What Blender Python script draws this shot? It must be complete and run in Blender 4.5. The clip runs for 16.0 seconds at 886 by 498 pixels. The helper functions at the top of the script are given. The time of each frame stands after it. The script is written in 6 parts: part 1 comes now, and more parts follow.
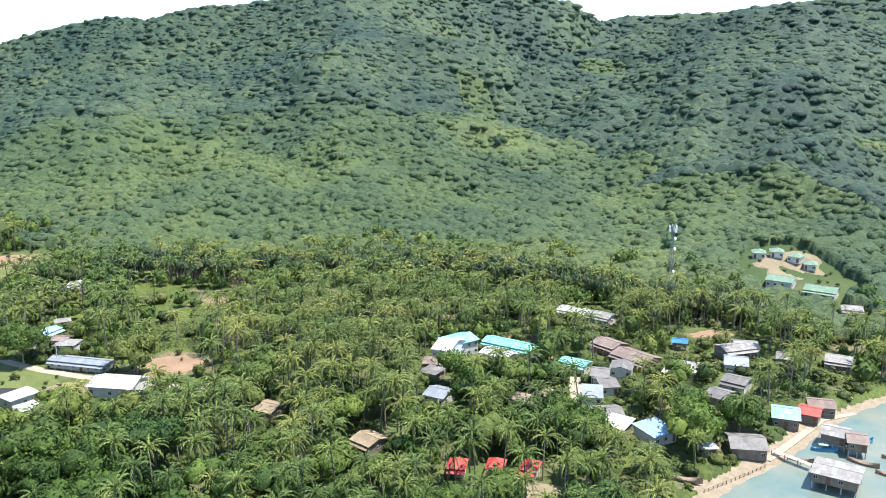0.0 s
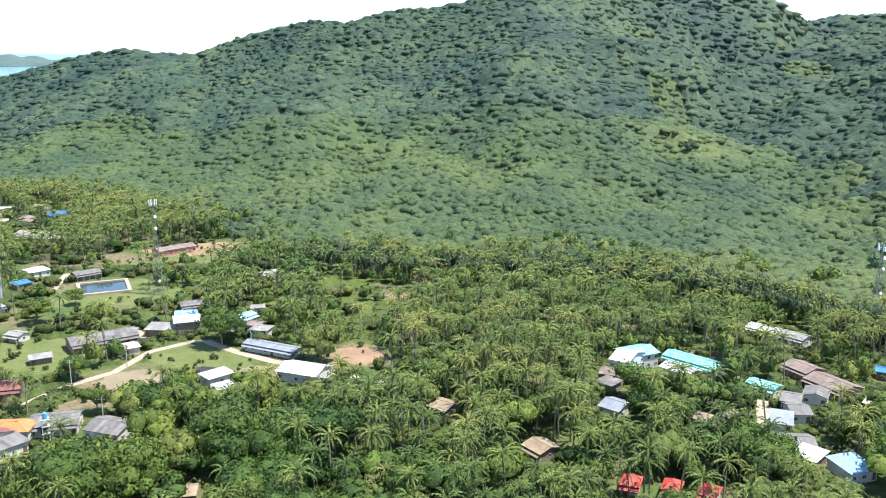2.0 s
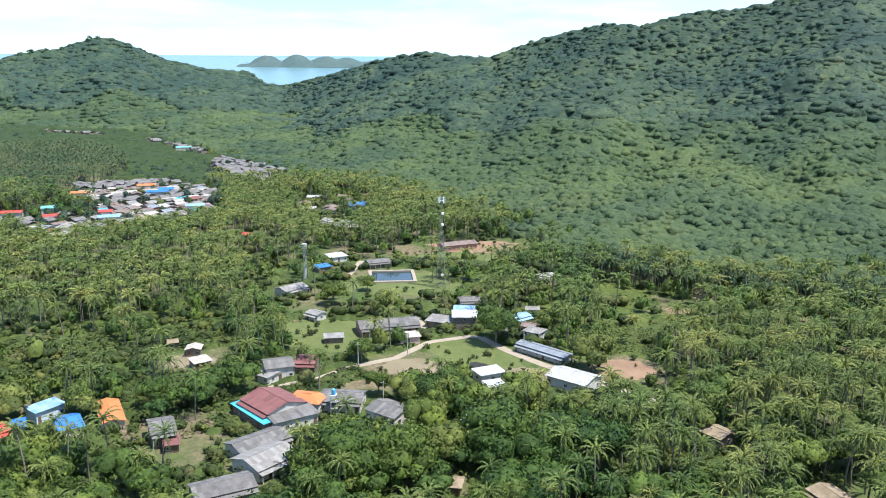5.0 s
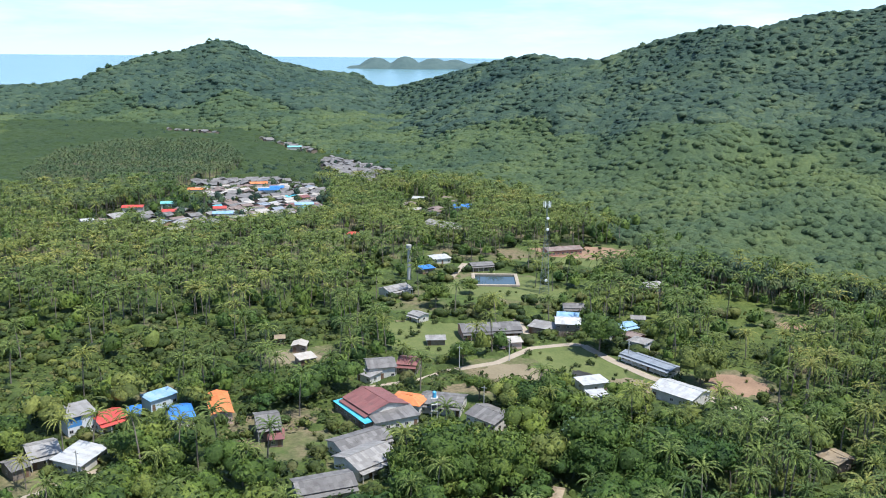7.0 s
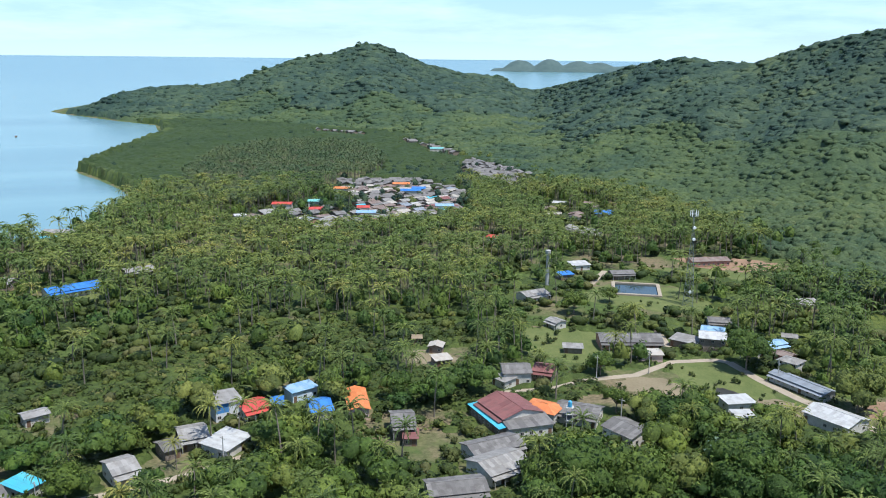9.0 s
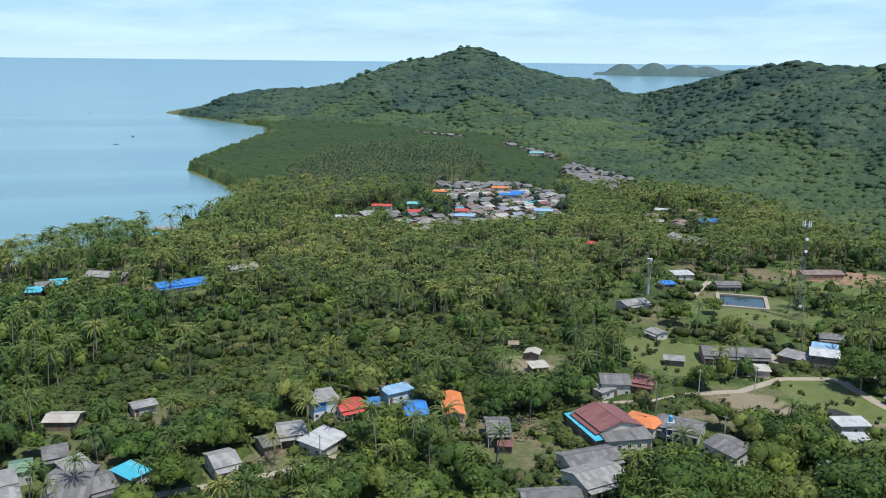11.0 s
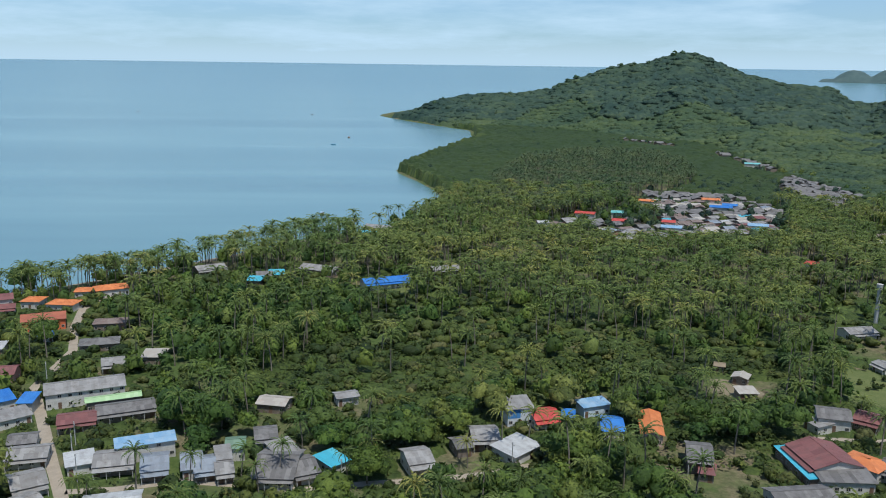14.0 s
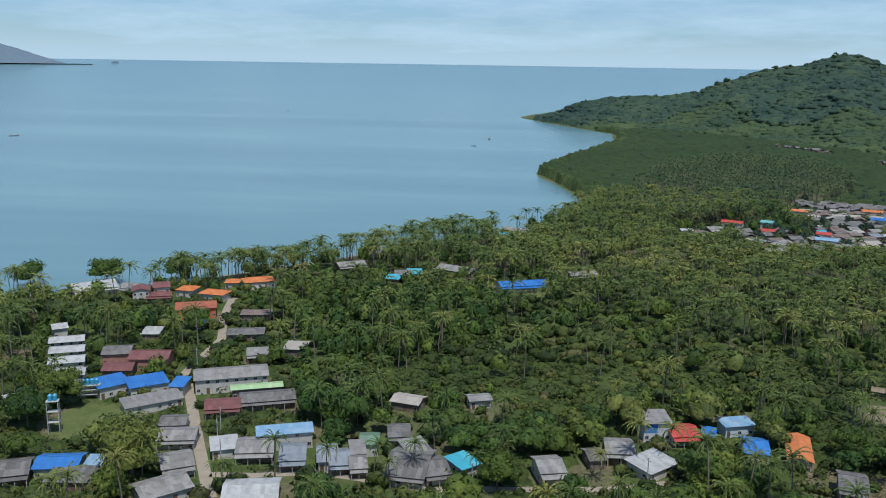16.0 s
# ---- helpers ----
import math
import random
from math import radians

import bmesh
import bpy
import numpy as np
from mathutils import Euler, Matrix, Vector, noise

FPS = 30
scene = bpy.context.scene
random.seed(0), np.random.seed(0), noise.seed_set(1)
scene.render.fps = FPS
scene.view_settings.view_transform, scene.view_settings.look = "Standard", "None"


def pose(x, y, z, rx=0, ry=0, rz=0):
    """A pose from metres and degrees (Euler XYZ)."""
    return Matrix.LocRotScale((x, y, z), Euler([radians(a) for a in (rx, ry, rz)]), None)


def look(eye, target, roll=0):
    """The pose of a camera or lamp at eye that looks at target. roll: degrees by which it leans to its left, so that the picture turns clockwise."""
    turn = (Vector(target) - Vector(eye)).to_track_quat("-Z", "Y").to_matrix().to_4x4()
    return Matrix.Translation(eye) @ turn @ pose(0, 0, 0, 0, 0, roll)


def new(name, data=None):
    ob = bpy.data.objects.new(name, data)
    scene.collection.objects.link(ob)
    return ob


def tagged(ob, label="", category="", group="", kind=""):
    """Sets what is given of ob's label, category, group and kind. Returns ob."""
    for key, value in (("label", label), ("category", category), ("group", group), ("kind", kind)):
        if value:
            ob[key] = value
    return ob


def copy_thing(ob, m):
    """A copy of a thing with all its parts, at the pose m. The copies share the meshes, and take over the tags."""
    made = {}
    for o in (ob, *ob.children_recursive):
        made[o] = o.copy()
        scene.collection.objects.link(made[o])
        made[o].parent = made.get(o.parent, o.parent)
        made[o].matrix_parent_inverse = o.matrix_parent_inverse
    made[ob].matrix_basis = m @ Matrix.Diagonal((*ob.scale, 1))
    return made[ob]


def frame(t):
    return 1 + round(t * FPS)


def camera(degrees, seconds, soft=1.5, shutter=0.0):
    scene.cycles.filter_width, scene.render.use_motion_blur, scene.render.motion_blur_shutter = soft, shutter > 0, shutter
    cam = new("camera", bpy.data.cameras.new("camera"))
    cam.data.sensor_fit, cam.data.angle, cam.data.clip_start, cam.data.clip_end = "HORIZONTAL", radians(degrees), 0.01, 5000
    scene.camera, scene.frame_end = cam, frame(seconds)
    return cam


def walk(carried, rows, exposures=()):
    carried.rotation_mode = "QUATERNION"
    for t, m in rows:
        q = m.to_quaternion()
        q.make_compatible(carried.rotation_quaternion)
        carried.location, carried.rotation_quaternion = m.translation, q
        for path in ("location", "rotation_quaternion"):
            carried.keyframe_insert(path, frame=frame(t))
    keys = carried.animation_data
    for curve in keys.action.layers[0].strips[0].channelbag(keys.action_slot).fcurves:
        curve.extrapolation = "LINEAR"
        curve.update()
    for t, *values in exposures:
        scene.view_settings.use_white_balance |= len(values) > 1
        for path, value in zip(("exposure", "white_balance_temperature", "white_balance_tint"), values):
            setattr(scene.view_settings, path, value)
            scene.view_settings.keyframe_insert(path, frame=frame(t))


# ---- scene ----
cam = camera(54.48, 16.0, 1.0)
PATH = [
    (0.0, 0.00, 0.00, 103.00, -8.89, -12.72, 0.12),
    (0.5, -0.03, 0.48, 103.13, -6.25, -12.69, 0.12),
    (1.0, -0.10, 0.95, 103.26, -3.75, -12.69, 0.13),
    (1.5, -0.22, 1.39, 103.40, -0.36, -12.69, 0.15),
    (2.0, -0.39, 1.83, 103.54, 3.30, -12.68, 0.18),
    (2.5, -0.59, 2.24, 103.68, 6.85, -12.69, 0.23),
    (3.0, -0.82, 2.65, 103.81, 10.86, -12.67, 0.29),
    (3.5, -1.09, 3.03, 103.95, 14.50, -12.66, 0.29),
    (4.0, -1.39, 3.40, 104.07, 17.17, -12.65, 0.34),
    (4.5, -1.72, 3.76, 104.19, 19.86, -12.62, 0.37),
    (5.0, -2.06, 4.10, 104.30, 21.95, -12.59, 0.40),
    (7.5, -4.05, 5.59, 104.72, 31.21, -12.49, 0.55),
    (8.0, -4.49, 5.85, 104.78, 33.94, -12.46, 0.57),
    (8.5, -4.93, 6.09, 104.83, 36.45, -12.45, 0.58),
    (9.0, -5.38, 6.32, 104.86, 38.21, -12.43, 0.59),
    (11.5, -7.69, 7.25, 104.97, 46.83, -12.24, 0.61),
    (12.0, -8.15, 7.39, 104.98, 49.17, -12.22, 0.62),
    (12.5, -8.62, 7.52, 105.00, 51.62, -12.20, 0.67),
    (13.0, -9.09, 7.64, 105.02, 54.10, -12.17, 0.69),
    (13.5, -9.56, 7.74, 105.04, 56.14, -12.16, 0.76),
    (14.0, -10.04, 7.82, 105.07, 58.24, -12.09, 0.78),
    (14.5, -10.51, 7.89, 105.12, 60.66, -12.11, 0.81),
    (15.0, -10.98, 7.94, 105.18, 62.64, -12.09, 0.86),
    (15.5, -11.46, 7.98, 105.26, 65.01, -12.10, 0.90),
    (16.0, -11.95, 8.00, 105.36, 67.47, -12.11, 0.90),
]
walk(cam, [(t, pose(x, y, z, 90 + pitch, 0, yaw) @ pose(0, 0, 0, 0, 0, roll)) for t, x, y, z, yaw, pitch, roll in PATH],
     exposures=[(0.0, 1.24, 6400, 10), (3.0, 1.2, 6380, 10), (5.0, 0.86, 6220, 10), (7.5, 0.6, 6150, 10), (9.0, 0.4, 6140, 9), (12.5, -0.02, 6120, 8), (16.0, -0.35, 6080, 8)])

# ---- light ----
SUN_AZ, SUN_EL = -95.0, 68.0          # degrees to the left of +y, and above the horizon
sun_way = Vector((-math.sin(radians(SUN_AZ)) * math.cos(radians(SUN_EL)), math.cos(radians(SUN_AZ)) * math.cos(radians(SUN_EL)), math.sin(radians(SUN_EL))))
sun = new("sun", bpy.data.lights.new("sun", "SUN"))
sun.data.energy, sun.data.angle, sun.data.color = 5.0, radians(1.0), (1.0, 0.95, 0.87)
sun.matrix_world = look(sun_way * 300, (0, 0, 0))

world = bpy.data.worlds.new("sky")
scene.world = world
world.use_nodes = True
wn, wl = world.node_tree.nodes, world.node_tree.links
wn.clear()
sky = wn.new("ShaderNodeTexSky")
sky.sky_type, sky.sun_disc = "NISHITA", False
sky.sun_elevation, sky.sun_rotation = radians(SUN_EL), radians(-SUN_AZ)
sky.air_density, sky.dust_density, sky.ozone_density = 1.0, 0.4, 2.0
sky_back = wn.new("ShaderNodeBackground")
sky_back.inputs["Strength"].default_value = 0.105
cloud_back = wn.new("ShaderNodeBackground")
cloud_back.inputs["Color"].default_value = (0.63, 0.84, 1.0, 1)
cloud_back.inputs["Strength"].default_value = 1.03
way = wn.new("ShaderNodeTexCoord")
stretch = wn.new("ShaderNodeMapping")
stretch.inputs["Scale"].default_value = (2.6, 2.6, 16.0)
puff = wn.new("ShaderNodeTexNoise")
puff.inputs["Scale"].default_value, puff.inputs["Detail"].default_value, puff.inputs["Roughness"].default_value = 1.6, 7.0, 0.62
ramp = wn.new("ShaderNodeValToRGB")
ramp.color_ramp.elements[0].position, ramp.color_ramp.elements[0].color = 0.38, (0.3, 0.3, 0.3, 1)
ramp.color_ramp.elements[1].position, ramp.color_ramp.elements[1].color = 0.64, (0.97, 0.97, 0.97, 1)
both = wn.new("ShaderNodeMixShader")
out = wn.new("ShaderNodeOutputWorld")
wl.new(way.outputs["Generated"], stretch.inputs["Vector"])
wl.new(stretch.outputs["Vector"], puff.inputs["Vector"])
wl.new(puff.outputs["Fac"], ramp.inputs["Fac"])
tone = wn.new("ShaderNodeMix")
tone.data_type, tone.blend_type = "RGBA", "MULTIPLY"
tone.inputs["Factor"].default_value = 1.0
tone.inputs["B"].default_value = (0.68, 0.92, 1.22, 1)
wl.new(sky.outputs["Color"], tone.inputs["A"])
wl.new(tone.outputs["Result"], sky_back.inputs["Color"])
# cloud and haze bank up towards the horizon; overhead the sky is clearer
part_z = wn.new("ShaderNodeSeparateXYZ")
wl.new(way.outputs["Generated"], part_z.inputs["Vector"])
rise_z = wn.new("ShaderNodeMapRange")
rise_z.interpolation_type = "SMOOTHSTEP"
for key, value in (("From Min", 0.1), ("From Max", 0.6), ("To Min", 1.0), ("To Max", 0.22)):
    rise_z.inputs[key].default_value = value
wl.new(part_z.outputs["Z"], rise_z.inputs["Value"])
thin = wn.new("ShaderNodeMath")
thin.operation = "MULTIPLY"
wl.new(ramp.outputs["Color"], thin.inputs[0])
wl.new(rise_z.outputs["Result"], thin.inputs[1])
haze_z = wn.new("ShaderNodeMapRange")
haze_z.interpolation_type = "SMOOTHSTEP"
for key, value in (("From Min", 0.0), ("From Max", 0.05), ("To Min", 0.85), ("To Max", 0.0)):
    haze_z.inputs[key].default_value = value
wl.new(part_z.outputs["Z"], haze_z.inputs["Value"])
bank = wn.new("ShaderNodeMath")
bank.operation = "MAXIMUM"
wl.new(thin.outputs["Value"], bank.inputs[0])
wl.new(haze_z.outputs["Result"], bank.inputs[1])
wl.new(bank.outputs["Value"], both.inputs["Fac"])
wl.new(sky_back.outputs["Background"], both.inputs[1])
wl.new(cloud_back.outputs["Background"], both.inputs[2])
wl.new(both.outputs["Shader"], out.inputs["Surface"])


# ---- materials ----
def material(name, rough=0.8, metal=0.0, spec=0.3):
    m = bpy.data.materials.new(name)
    m.use_nodes = True
    b = m.node_tree.nodes["Principled BSDF"]
    b.inputs["Roughness"].default_value, b.inputs["Metallic"].default_value = rough, metal
    b.inputs["Specular IOR Level"].default_value = spec
    return m, m.node_tree.nodes, m.node_tree.links, b


def noise_tex(n, l, vector, scale, detail=4.0, rough=0.6):
    t = n.new("ShaderNodeTexNoise")
    t.inputs["Scale"].default_value, t.inputs["Detail"].default_value, t.inputs["Roughness"].default_value = scale, detail, rough
    l.new(vector, t.inputs["Vector"])
    return t.outputs["Fac"]


def ramp_of(n, l, value, stops):
    r = n.new("ShaderNodeValToRGB")
    while len(r.color_ramp.elements) < len(stops):
        r.color_ramp.elements.new(0.5)
    for e, (p, c) in zip(r.color_ramp.elements, stops):
        e.position, e.color = p, (*c, 1)
    l.new(value, r.inputs["Fac"])
    return r.outputs["Color"]


def mixed(n, l, fac, a, b, kind="MIX"):
    m = n.new("ShaderNodeMix")
    m.data_type, m.blend_type = "RGBA", kind
    for socket, v in ((m.inputs["Factor"], fac), (m.inputs["A"], a), (m.inputs["B"], b)):
        if isinstance(v, bpy.types.NodeSocket):
            l.new(v, socket)
        else:
            socket.default_value = v if isinstance(v, (int, float)) else (*v, 1)
    return m.outputs["Result"]


def maths(n, l, op, a, b):
    m = n.new("ShaderNodeMath")
    m.operation = op
    for socket, v in zip(m.inputs, (a, b)):
        if isinstance(v, bpy.types.NodeSocket):
            l.new(v, socket)
        else:
            socket.default_value = v
    return m.outputs["Value"]


def bump_of(n, l, value, strength, distance, shader):
    b = n.new("ShaderNodeBump")
    b.inputs["Strength"].default_value, b.inputs["Distance"].default_value = strength, distance
    l.new(value, b.inputs["Height"])
    l.new(b.outputs["Normal"], shader.inputs["Normal"])


def place(n):
    return n.new("ShaderNodeNewGeometry").outputs["Position"]


def leaf_material(name, stops, patch=((0.7, 0.85, 0.7), (1.15, 1.1, 0.9)), patch_scale=0.012, rough=0.55, through_light=0.22, spread=((0.72, 0.75, 0.7), (1.22, 1.18, 1.12)), relief=0.0, alone=False, grain_scale=0.55):
    """Foliage: a colour for each plant, a shade for each leaf, and wide patches over the land."""
    m, n, l, b = material(name, rough, 0.0, 0.25)
    tint = n.new("ShaderNodeAttribute")
    tint.attribute_name = "tint"
    one = n.new("ShaderNodeObjectInfo").outputs["Random"]
    plant = tint.outputs["Fac"] if alone else maths(n, l, "FRACT", maths(n, l, "ADD", tint.outputs["Fac"], one), 0.0)
    colour = ramp_of(n, l, plant, stops)
    island = n.new("ShaderNodeNewGeometry").outputs["Random Per Island"]
    colour = mixed(n, l, 1.0, colour, ramp_of(n, l, island, ((0.0, spread[0]), (1.0, spread[1]))), "MULTIPLY")
    wide = noise_tex(n, l, place(n), patch_scale, 3.0)
    colour = mixed(n, l, 1.0, colour, ramp_of(n, l, wide, ((0.35, patch[0]), (0.65, patch[1]))), "MULTIPLY")
    l.new(colour, b.inputs["Base Color"])
    if relief:
        grain = noise_tex(n, l, place(n), grain_scale, 5.0, 0.75)
        colour = mixed(n, l, 1.0, colour, ramp_of(n, l, grain, ((0.33, (0.6, 0.64, 0.62)), (0.67, (1.35, 1.3, 1.25)))), "MULTIPLY")
        l.new(colour, b.inputs["Base Color"])
        bump_of(n, l, noise_tex(n, l, place(n), 1.45 * grain_scale, 4.0, 0.7), 1.0, relief, b)
    shine = n.new("ShaderNodeBsdfTranslucent")
    l.new(colour, shine.inputs["Color"])
    mix = n.new("ShaderNodeMixShader")
    mix.inputs["Fac"].default_value = through_light
    l.new(b.outputs["BSDF"], mix.inputs[1])
    l.new(shine.outputs["BSDF"], mix.inputs[2])
    l.new(mix.outputs["Shader"], n["Material Output"].inputs["Surface"])
    return m


def plain_material(name, a, c, scale=0.6, rough=0.85, metal=0.0, spec=0.3, bump=0.0, fine=6.0):
    """Two tones mixed by noise at two scales."""
    m, n, l, b = material(name, rough, metal, spec)
    p = place(n)
    fac = maths(n, l, "MULTIPLY", maths(n, l, "ADD", noise_tex(n, l, p, scale, 5.0), noise_tex(n, l, p, fine, 3.0)), 0.5)
    l.new(ramp_of(n, l, fac, ((0.36, a), (0.64, c))), b.inputs["Base Color"])
    if bump:
        bump_of(n, l, fac, bump, 0.1, b)
    return m


def roof_material(name, a, c, stain, rough=0.55, metal=0.0):
    """Sheet roofing: a tone for each sheet, blotches of weathering and fine corrugation."""
    a, c, stain = (tuple(0.78 * v for v in q) for q in (a, c, stain))
    m, n, l, b = material(name, rough, metal, 0.35)
    geo = n.new("ShaderNodeNewGeometry")
    p = geo.outputs["Position"]
    one = n.new("ShaderNodeObjectInfo").outputs["Random"]
    lap = n.new("ShaderNodeAttribute")
    lap.attribute_name = "tint"
    sheet = maths(n, l, "FRACT", maths(n, l, "ADD", maths(n, l, "MULTIPLY", lap.outputs["Fac"], 0.7), one), 0.0)
    colour = ramp_of(n, l, sheet, ((0.0, a), (1.0, c)))
    blot = ramp_of(n, l, noise_tex(n, l, p, 0.55, 6.0, 0.7), ((0.46, (0, 0, 0)), (0.7, (1, 1, 1))))
    colour = mixed(n, l, maths(n, l, "MULTIPLY", blot, 0.75), colour, stain)
    l.new(colour, b.inputs["Base Color"])
    wave = n.new("ShaderNodeTexWave")
    wave.inputs["Scale"].default_value = 3.0
    l.new(p, wave.inputs["Vector"])
    bump_of(n, l, wave.outputs["Fac"], 0.25, 0.03, b)
    return m


M_PALM = leaf_material("palm_leaf", ((0.0, (0.076, 0.110, 0.039)), (0.5, (0.109, 0.142, 0.045)), (0.88, (0.151, 0.173, 0.054)), (0.985, (0.200, 0.193, 0.070)), (1.0, (0.076, 0.110, 0.039))), rough=0.66, spread=((0.48, 0.53, 0.5), (1.52, 1.46, 1.32)))
M_BROAD = leaf_material("broad_leaf", ((0.0, (0.046, 0.088, 0.026)), (0.4, (0.073, 0.116, 0.029)), (0.75, (0.105, 0.147, 0.035)), (1.0, (0.125, 0.150, 0.051))), spread=((0.52, 0.58, 0.52), (1.48, 1.4, 1.2)), relief=0.35, grain_scale=1.7)
M_BRIGHT = leaf_material("bright_leaf", ((0.0, (0.075, 0.132, 0.028)), (1.0, (0.105, 0.158, 0.04))), spread=((0.52, 0.58, 0.52), (1.48, 1.4, 1.2)), relief=0.35, grain_scale=1.7)
M_SCRUB = leaf_material("scrub_leaf", ((0.0, (0.035, 0.058, 0.017)), (0.5, (0.055, 0.079, 0.022)), (0.85, (0.085, 0.104, 0.030)), (1.0, (0.099, 0.103, 0.047))), ((0.58, 0.68, 0.62), (1.4, 1.32, 1.1)), 0.018, spread=((0.52, 0.58, 0.54), (1.48, 1.4, 1.22)), relief=0.35, grain_scale=1.7)
# Hill leaf colours below are bluer and greyer, standing in for distance haze
M_HILL_HAZED = leaf_material("hazed_hillside_leaf", ((0.0, (0.029, 0.059, 0.045)), (0.4, (0.049, 0.084, 0.058)), (0.7, (0.074, 0.110, 0.063)), (0.92, (0.097, 0.129, 0.066)), (1.0, (0.099, 0.128, 0.077))), ((0.68, 0.79, 0.85), (1.2, 1.14, 0.96)), 0.009, 0.65, 0.2, ((0.9, 0.92, 0.92), (1.1, 1.08, 1.06)), 0.9, True)
M_PLANT_HAZED = leaf_material("hazed_plantation_leaf", ((0.0, (0.042, 0.075, 0.043)), (0.4, (0.067, 0.106, 0.052)), (0.75, (0.094, 0.131, 0.059)), (1.0, (0.125, 0.146, 0.079))), ((0.64, 0.75, 0.82), (1.34, 1.22, 0.9)), 0.011, 0.65, 0.2, ((0.9, 0.92, 0.92), (1.1, 1.08, 1.06)), 0.9, True)
# greyer, bluer copy of the palm leaf for the grove by the bay
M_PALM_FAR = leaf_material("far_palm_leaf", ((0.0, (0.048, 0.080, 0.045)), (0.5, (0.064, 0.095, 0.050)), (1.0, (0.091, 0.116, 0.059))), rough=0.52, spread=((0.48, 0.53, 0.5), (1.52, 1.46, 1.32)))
M_BUSH = leaf_material("bush_leaf", ((0.0, (0.036, 0.058, 0.017)), (0.4, (0.060, 0.088, 0.023)), (0.75, (0.090, 0.123, 0.032)), (1.0, (0.116, 0.145, 0.038))), ((0.75, 0.82, 0.75), (1.2, 1.15, 1.0)), 0.02, 0.7, 0.2, ((0.9, 0.92, 0.9), (1.1, 1.08, 1.06)), 0.6, True)
M_DARK = leaf_material("dark_leaf", ((0.0, (0.045, 0.085, 0.055)), (1.0, (0.077, 0.128, 0.075))))
M_MANGROVE = leaf_material("mangrove_leaf", ((0.0, (0.028, 0.051, 0.015)), (0.5, (0.043, 0.070, 0.019)), (1.0, (0.102, 0.132, 0.037))), ((0.85, 0.9, 0.85), (1.12, 1.08, 0.95)), 0.012, 0.65, 0.2, ((0.9, 0.92, 0.92), (1.1, 1.08, 1.06)), 0.7, True)
M_BARK = plain_material("palm_bark", (0.12, 0.10, 0.078), (0.23, 0.20, 0.16), 2.0)
M_TRUNK = plain_material("tree_bark", (0.12, 0.09, 0.065), (0.27, 0.22, 0.17), 1.5)


def ground_material():
    m, n, l, b = material("ground_earth_and_grass", 0.95, 0.0, 0.1)
    p = place(n)
    grass = ramp_of(n, l, noise_tex(n, l, p, 0.35, 6.0, 0.7), ((0.3, (0.04, 0.065, 0.02)), (0.55, (0.07, 0.10, 0.03)), (0.75, (0.11, 0.135, 0.045))))
    soil = ramp_of(n, l, noise_tex(n, l, p, 0.9, 5.0), ((0.35, (0.10, 0.085, 0.05)), (0.7, (0.21, 0.17, 0.105))))
    fac = ramp_of(n, l, noise_tex(n, l, p, 0.035, 6.0, 0.65), ((0.46, (0, 0, 0)), (0.62, (1, 1, 1))))
    colour = mixed(n, l, fac, grass, soil)
    split = n.new("ShaderNodeSeparateXYZ")
    l.new(p, split.inputs["Vector"])
    wood = ramp_of(n, l, maths(n, l, "MULTIPLY", split.outputs["Z"], 0.05), ((0.3, (0, 0, 0)), (0.5, (1, 1, 1))))
    colour = mixed(n, l, wood, colour, (0.05, 0.075, 0.03))
    low = maths(n, l, "LESS_THAN", maths(n, l, "SUBTRACT", split.outputs["Z"], noise_tex(n, l, p, 0.3, 4.0)), 0.3)
    low = maths(n, l, "MULTIPLY", low, maths(n, l, "GREATER_THAN", split.outputs["X"], -500.0))
    sand = ramp_of(n, l, noise_tex(n, l, p, 0.5, 5.0), ((0.3, (0.19, 0.15, 0.10)), (0.7, (0.27, 0.225, 0.165))))
    l.new(mixed(n, l, low, colour, sand), b.inputs["Base Color"])
    bump_of(n, l, noise_tex(n, l, p, 1.2, 6.0, 0.7), 0.7, 0.3, b)
    return m


def sea_material():
    m, n, l, b = material("sea_water", 0.22, 0.0, 0.5)
    p = place(n)
    span = n.new("ShaderNodeMapping")
    span.inputs["Scale"].default_value = (0.0008, 0.0055, 1.0)
    turned = n.new("ShaderNodeMapping")
    turned.inputs["Rotation"].default_value = (0, 0, radians(-62))
    l.new(p, turned.inputs["Vector"])
    l.new(turned.outputs["Vector"], span.inputs["Vector"])
    wide = noise_tex(n, l, span.outputs["Vector"], 1.0, 4.0, 0.55)
    deep = ramp_of(n, l, wide, ((0.36, (0.098, 0.192, 0.222)), (0.5, (0.115, 0.220, 0.248)), (0.64, (0.140, 0.252, 0.275))))
    split = n.new("ShaderNodeSeparateXYZ")
    l.new(p, split.inputs["Vector"])
    flats = maths(n, l, "MULTIPLY_ADD", split.outputs["X"], 0.0125)
    flats.node.inputs[2].default_value = 0.0
    shoal = ramp_of(n, l, noise_tex(n, l, p, 0.06, 4.0), ((0.35, (0.10, 0.15, 0.135)), (0.65, (0.175, 0.185, 0.145))))
    l.new(mixed(n, l, ramp_of(n, l, flats, ((0.3, (0, 0, 0)), (0.8, (1, 1, 1)))), deep, shoal), b.inputs["Base Color"])
    b.inputs["IOR"].default_value = 1.33
    bump_of(n, l, noise_tex(n, l, p, 0.35, 5.0, 0.6), 0.25, 0.25, b)
    return m


M_GROUND, M_SEA = ground_material(), sea_material()


# ---- meshes ----
def part(name, bm, mat, parent, label=""):
    me = bpy.data.meshes.new(name)
    bm.to_mesh(me)
    bm.free()
    me.materials.append(mat)
    ob = new(name, me)
    ob.parent = parent
    return tagged(ob, label)


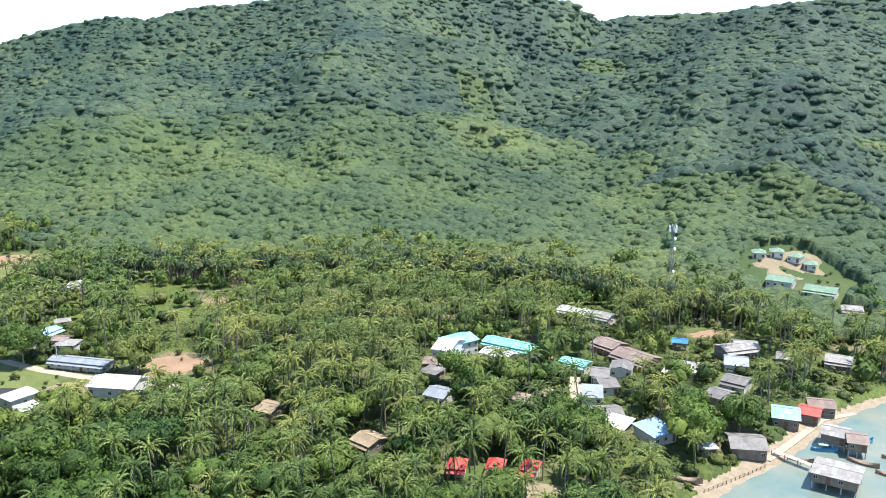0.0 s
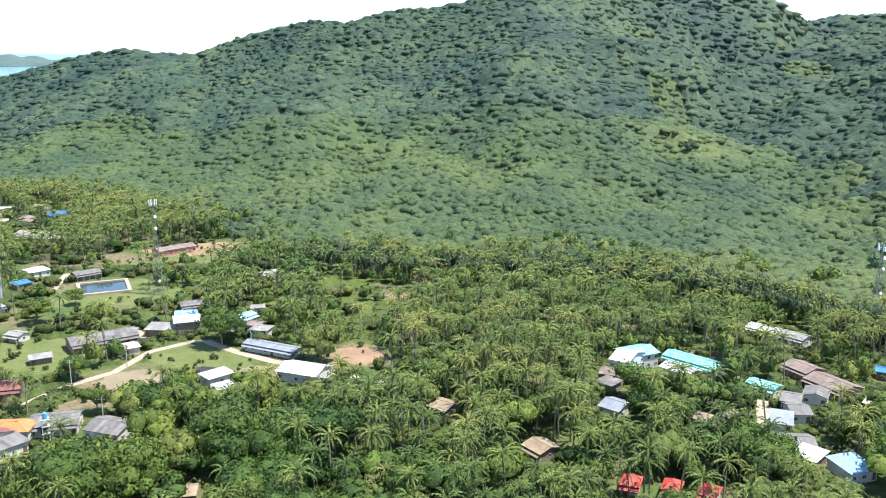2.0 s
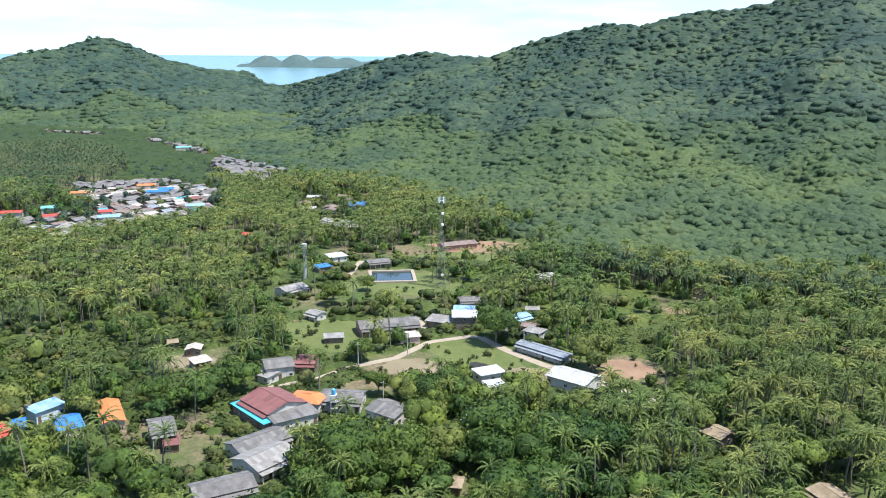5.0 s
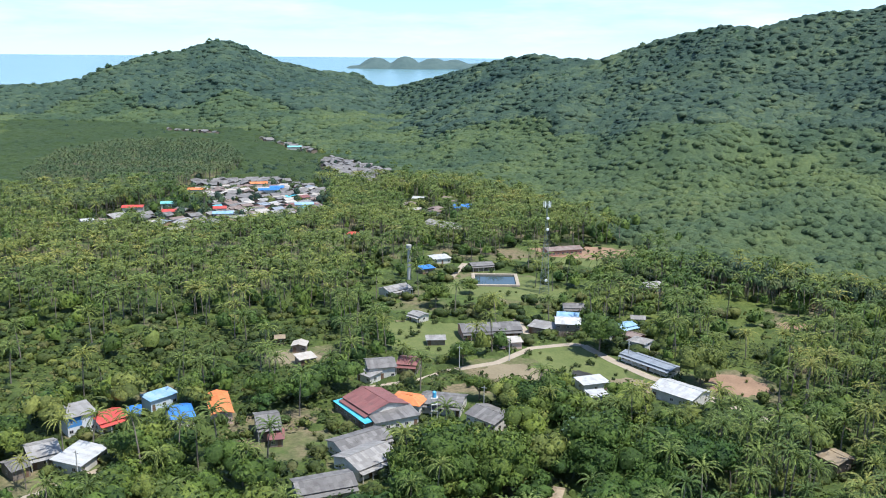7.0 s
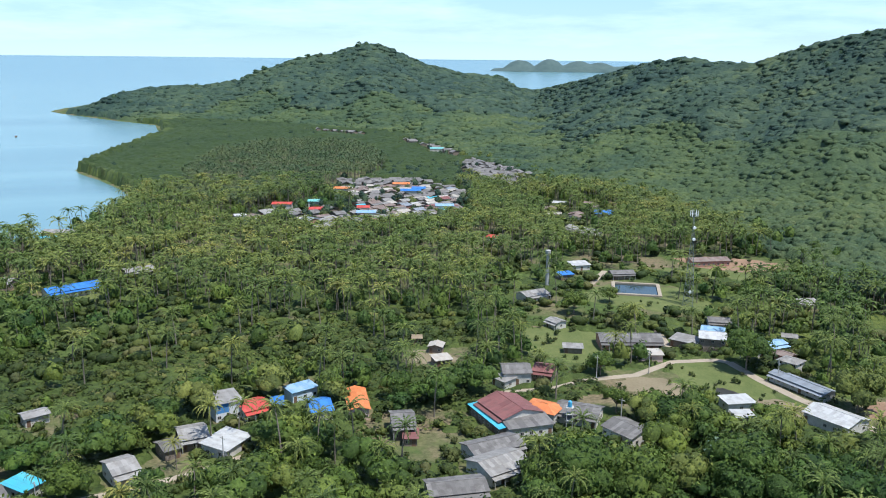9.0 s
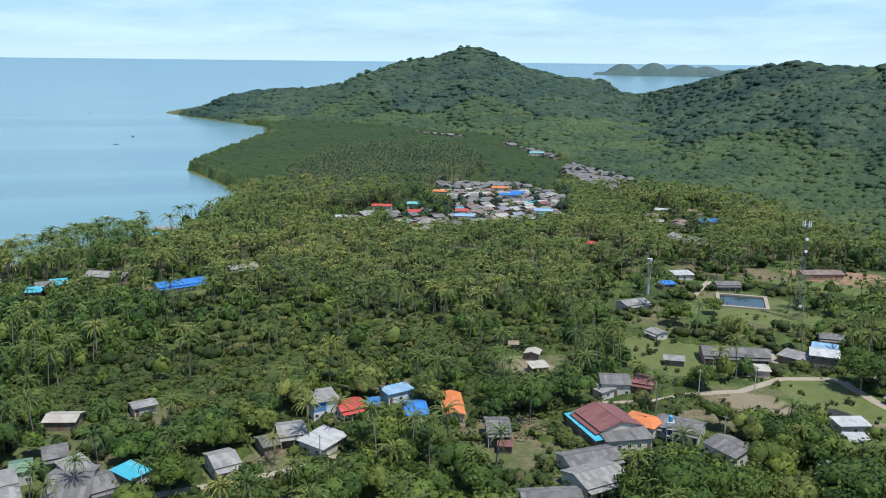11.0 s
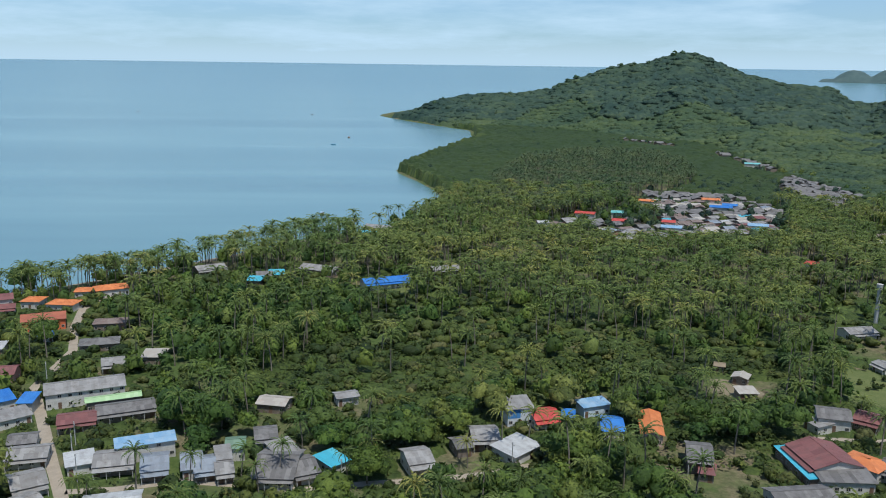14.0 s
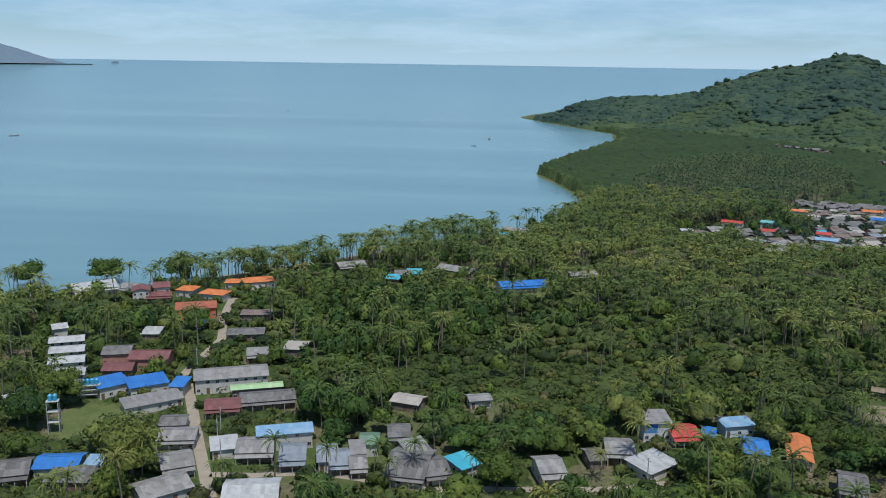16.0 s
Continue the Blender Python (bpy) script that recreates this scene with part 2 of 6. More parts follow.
def mesh_of(name, verts, faces, mat, tint=None, smooth=False):
    """A mesh from arrays: n x 3 places and m x 3 (or m x 4) corners; tint is a number for each face."""
    verts, faces = np.asarray(verts, np.float32), np.asarray(faces, np.int32)
    me = bpy.data.meshes.new(name)
    k = faces.shape[1]
    me.vertices.add(len(verts))
    me.vertices.foreach_set("co", verts.ravel())
    me.loops.add(faces.size)
    me.loops.foreach_set("vertex_index", faces.ravel())
    me.polygons.add(len(faces))
    me.polygons.foreach_set("loop_start", np.arange(0, faces.size, k, dtype=np.int32))
    if tint is not None:
        me.attributes.new("tint", "FLOAT", "FACE").data.foreach_set("value", np.asarray(tint, np.float32))
    me.update(calc_edges=True)
    me.validate()
    me.polygons.foreach_set("use_smooth", np.full(len(me.polygons), smooth))
    me.materials.append(mat)
    return me


def lattice(x, y, seed=0):
    """Smooth value noise from 0 to 1."""
    xi, yi = np.floor(x).astype(np.int64), np.floor(y).astype(np.int64)
    u, v = x - xi, y - yi
    u, v = u * u * (3 - 2 * u), v * v * (3 - 2 * v)

    def cell(a, c):
        h = (a * 374761393 + c * 668265263 + seed * 974711) & 0xFFFFFFFF
        h = ((h ^ (h >> 13)) * 1274126177) & 0xFFFFFFFF
        return ((h ^ (h >> 16)) & 0xFFFF) / 65535.0

    return (cell(xi, yi) * (1 - u) + cell(xi + 1, yi) * u) * (1 - v) + (cell(xi, yi + 1) * (1 - u) + cell(xi + 1, yi + 1) * u) * v


def fractal(x, y, size, seed=0, octaves=4):
    s, a, total = 0.0, 1.0, 0.0
    for k in range(octaves):
        s, total = s + a * lattice(x / size * 2 ** k, y / size * 2 ** k, seed + k), total + a
        a *= 0.5
    return s / total


# ---- the lie of the land ----
COAST = [(88, 170), (101, 181), (121, 193), (136, 204), (153, 213), (169, 220), (260, 250), (420, 220), (700, 100), (1500, -200), (2300, 300),
         (2200, 1500), (800, 2350), (-600, 2450), (-1450, 2350), (-1800, 1950), (-1880, 1400), (-1780, 1000), (-1640, 850), (-1534, 826), (-1351, 806),
         (-1190, 790), (-1110, 740), (-1039, 694), (-865, 510), (-767, 418), (-679, 398), (-588, 368), (-540, 320), (-505, 280), (-490, 210), (-464, 140), (-442, 74),
         (-428, 29), (-428, -10), (-440, -60), (-430, -150), (-330, -230), (-150, -200), (-20, -90), (50, 40), (78, 130)]
HILL_AZ = (-60, -45, -33, -27, -20.2, -18.8, -17.0, -14.5, -10, -6, -3, 0.6, 2, 4.2, 6.9, 9.7, 11.2, 14.1, 16.5, 18.9, 20.8, 22.9, 25.1, 27.3, 29.9, 32.4, 33.4, 34.6, 37, 39, 40.9, 42.4, 43.5, 45.3, 47.8, 50.1, 51.5, 53.7, 56.6, 59.5, 61.6, 63.5)
SKY_EL = (3.2, 3.2, 3.15, 2.4, 2.1, 1.85, 3.1, 3.4, 3.4, 4.2, 4.6, 3.6, 3.05, 2.7, 2.55, 1.75, 2.05, 1.3, 0.75, -0.2, -0.12, 0.16, -0.17, -0.72, -1.45, -2.0, -1.85, -1.1, -0.95, -0.5, 0.15, 0.85, 0.85, 0.25, -0.17, -0.9, -1.5, -1.77, -1.93, -2.4, -3.3, -4.0)
FOOT_AZ = (-60, -33, -25, -18, -10, 8, 14, 18, 22, 26, 33, 38, 41, 46, 52, 58, 61.6, 64)
FOOT_D = (330, 320, 335, 365, 385, 400, 425, 495, 570, 630, 760, 950, 1180, 1290, 1420, 1480, 1560, 1600)
RIDGE_AZ = (-60, -33, -20, -17, -8, 0, 10, 18, 25, 30, 32.5, 36, 43, 55, 64)
RIDGE_D = (1000, 1150, 1250, 1150, 1050, 1000, 1020, 1150, 1300, 1550, 1800, 1800, 1750, 1700, 1680)
# a nearer crest that hides the foot of the ridge in the gap between two spurs
CREST_AZ = (-34, -28, -24, -22, -19.5, -17, -14.4, -11.7, -9.5, -8)
CREST_EL = (2.6, 2.0, 1.7, 1.2, 0.2, -0.8, -1.2, 0.2, 1.5, 2.0)
# how hollow the slope is: small on the spurs, large in the valleys
HOLLOW_AZ = (-60, -40, -30, -25, -21, -16.5, -12, -8, -2.5, 2, 6, 9, 13, 17, 20.5, 24, 28, 31, 36, 40, 43, 47, 52, 58, 64)
HOLLOW = (2.2, 2.2, 1.7, 1.6, 2.4, 3.4, 2.8, 2.0, 1.7, 2.2, 3.1, 3.0, 2.4, 2.5, 1.7, 2.0, 1.5, 2.3, 2.2, 1.9, 1.6, 1.8, 1.5, 1.6, 1.6)


def inland(x, y):
    """Metres from the shore, negative at sea."""
    x, y = np.asarray(x, float), np.asarray(y, float)
    near, inside = np.full(x.shape, 1e9), np.zeros(x.shape, bool)
    for (ax, ay), (bx, by) in zip(COAST, COAST[1:] + COAST[:1]):
        dx, dy = bx - ax, by - ay
        k = np.clip(((x - ax) * dx + (y - ay) * dy) / (dx * dx + dy * dy), 0, 1)
        near = np.minimum(near, np.hypot(x - ax - k * dx, y - ay - k * dy))
        if dy:
            inside ^= ((ay > y) != (by > y)) & (x < ax + (y - ay) / dy * dx)
    return np.where(inside, near, -near)


def polar(x, y):
    return np.degrees(np.arctan2(-np.asarray(x, float), np.asarray(y, float))), np.hypot(x, y)


def height(x, y):
    """The ground's height over the sea."""
    x, y = np.asarray(x, float), np.asarray(y, float)
    az, d = polar(x, y)
    shore = inland(x, y) + 8 * (fractal(x, y, 40, 3) - 0.5)
    z = np.where(shore > 0, 2.6 * np.clip(shore / 26, 0, 1) ** 0.8, np.maximum(shore * 0.09, -6))
    a = np.clip(az, -60, 63.5)
    foot, ridge = np.interp(a, FOOT_AZ, FOOT_D), np.interp(a, RIDGE_AZ, RIDGE_D)
    top = 96 + ridge * np.tan(np.radians(np.interp(a, HILL_AZ, SKY_EL)))
    bent = a + 2.6 * (fractal(x, y, 260, 11) - 0.5) + 1.4 * (fractal(x, y, 110, 12) - 0.5)
    hollow = np.interp(bent, HOLLOW_AZ, HOLLOW)

    def slope_up(s):
        s0 = np.clip(s, 0, 1)
        return np.where(s < 1, 0.13 * s0 + 0.87 * s0 ** hollow, np.clip(1 - 1.6 * np.maximum(s - 1, 0) ** 1.3, -0.1, 1))

    s = np.clip((d - foot) / (ridge - foot), 0, None)
    rise = top * slope_up(s)
    near = ridge * 0.8
    crest = 96 + near * np.tan(np.radians(np.interp(a, CREST_AZ, CREST_EL)))
    gap = np.clip((a + 36) / 5, 0, 1) * np.clip((-5.5 - a) / 7, 0, 1)
    lower = crest * slope_up(np.clip((d - foot) / (near - foot), 0, None))
    deep = top * np.clip((d - near * 1.02) / (ridge - near * 1.02), 0, 1) ** 0.8 * np.where(s > 1, rise / np.maximum(top, 1), 1)
    rise = rise + gap * (np.maximum(lower, deep) - rise)
    mid = np.clip(s * 2.2, 0, 1) * np.clip(1.04 - s, 0, 1) * np.clip(top / 120, 0.2, 1)
    spur = ((0.5 - np.abs(2 * fractal(x * 0.9, y * 1.15, 170, 11) - 1)) * 72 + (fractal(x, y, 75, 17) - 0.5) * 44) * mid
    spur = spur + (fractal(x, y, 30, 19, 3) - 0.5) * 5 * np.clip(s * 6, 0, 1)
    fade = np.clip((az + 60) / 15, 0, 1) * np.clip((64 - az) / 2.5, 0, 1) * np.clip(shore / 60, 0, 1)
    return z + (np.maximum(rise, -8) + spur) * fade


def ground_at(x, y):
    return float(height(np.array([x]), np.array([y]))[0])
# ---- ground and sea ----
def sheet(name, az, rings, z_of, mat, smooth=True):
    a, r = np.meshgrid(np.radians(az), rings)
    x, y = -np.sin(a) * r, np.cos(a) * r
    n, m = a.shape
    verts = np.stack([x, y, z_of(x, y)], -1).reshape(-1, 3)
    i, j = np.meshgrid(np.arange(n - 1), np.arange(m), indexing="ij")
    k = (j + 1) % m
    faces = np.stack([i * m + j, (i + 1) * m + j, (i + 1) * m + k, i * m + k], -1).reshape(-1, 4)
    return new(name, mesh_of(name, verts, faces, mat, smooth=smooth))


AZ_STEPS = np.concatenate([np.arange(-45, 100, 0.75), np.arange(100, 315, 5.0)])
ground = sheet("ground", AZ_STEPS, np.concatenate([[1.0], np.geomspace(40, 2700, 140)]), height, M_GROUND)
tagged(ground, "green tropical lowland rising into wooded hills", "ground", kind="structure")


def sea_level(x, y):
    """Flat water, lifted far out to where the true horizon shows."""
    d = np.hypot(x, y)
    return np.where(d > 2800, 104.0 * np.clip((d - 2800) / 2130, 0, 1) ** 1.7, 0.0)


sea = sheet("sea", np.arange(0, 360, 2.0), np.concatenate([[1.0], np.geomspace(30, 2800, 40), np.linspace(2860, 4930, 40)]), sea_level, M_SEA)
tagged(sea, "calm grey-blue sea reaching the horizon", "sea", kind="structure")
# ---- building materials ----
ROOFS = {
    "grey": ("weathered grey", roof_material("grey_sheet", (0.14, 0.132, 0.126), (0.24, 0.228, 0.215), (0.09, 0.08, 0.072), 0.7)),
    "lightgrey": ("pale grey", roof_material("pale_grey_sheet", (0.24, 0.23, 0.218), (0.36, 0.348, 0.328), (0.17, 0.148, 0.125), 0.7)),
    "steel": ("blue-grey metal", roof_material("steel_sheet", (0.25, 0.28, 0.315), (0.35, 0.385, 0.42), (0.25, 0.25, 0.26), 0.5, 0.2)),
    "white": ("white", roof_material("white_sheet", (0.44, 0.445, 0.44), (0.56, 0.565, 0.555), (0.30, 0.285, 0.26), 0.6)),
    "blue": ("bright blue", roof_material("blue_sheet", (0.035, 0.17, 0.52), (0.06, 0.24, 0.62), (0.05, 0.16, 0.40), 0.45)),
    "skyblue": ("pale sky blue", roof_material("sky_blue_sheet", (0.20, 0.37, 0.55), (0.30, 0.47, 0.63), (0.42, 0.50, 0.56), 0.45)),
    "aqua": ("turquoise", roof_material("aqua_sheet", (0.06, 0.42, 0.56), (0.12, 0.52, 0.64), (0.10, 0.36, 0.44), 0.5)),
    "teal": ("teal green", roof_material("teal_sheet", (0.13, 0.48, 0.46), (0.22, 0.58, 0.55), (0.40, 0.56, 0.54), 0.45)),
    "orange": ("orange tiled", roof_material("orange_tile", (0.62, 0.19, 0.06), (0.76, 0.26, 0.09), (0.50, 0.17, 0.07), 0.6)),
    "orange2": ("rust orange", roof_material("rust_orange_sheet", (0.36, 0.11, 0.065), (0.46, 0.15, 0.08), (0.28, 0.10, 0.07), 0.6)),
    "red": ("red", roof_material("red_sheet", (0.50, 0.06, 0.05), (0.62, 0.10, 0.075), (0.36, 0.08, 0.07), 0.55)),
    "maroon": ("dull maroon", roof_material("maroon_sheet", (0.19, 0.075, 0.07), (0.27, 0.11, 0.10), (0.16, 0.09, 0.08), 0.6)),
    "brown": ("brownish grey", roof_material("brown_sheet", (0.175, 0.14, 0.12), (0.27, 0.215, 0.185), (0.20, 0.10, 0.08), 0.75)),
    "cream": ("sun-bleached cream", roof_material("cream_sheet", (0.40, 0.365, 0.32), (0.50, 0.465, 0.41), (0.40, 0.33, 0.27), 0.75)),
    "green": ("grey-green", roof_material("green_sheet", (0.13, 0.23, 0.155), (0.19, 0.29, 0.2), (0.17, 0.21, 0.16), 0.65)),
    "palegreen": ("pale lime green", roof_material("lime_sheet", (0.38, 0.58, 0.28), (0.50, 0.66, 0.38), (0.36, 0.46, 0.27), 0.55)),
    "thatch": ("brown thatched", roof_material("thatch", (0.25, 0.19, 0.12), (0.36, 0.29, 0.20), (0.18, 0.14, 0.10), 0.95)),
}
WALLS = {
    "white": ("white-walled", plain_material("white_render", (0.357, 0.336, 0.297), (0.595, 0.578, 0.535), 0.4)),
    "paleblue": ("pale blue", plain_material("pale_blue_render", (0.42, 0.50, 0.58), (0.54, 0.62, 0.68), 0.4)),
    "timber": ("weathered timber", plain_material("old_timber", (0.12, 0.095, 0.075), (0.25, 0.205, 0.165), 0.8)),
    "brick": ("reddish", plain_material("red_render", (0.30, 0.145, 0.11), (0.42, 0.22, 0.17), 0.6)),
    "pink": ("pinkish", plain_material("pink_render", (0.442, 0.306, 0.264), (0.561, 0.408, 0.357), 0.5)),
    "orangewall": ("orange-walled", plain_material("orange_render", (0.52, 0.12, 0.05), (0.64, 0.17, 0.07), 0.5)),
    "blueband": ("white and blue", plain_material("white_paint", (0.510, 0.518, 0.527), (0.646, 0.654, 0.654), 0.4)),
}
M_FRAME = plain_material("window_frame", (0.30, 0.27, 0.24), (0.45, 0.42, 0.38), 3.0)
M_DOOR = plain_material("door_wood", (0.10, 0.06, 0.04), (0.19, 0.12, 0.08), 3.0)
M_POST = plain_material("post_concrete", (0.30, 0.29, 0.27), (0.46, 0.45, 0.42), 2.0)
M_BLUE_PAINT = plain_material("blue_paint", (0.05, 0.17, 0.40), (0.08, 0.24, 0.48), 1.0)
M_GLASS, _n, _l, _b = material("window_glass", 0.08, 0.0, 0.5)
_b.inputs["Base Color"].default_value = (0.02, 0.025, 0.03, 1)
M_CONCRETE = plain_material("lane_concrete", (0.245, 0.202, 0.151), (0.346, 0.295, 0.230), 0.5, bump=0.2)
M_RED_EARTH = plain_material("red_earth", (0.170, 0.108, 0.068), (0.275, 0.180, 0.116), 0.18, 0.95, bump=0.4, fine=1.5)
M_PALE_EARTH = plain_material("pale_earth", (0.150, 0.122, 0.074), (0.222, 0.184, 0.118), 0.15, 0.95, bump=0.4, fine=1.5)
M_LAWN = plain_material("lawn", (0.066, 0.092, 0.024), (0.128, 0.142, 0.048), 0.16, 0.95, bump=0.5, fine=1.8)
M_TOWER = plain_material("dull_tower_steel", (0.15, 0.18, 0.165), (0.24, 0.27, 0.255), 2.0, 0.6, 0.3)
M_WHITE_PAINT = plain_material("white_enamel", (0.74, 0.75, 0.76), (0.84, 0.85, 0.85), 1.0, 0.4)
M_TANK = plain_material("blue_tank_plastic", (0.05, 0.28, 0.48), (0.08, 0.36, 0.56), 1.0, 0.4)
M_HULL = plain_material("boat_timber", (0.16, 0.11, 0.08), (0.30, 0.22, 0.16), 1.5)
M_HULL_BLUE = plain_material("boat_blue_paint", (0.05, 0.20, 0.34), (0.10, 0.30, 0.42), 1.5)
M_JETTY = plain_material("jetty_planks", (0.30, 0.27, 0.23), (0.46, 0.43, 0.38), 1.2)


# ---- buildings ----
FOOTPRINTS = []
CLEARINGS = [(-169.4, 359.8, 20), (-173.4, 332.9, 16), (-147.7, 349.3, 16), (-151.0, 271.4, 20), (-164.9, 278.7, 12), (-102.4, 278.5, 15), (-87.2, 271.0, 16), (-76.0, 264.5, 12), (-115.2, 253.1, 16), (-117.5, 230.3, 9), (-174.1, 419.7, 18), (-157.5, 427.0, 20), (-141.5, 446.4, 18), (-48.1, 278.7, 14), (-38.3, 356.3, 9), (-140.9, 173.3, 9), (-178.4, 301.9, 12), (205.9, 336.4, 22), (211.1, 322.3, 18), (208.7, 350.8, 16), (36.9, 182.3, 8), (52.1, 180.0, 8), (143.8, 283.9, 9), (-30.3, 197.0, 8), (57.1, 261.3, 7), (-186.3, 229.7, 11), (-183.5, 121.5, 8), (-266.5, 3.6, 14), (-356.2, 192.8, 12)]
LANES = [
    ([(-207.9, 29.8), (-238.3, 30.8), (-267.2, 32.3), (-298.0, 33.5), (-330.8, 50.2), (-360.6, 55.4), (-385.7, 62.5), (-401.2, 77.8)], 3.2),
    ([(-220.4, 31.4), (-215.9, 41.7), (-212.1, 56.9), (-204.5, 66.6), (-193.0, 80.5), (-188.6, 93.8), (-182.1, 109.3), (-176.7, 125.5), (-175.1, 137.9)], 2.6),
    ([(-147.9, 218.3), (-137.3, 231.3), (-132.6, 245.6), (-122.4, 259.6), (-118.3, 279.8), (-107.2, 291.6), (-102.9, 292.0)], 3.0),
    ([(-102.9, 292.0), (-88.6, 281.7), (-73.5, 273.0), (-63.0, 269.0), (-39.0, 258.5), (-23.0, 249.0)], 3.4),
    ([(-124.4, 291.6), (-133.5, 304.2), (-143.7, 317.0)], 2.6),
    ([(-190.8, 350.5), (-199.9, 384.1)], 3.0),
    ([(82.3, 249.4), (79.4, 241.2), (77.1, 231.7)], 4.0),
    ([(114.8, 190.9), (125.2, 198.2), (143.4, 211.9), (156.4, 215.8)], 3.0),
]
PALM_SPOTS = [(-210.8, 33.2, 0.8), (-212.8, 46.4, 0.9), (-205.4, 57.6, 0.8), (-204.0, 69.7, 0.9), (-197.0, 71.6, 0.8), (-199.0, 77.9, 0.9), (-185.8, 136.2, 1.0), (-184.3, 144.0, 1.05), (-182.1, 122.7, 0.8), (-192.4, 98.8, 0.8), (-189.9, 92.1, 0.7), (-235.0, 69.2, 1.1), (-237.0, 75.2, 1.2), (-238.1, 76.9, 1.15), (-213.9, 172.0, 0.8), (-221.3, 154.4, 0.8), (-210.3, 34.5, 0.7), (-172.0, 158.5, 0.9), (-183.3, 178.3, 0.7), (-92.8, 176.8, 0.9), (-83.7, 176.9, 0.9), (-99.5, 169.1, 0.9), (-28.0, 200.3, 1.1), (-26.8, 199.6, 1.0), (-92.8, 223.9, 0.8), (-87.8, 224.7, 0.8), (-146.8, 236.7, 0.7), (-144.3, 237.8, 0.7), (-141.7, 238.9, 0.7), (-141.3, 357.5, 0.9), (-150.3, 359.0, 0.9), (92.5, 184.9, 0.9), (35.5, 185.0, 1.2), (36.7, 184.3, 1.2), (43.9, 185.7, 1.1), (69.2, 181.5, 1.1), (31.9, 183.8, 1.0), (53.3, 184.5, 1.0), (46.8, 212.7, 1.1), (52.7, 205.0, 1.1), (138.0, 259.3, 0.9), (145.9, 234.3, 1.1), (151.4, 234.0, 1.0), (-29.1, 196.4, 1.1), (-28.2, 195.7, 1.1)]
TREE_SPOTS = [(-224.0, 13.0, 1.25), (-280.6, -4.2, 1.0), (-266.3, -12.7, 1.0), (-448.6, -20.8, 1.1), (-442.9, 12.7, 1.15), (-437.3, 46.0, 1.1), (-443.0, 84.1, 1.0), (-187.6, 96.4, 0.8), (-356.9, -23.0, 1.1), (-340.9, 42.7, 0.8), (-57.0, 273.5, 1.15), (-95.5, 288.0, 1.2), (-147.5, 302.3, 0.8), (-66.5, 199.5, 1.35), (-51.7, 194.0, 1.2), (-39.5, 202.4, 1.2), (-63.0, 192.5, 1.0), (-131.6, 252.0, 0.7), (-94.0, 173.2, 1.3), (-83.8, 180.5, 1.2), (-96.8, 168.4, 1.0), (-121.2, 366.2, 1.0), (-174.0, 308.4, 0.8), (-171.1, 333.9, 0.6), (-113.0, 227.2, 0.65), (-95.2, 225.2, 0.8)]
BRIGHT_SPOTS = [(43.1, 245.7, 1.0), (47.4, 240.6, 0.9), (62.2, 200.5, 1.05), (68.7, 199.6, 0.95), (98.0, 197.8, 1.1), (114.8, 206.2, 0.8), (-95.0, 242.4, 0.5)]


def box(bm, x0, x1, y0, y1, z0, z1, m=Matrix()):
    v = [bm.verts.new(m @ Vector((x, y, z))) for z in (z0, z1) for y in (y0, y1) for x in (x0, x1)]
    for f in ((0, 2, 3, 1), (4, 5, 7, 6), (0, 1, 5, 4), (2, 6, 7, 3), (0, 4, 6, 2), (1, 3, 7, 5)):
        bm.faces.new([v[i] for i in f])


def slope(bm, a, b, c, d, r, thick=0.09, sheet_width=1.1, least=2):
    """A roof slope from the eave a-b up to the ridge d-c: one skin of lapped sheets, stepped at every lap."""
    a, b, c, d = (Vector(p) for p in (a, b, c, d))
    n = max(least, int((b - a).length / sheet_width))
    nrm = (b - a).cross(d - a)
    nrm = nrm.normalized() if nrm.length > 1e-6 else Vector((0, 0, 1))
    if nrm.z < 0:
        nrm = -nrm
    rows = 2 if ((d - a).length + (c - b).length) / 2 > 3.2 else 1
    tint = bm.faces.layers.float.get("tint") or bm.faces.layers.float.new("tint")
    across = [(i / n, i) for i in range(n + 1)]
    us = [(u, k) for i, (u, _) in enumerate(across) for k in ((i - 1, i) if 0 < i < n else ((0,) if i == 0 else (n - 1,)))]
    vs = [(0.0, 0), (0.5, 0), (0.48, 1), (1.0, 1)] if rows == 2 else [(0.0, 0), (1.0, 0)]
    tone = [[r.random() for _ in range(n)] for _ in range(rows)]
    rise = [r.uniform(0, 0.02) for _ in range(n)]
    grid = []
    for v, j in vs:
        grid.append([bm.verts.new(a.lerp(b, u).lerp(d.lerp(c, u), v) + nrm * (0.016 * (k % 2) + rise[k] + 0.035 * j)) for u, k in us])
    for q in range(len(vs) - 1):
        for i in range(len(us) - 1):
            f = bm.faces.new((grid[q][i], grid[q][i + 1], grid[q + 1][i + 1], grid[q + 1][i]))
            f[tint] = tone[min(vs[q + 1][1], rows - 1)][us[i + 1][1]]
    low = [bm.verts.new(p - nrm * thick) for p in (a, b, c, d)]
    bm.faces.new(low[::-1])
    for f in ([*grid[0], low[1], low[0]], [*grid[-1][::-1], low[3], low[2]], [*[row[-1] for row in grid], low[2], low[1]], [*[row[0] for row in grid[::-1]], low[0], low[3]]):
        bm.faces.new(f)


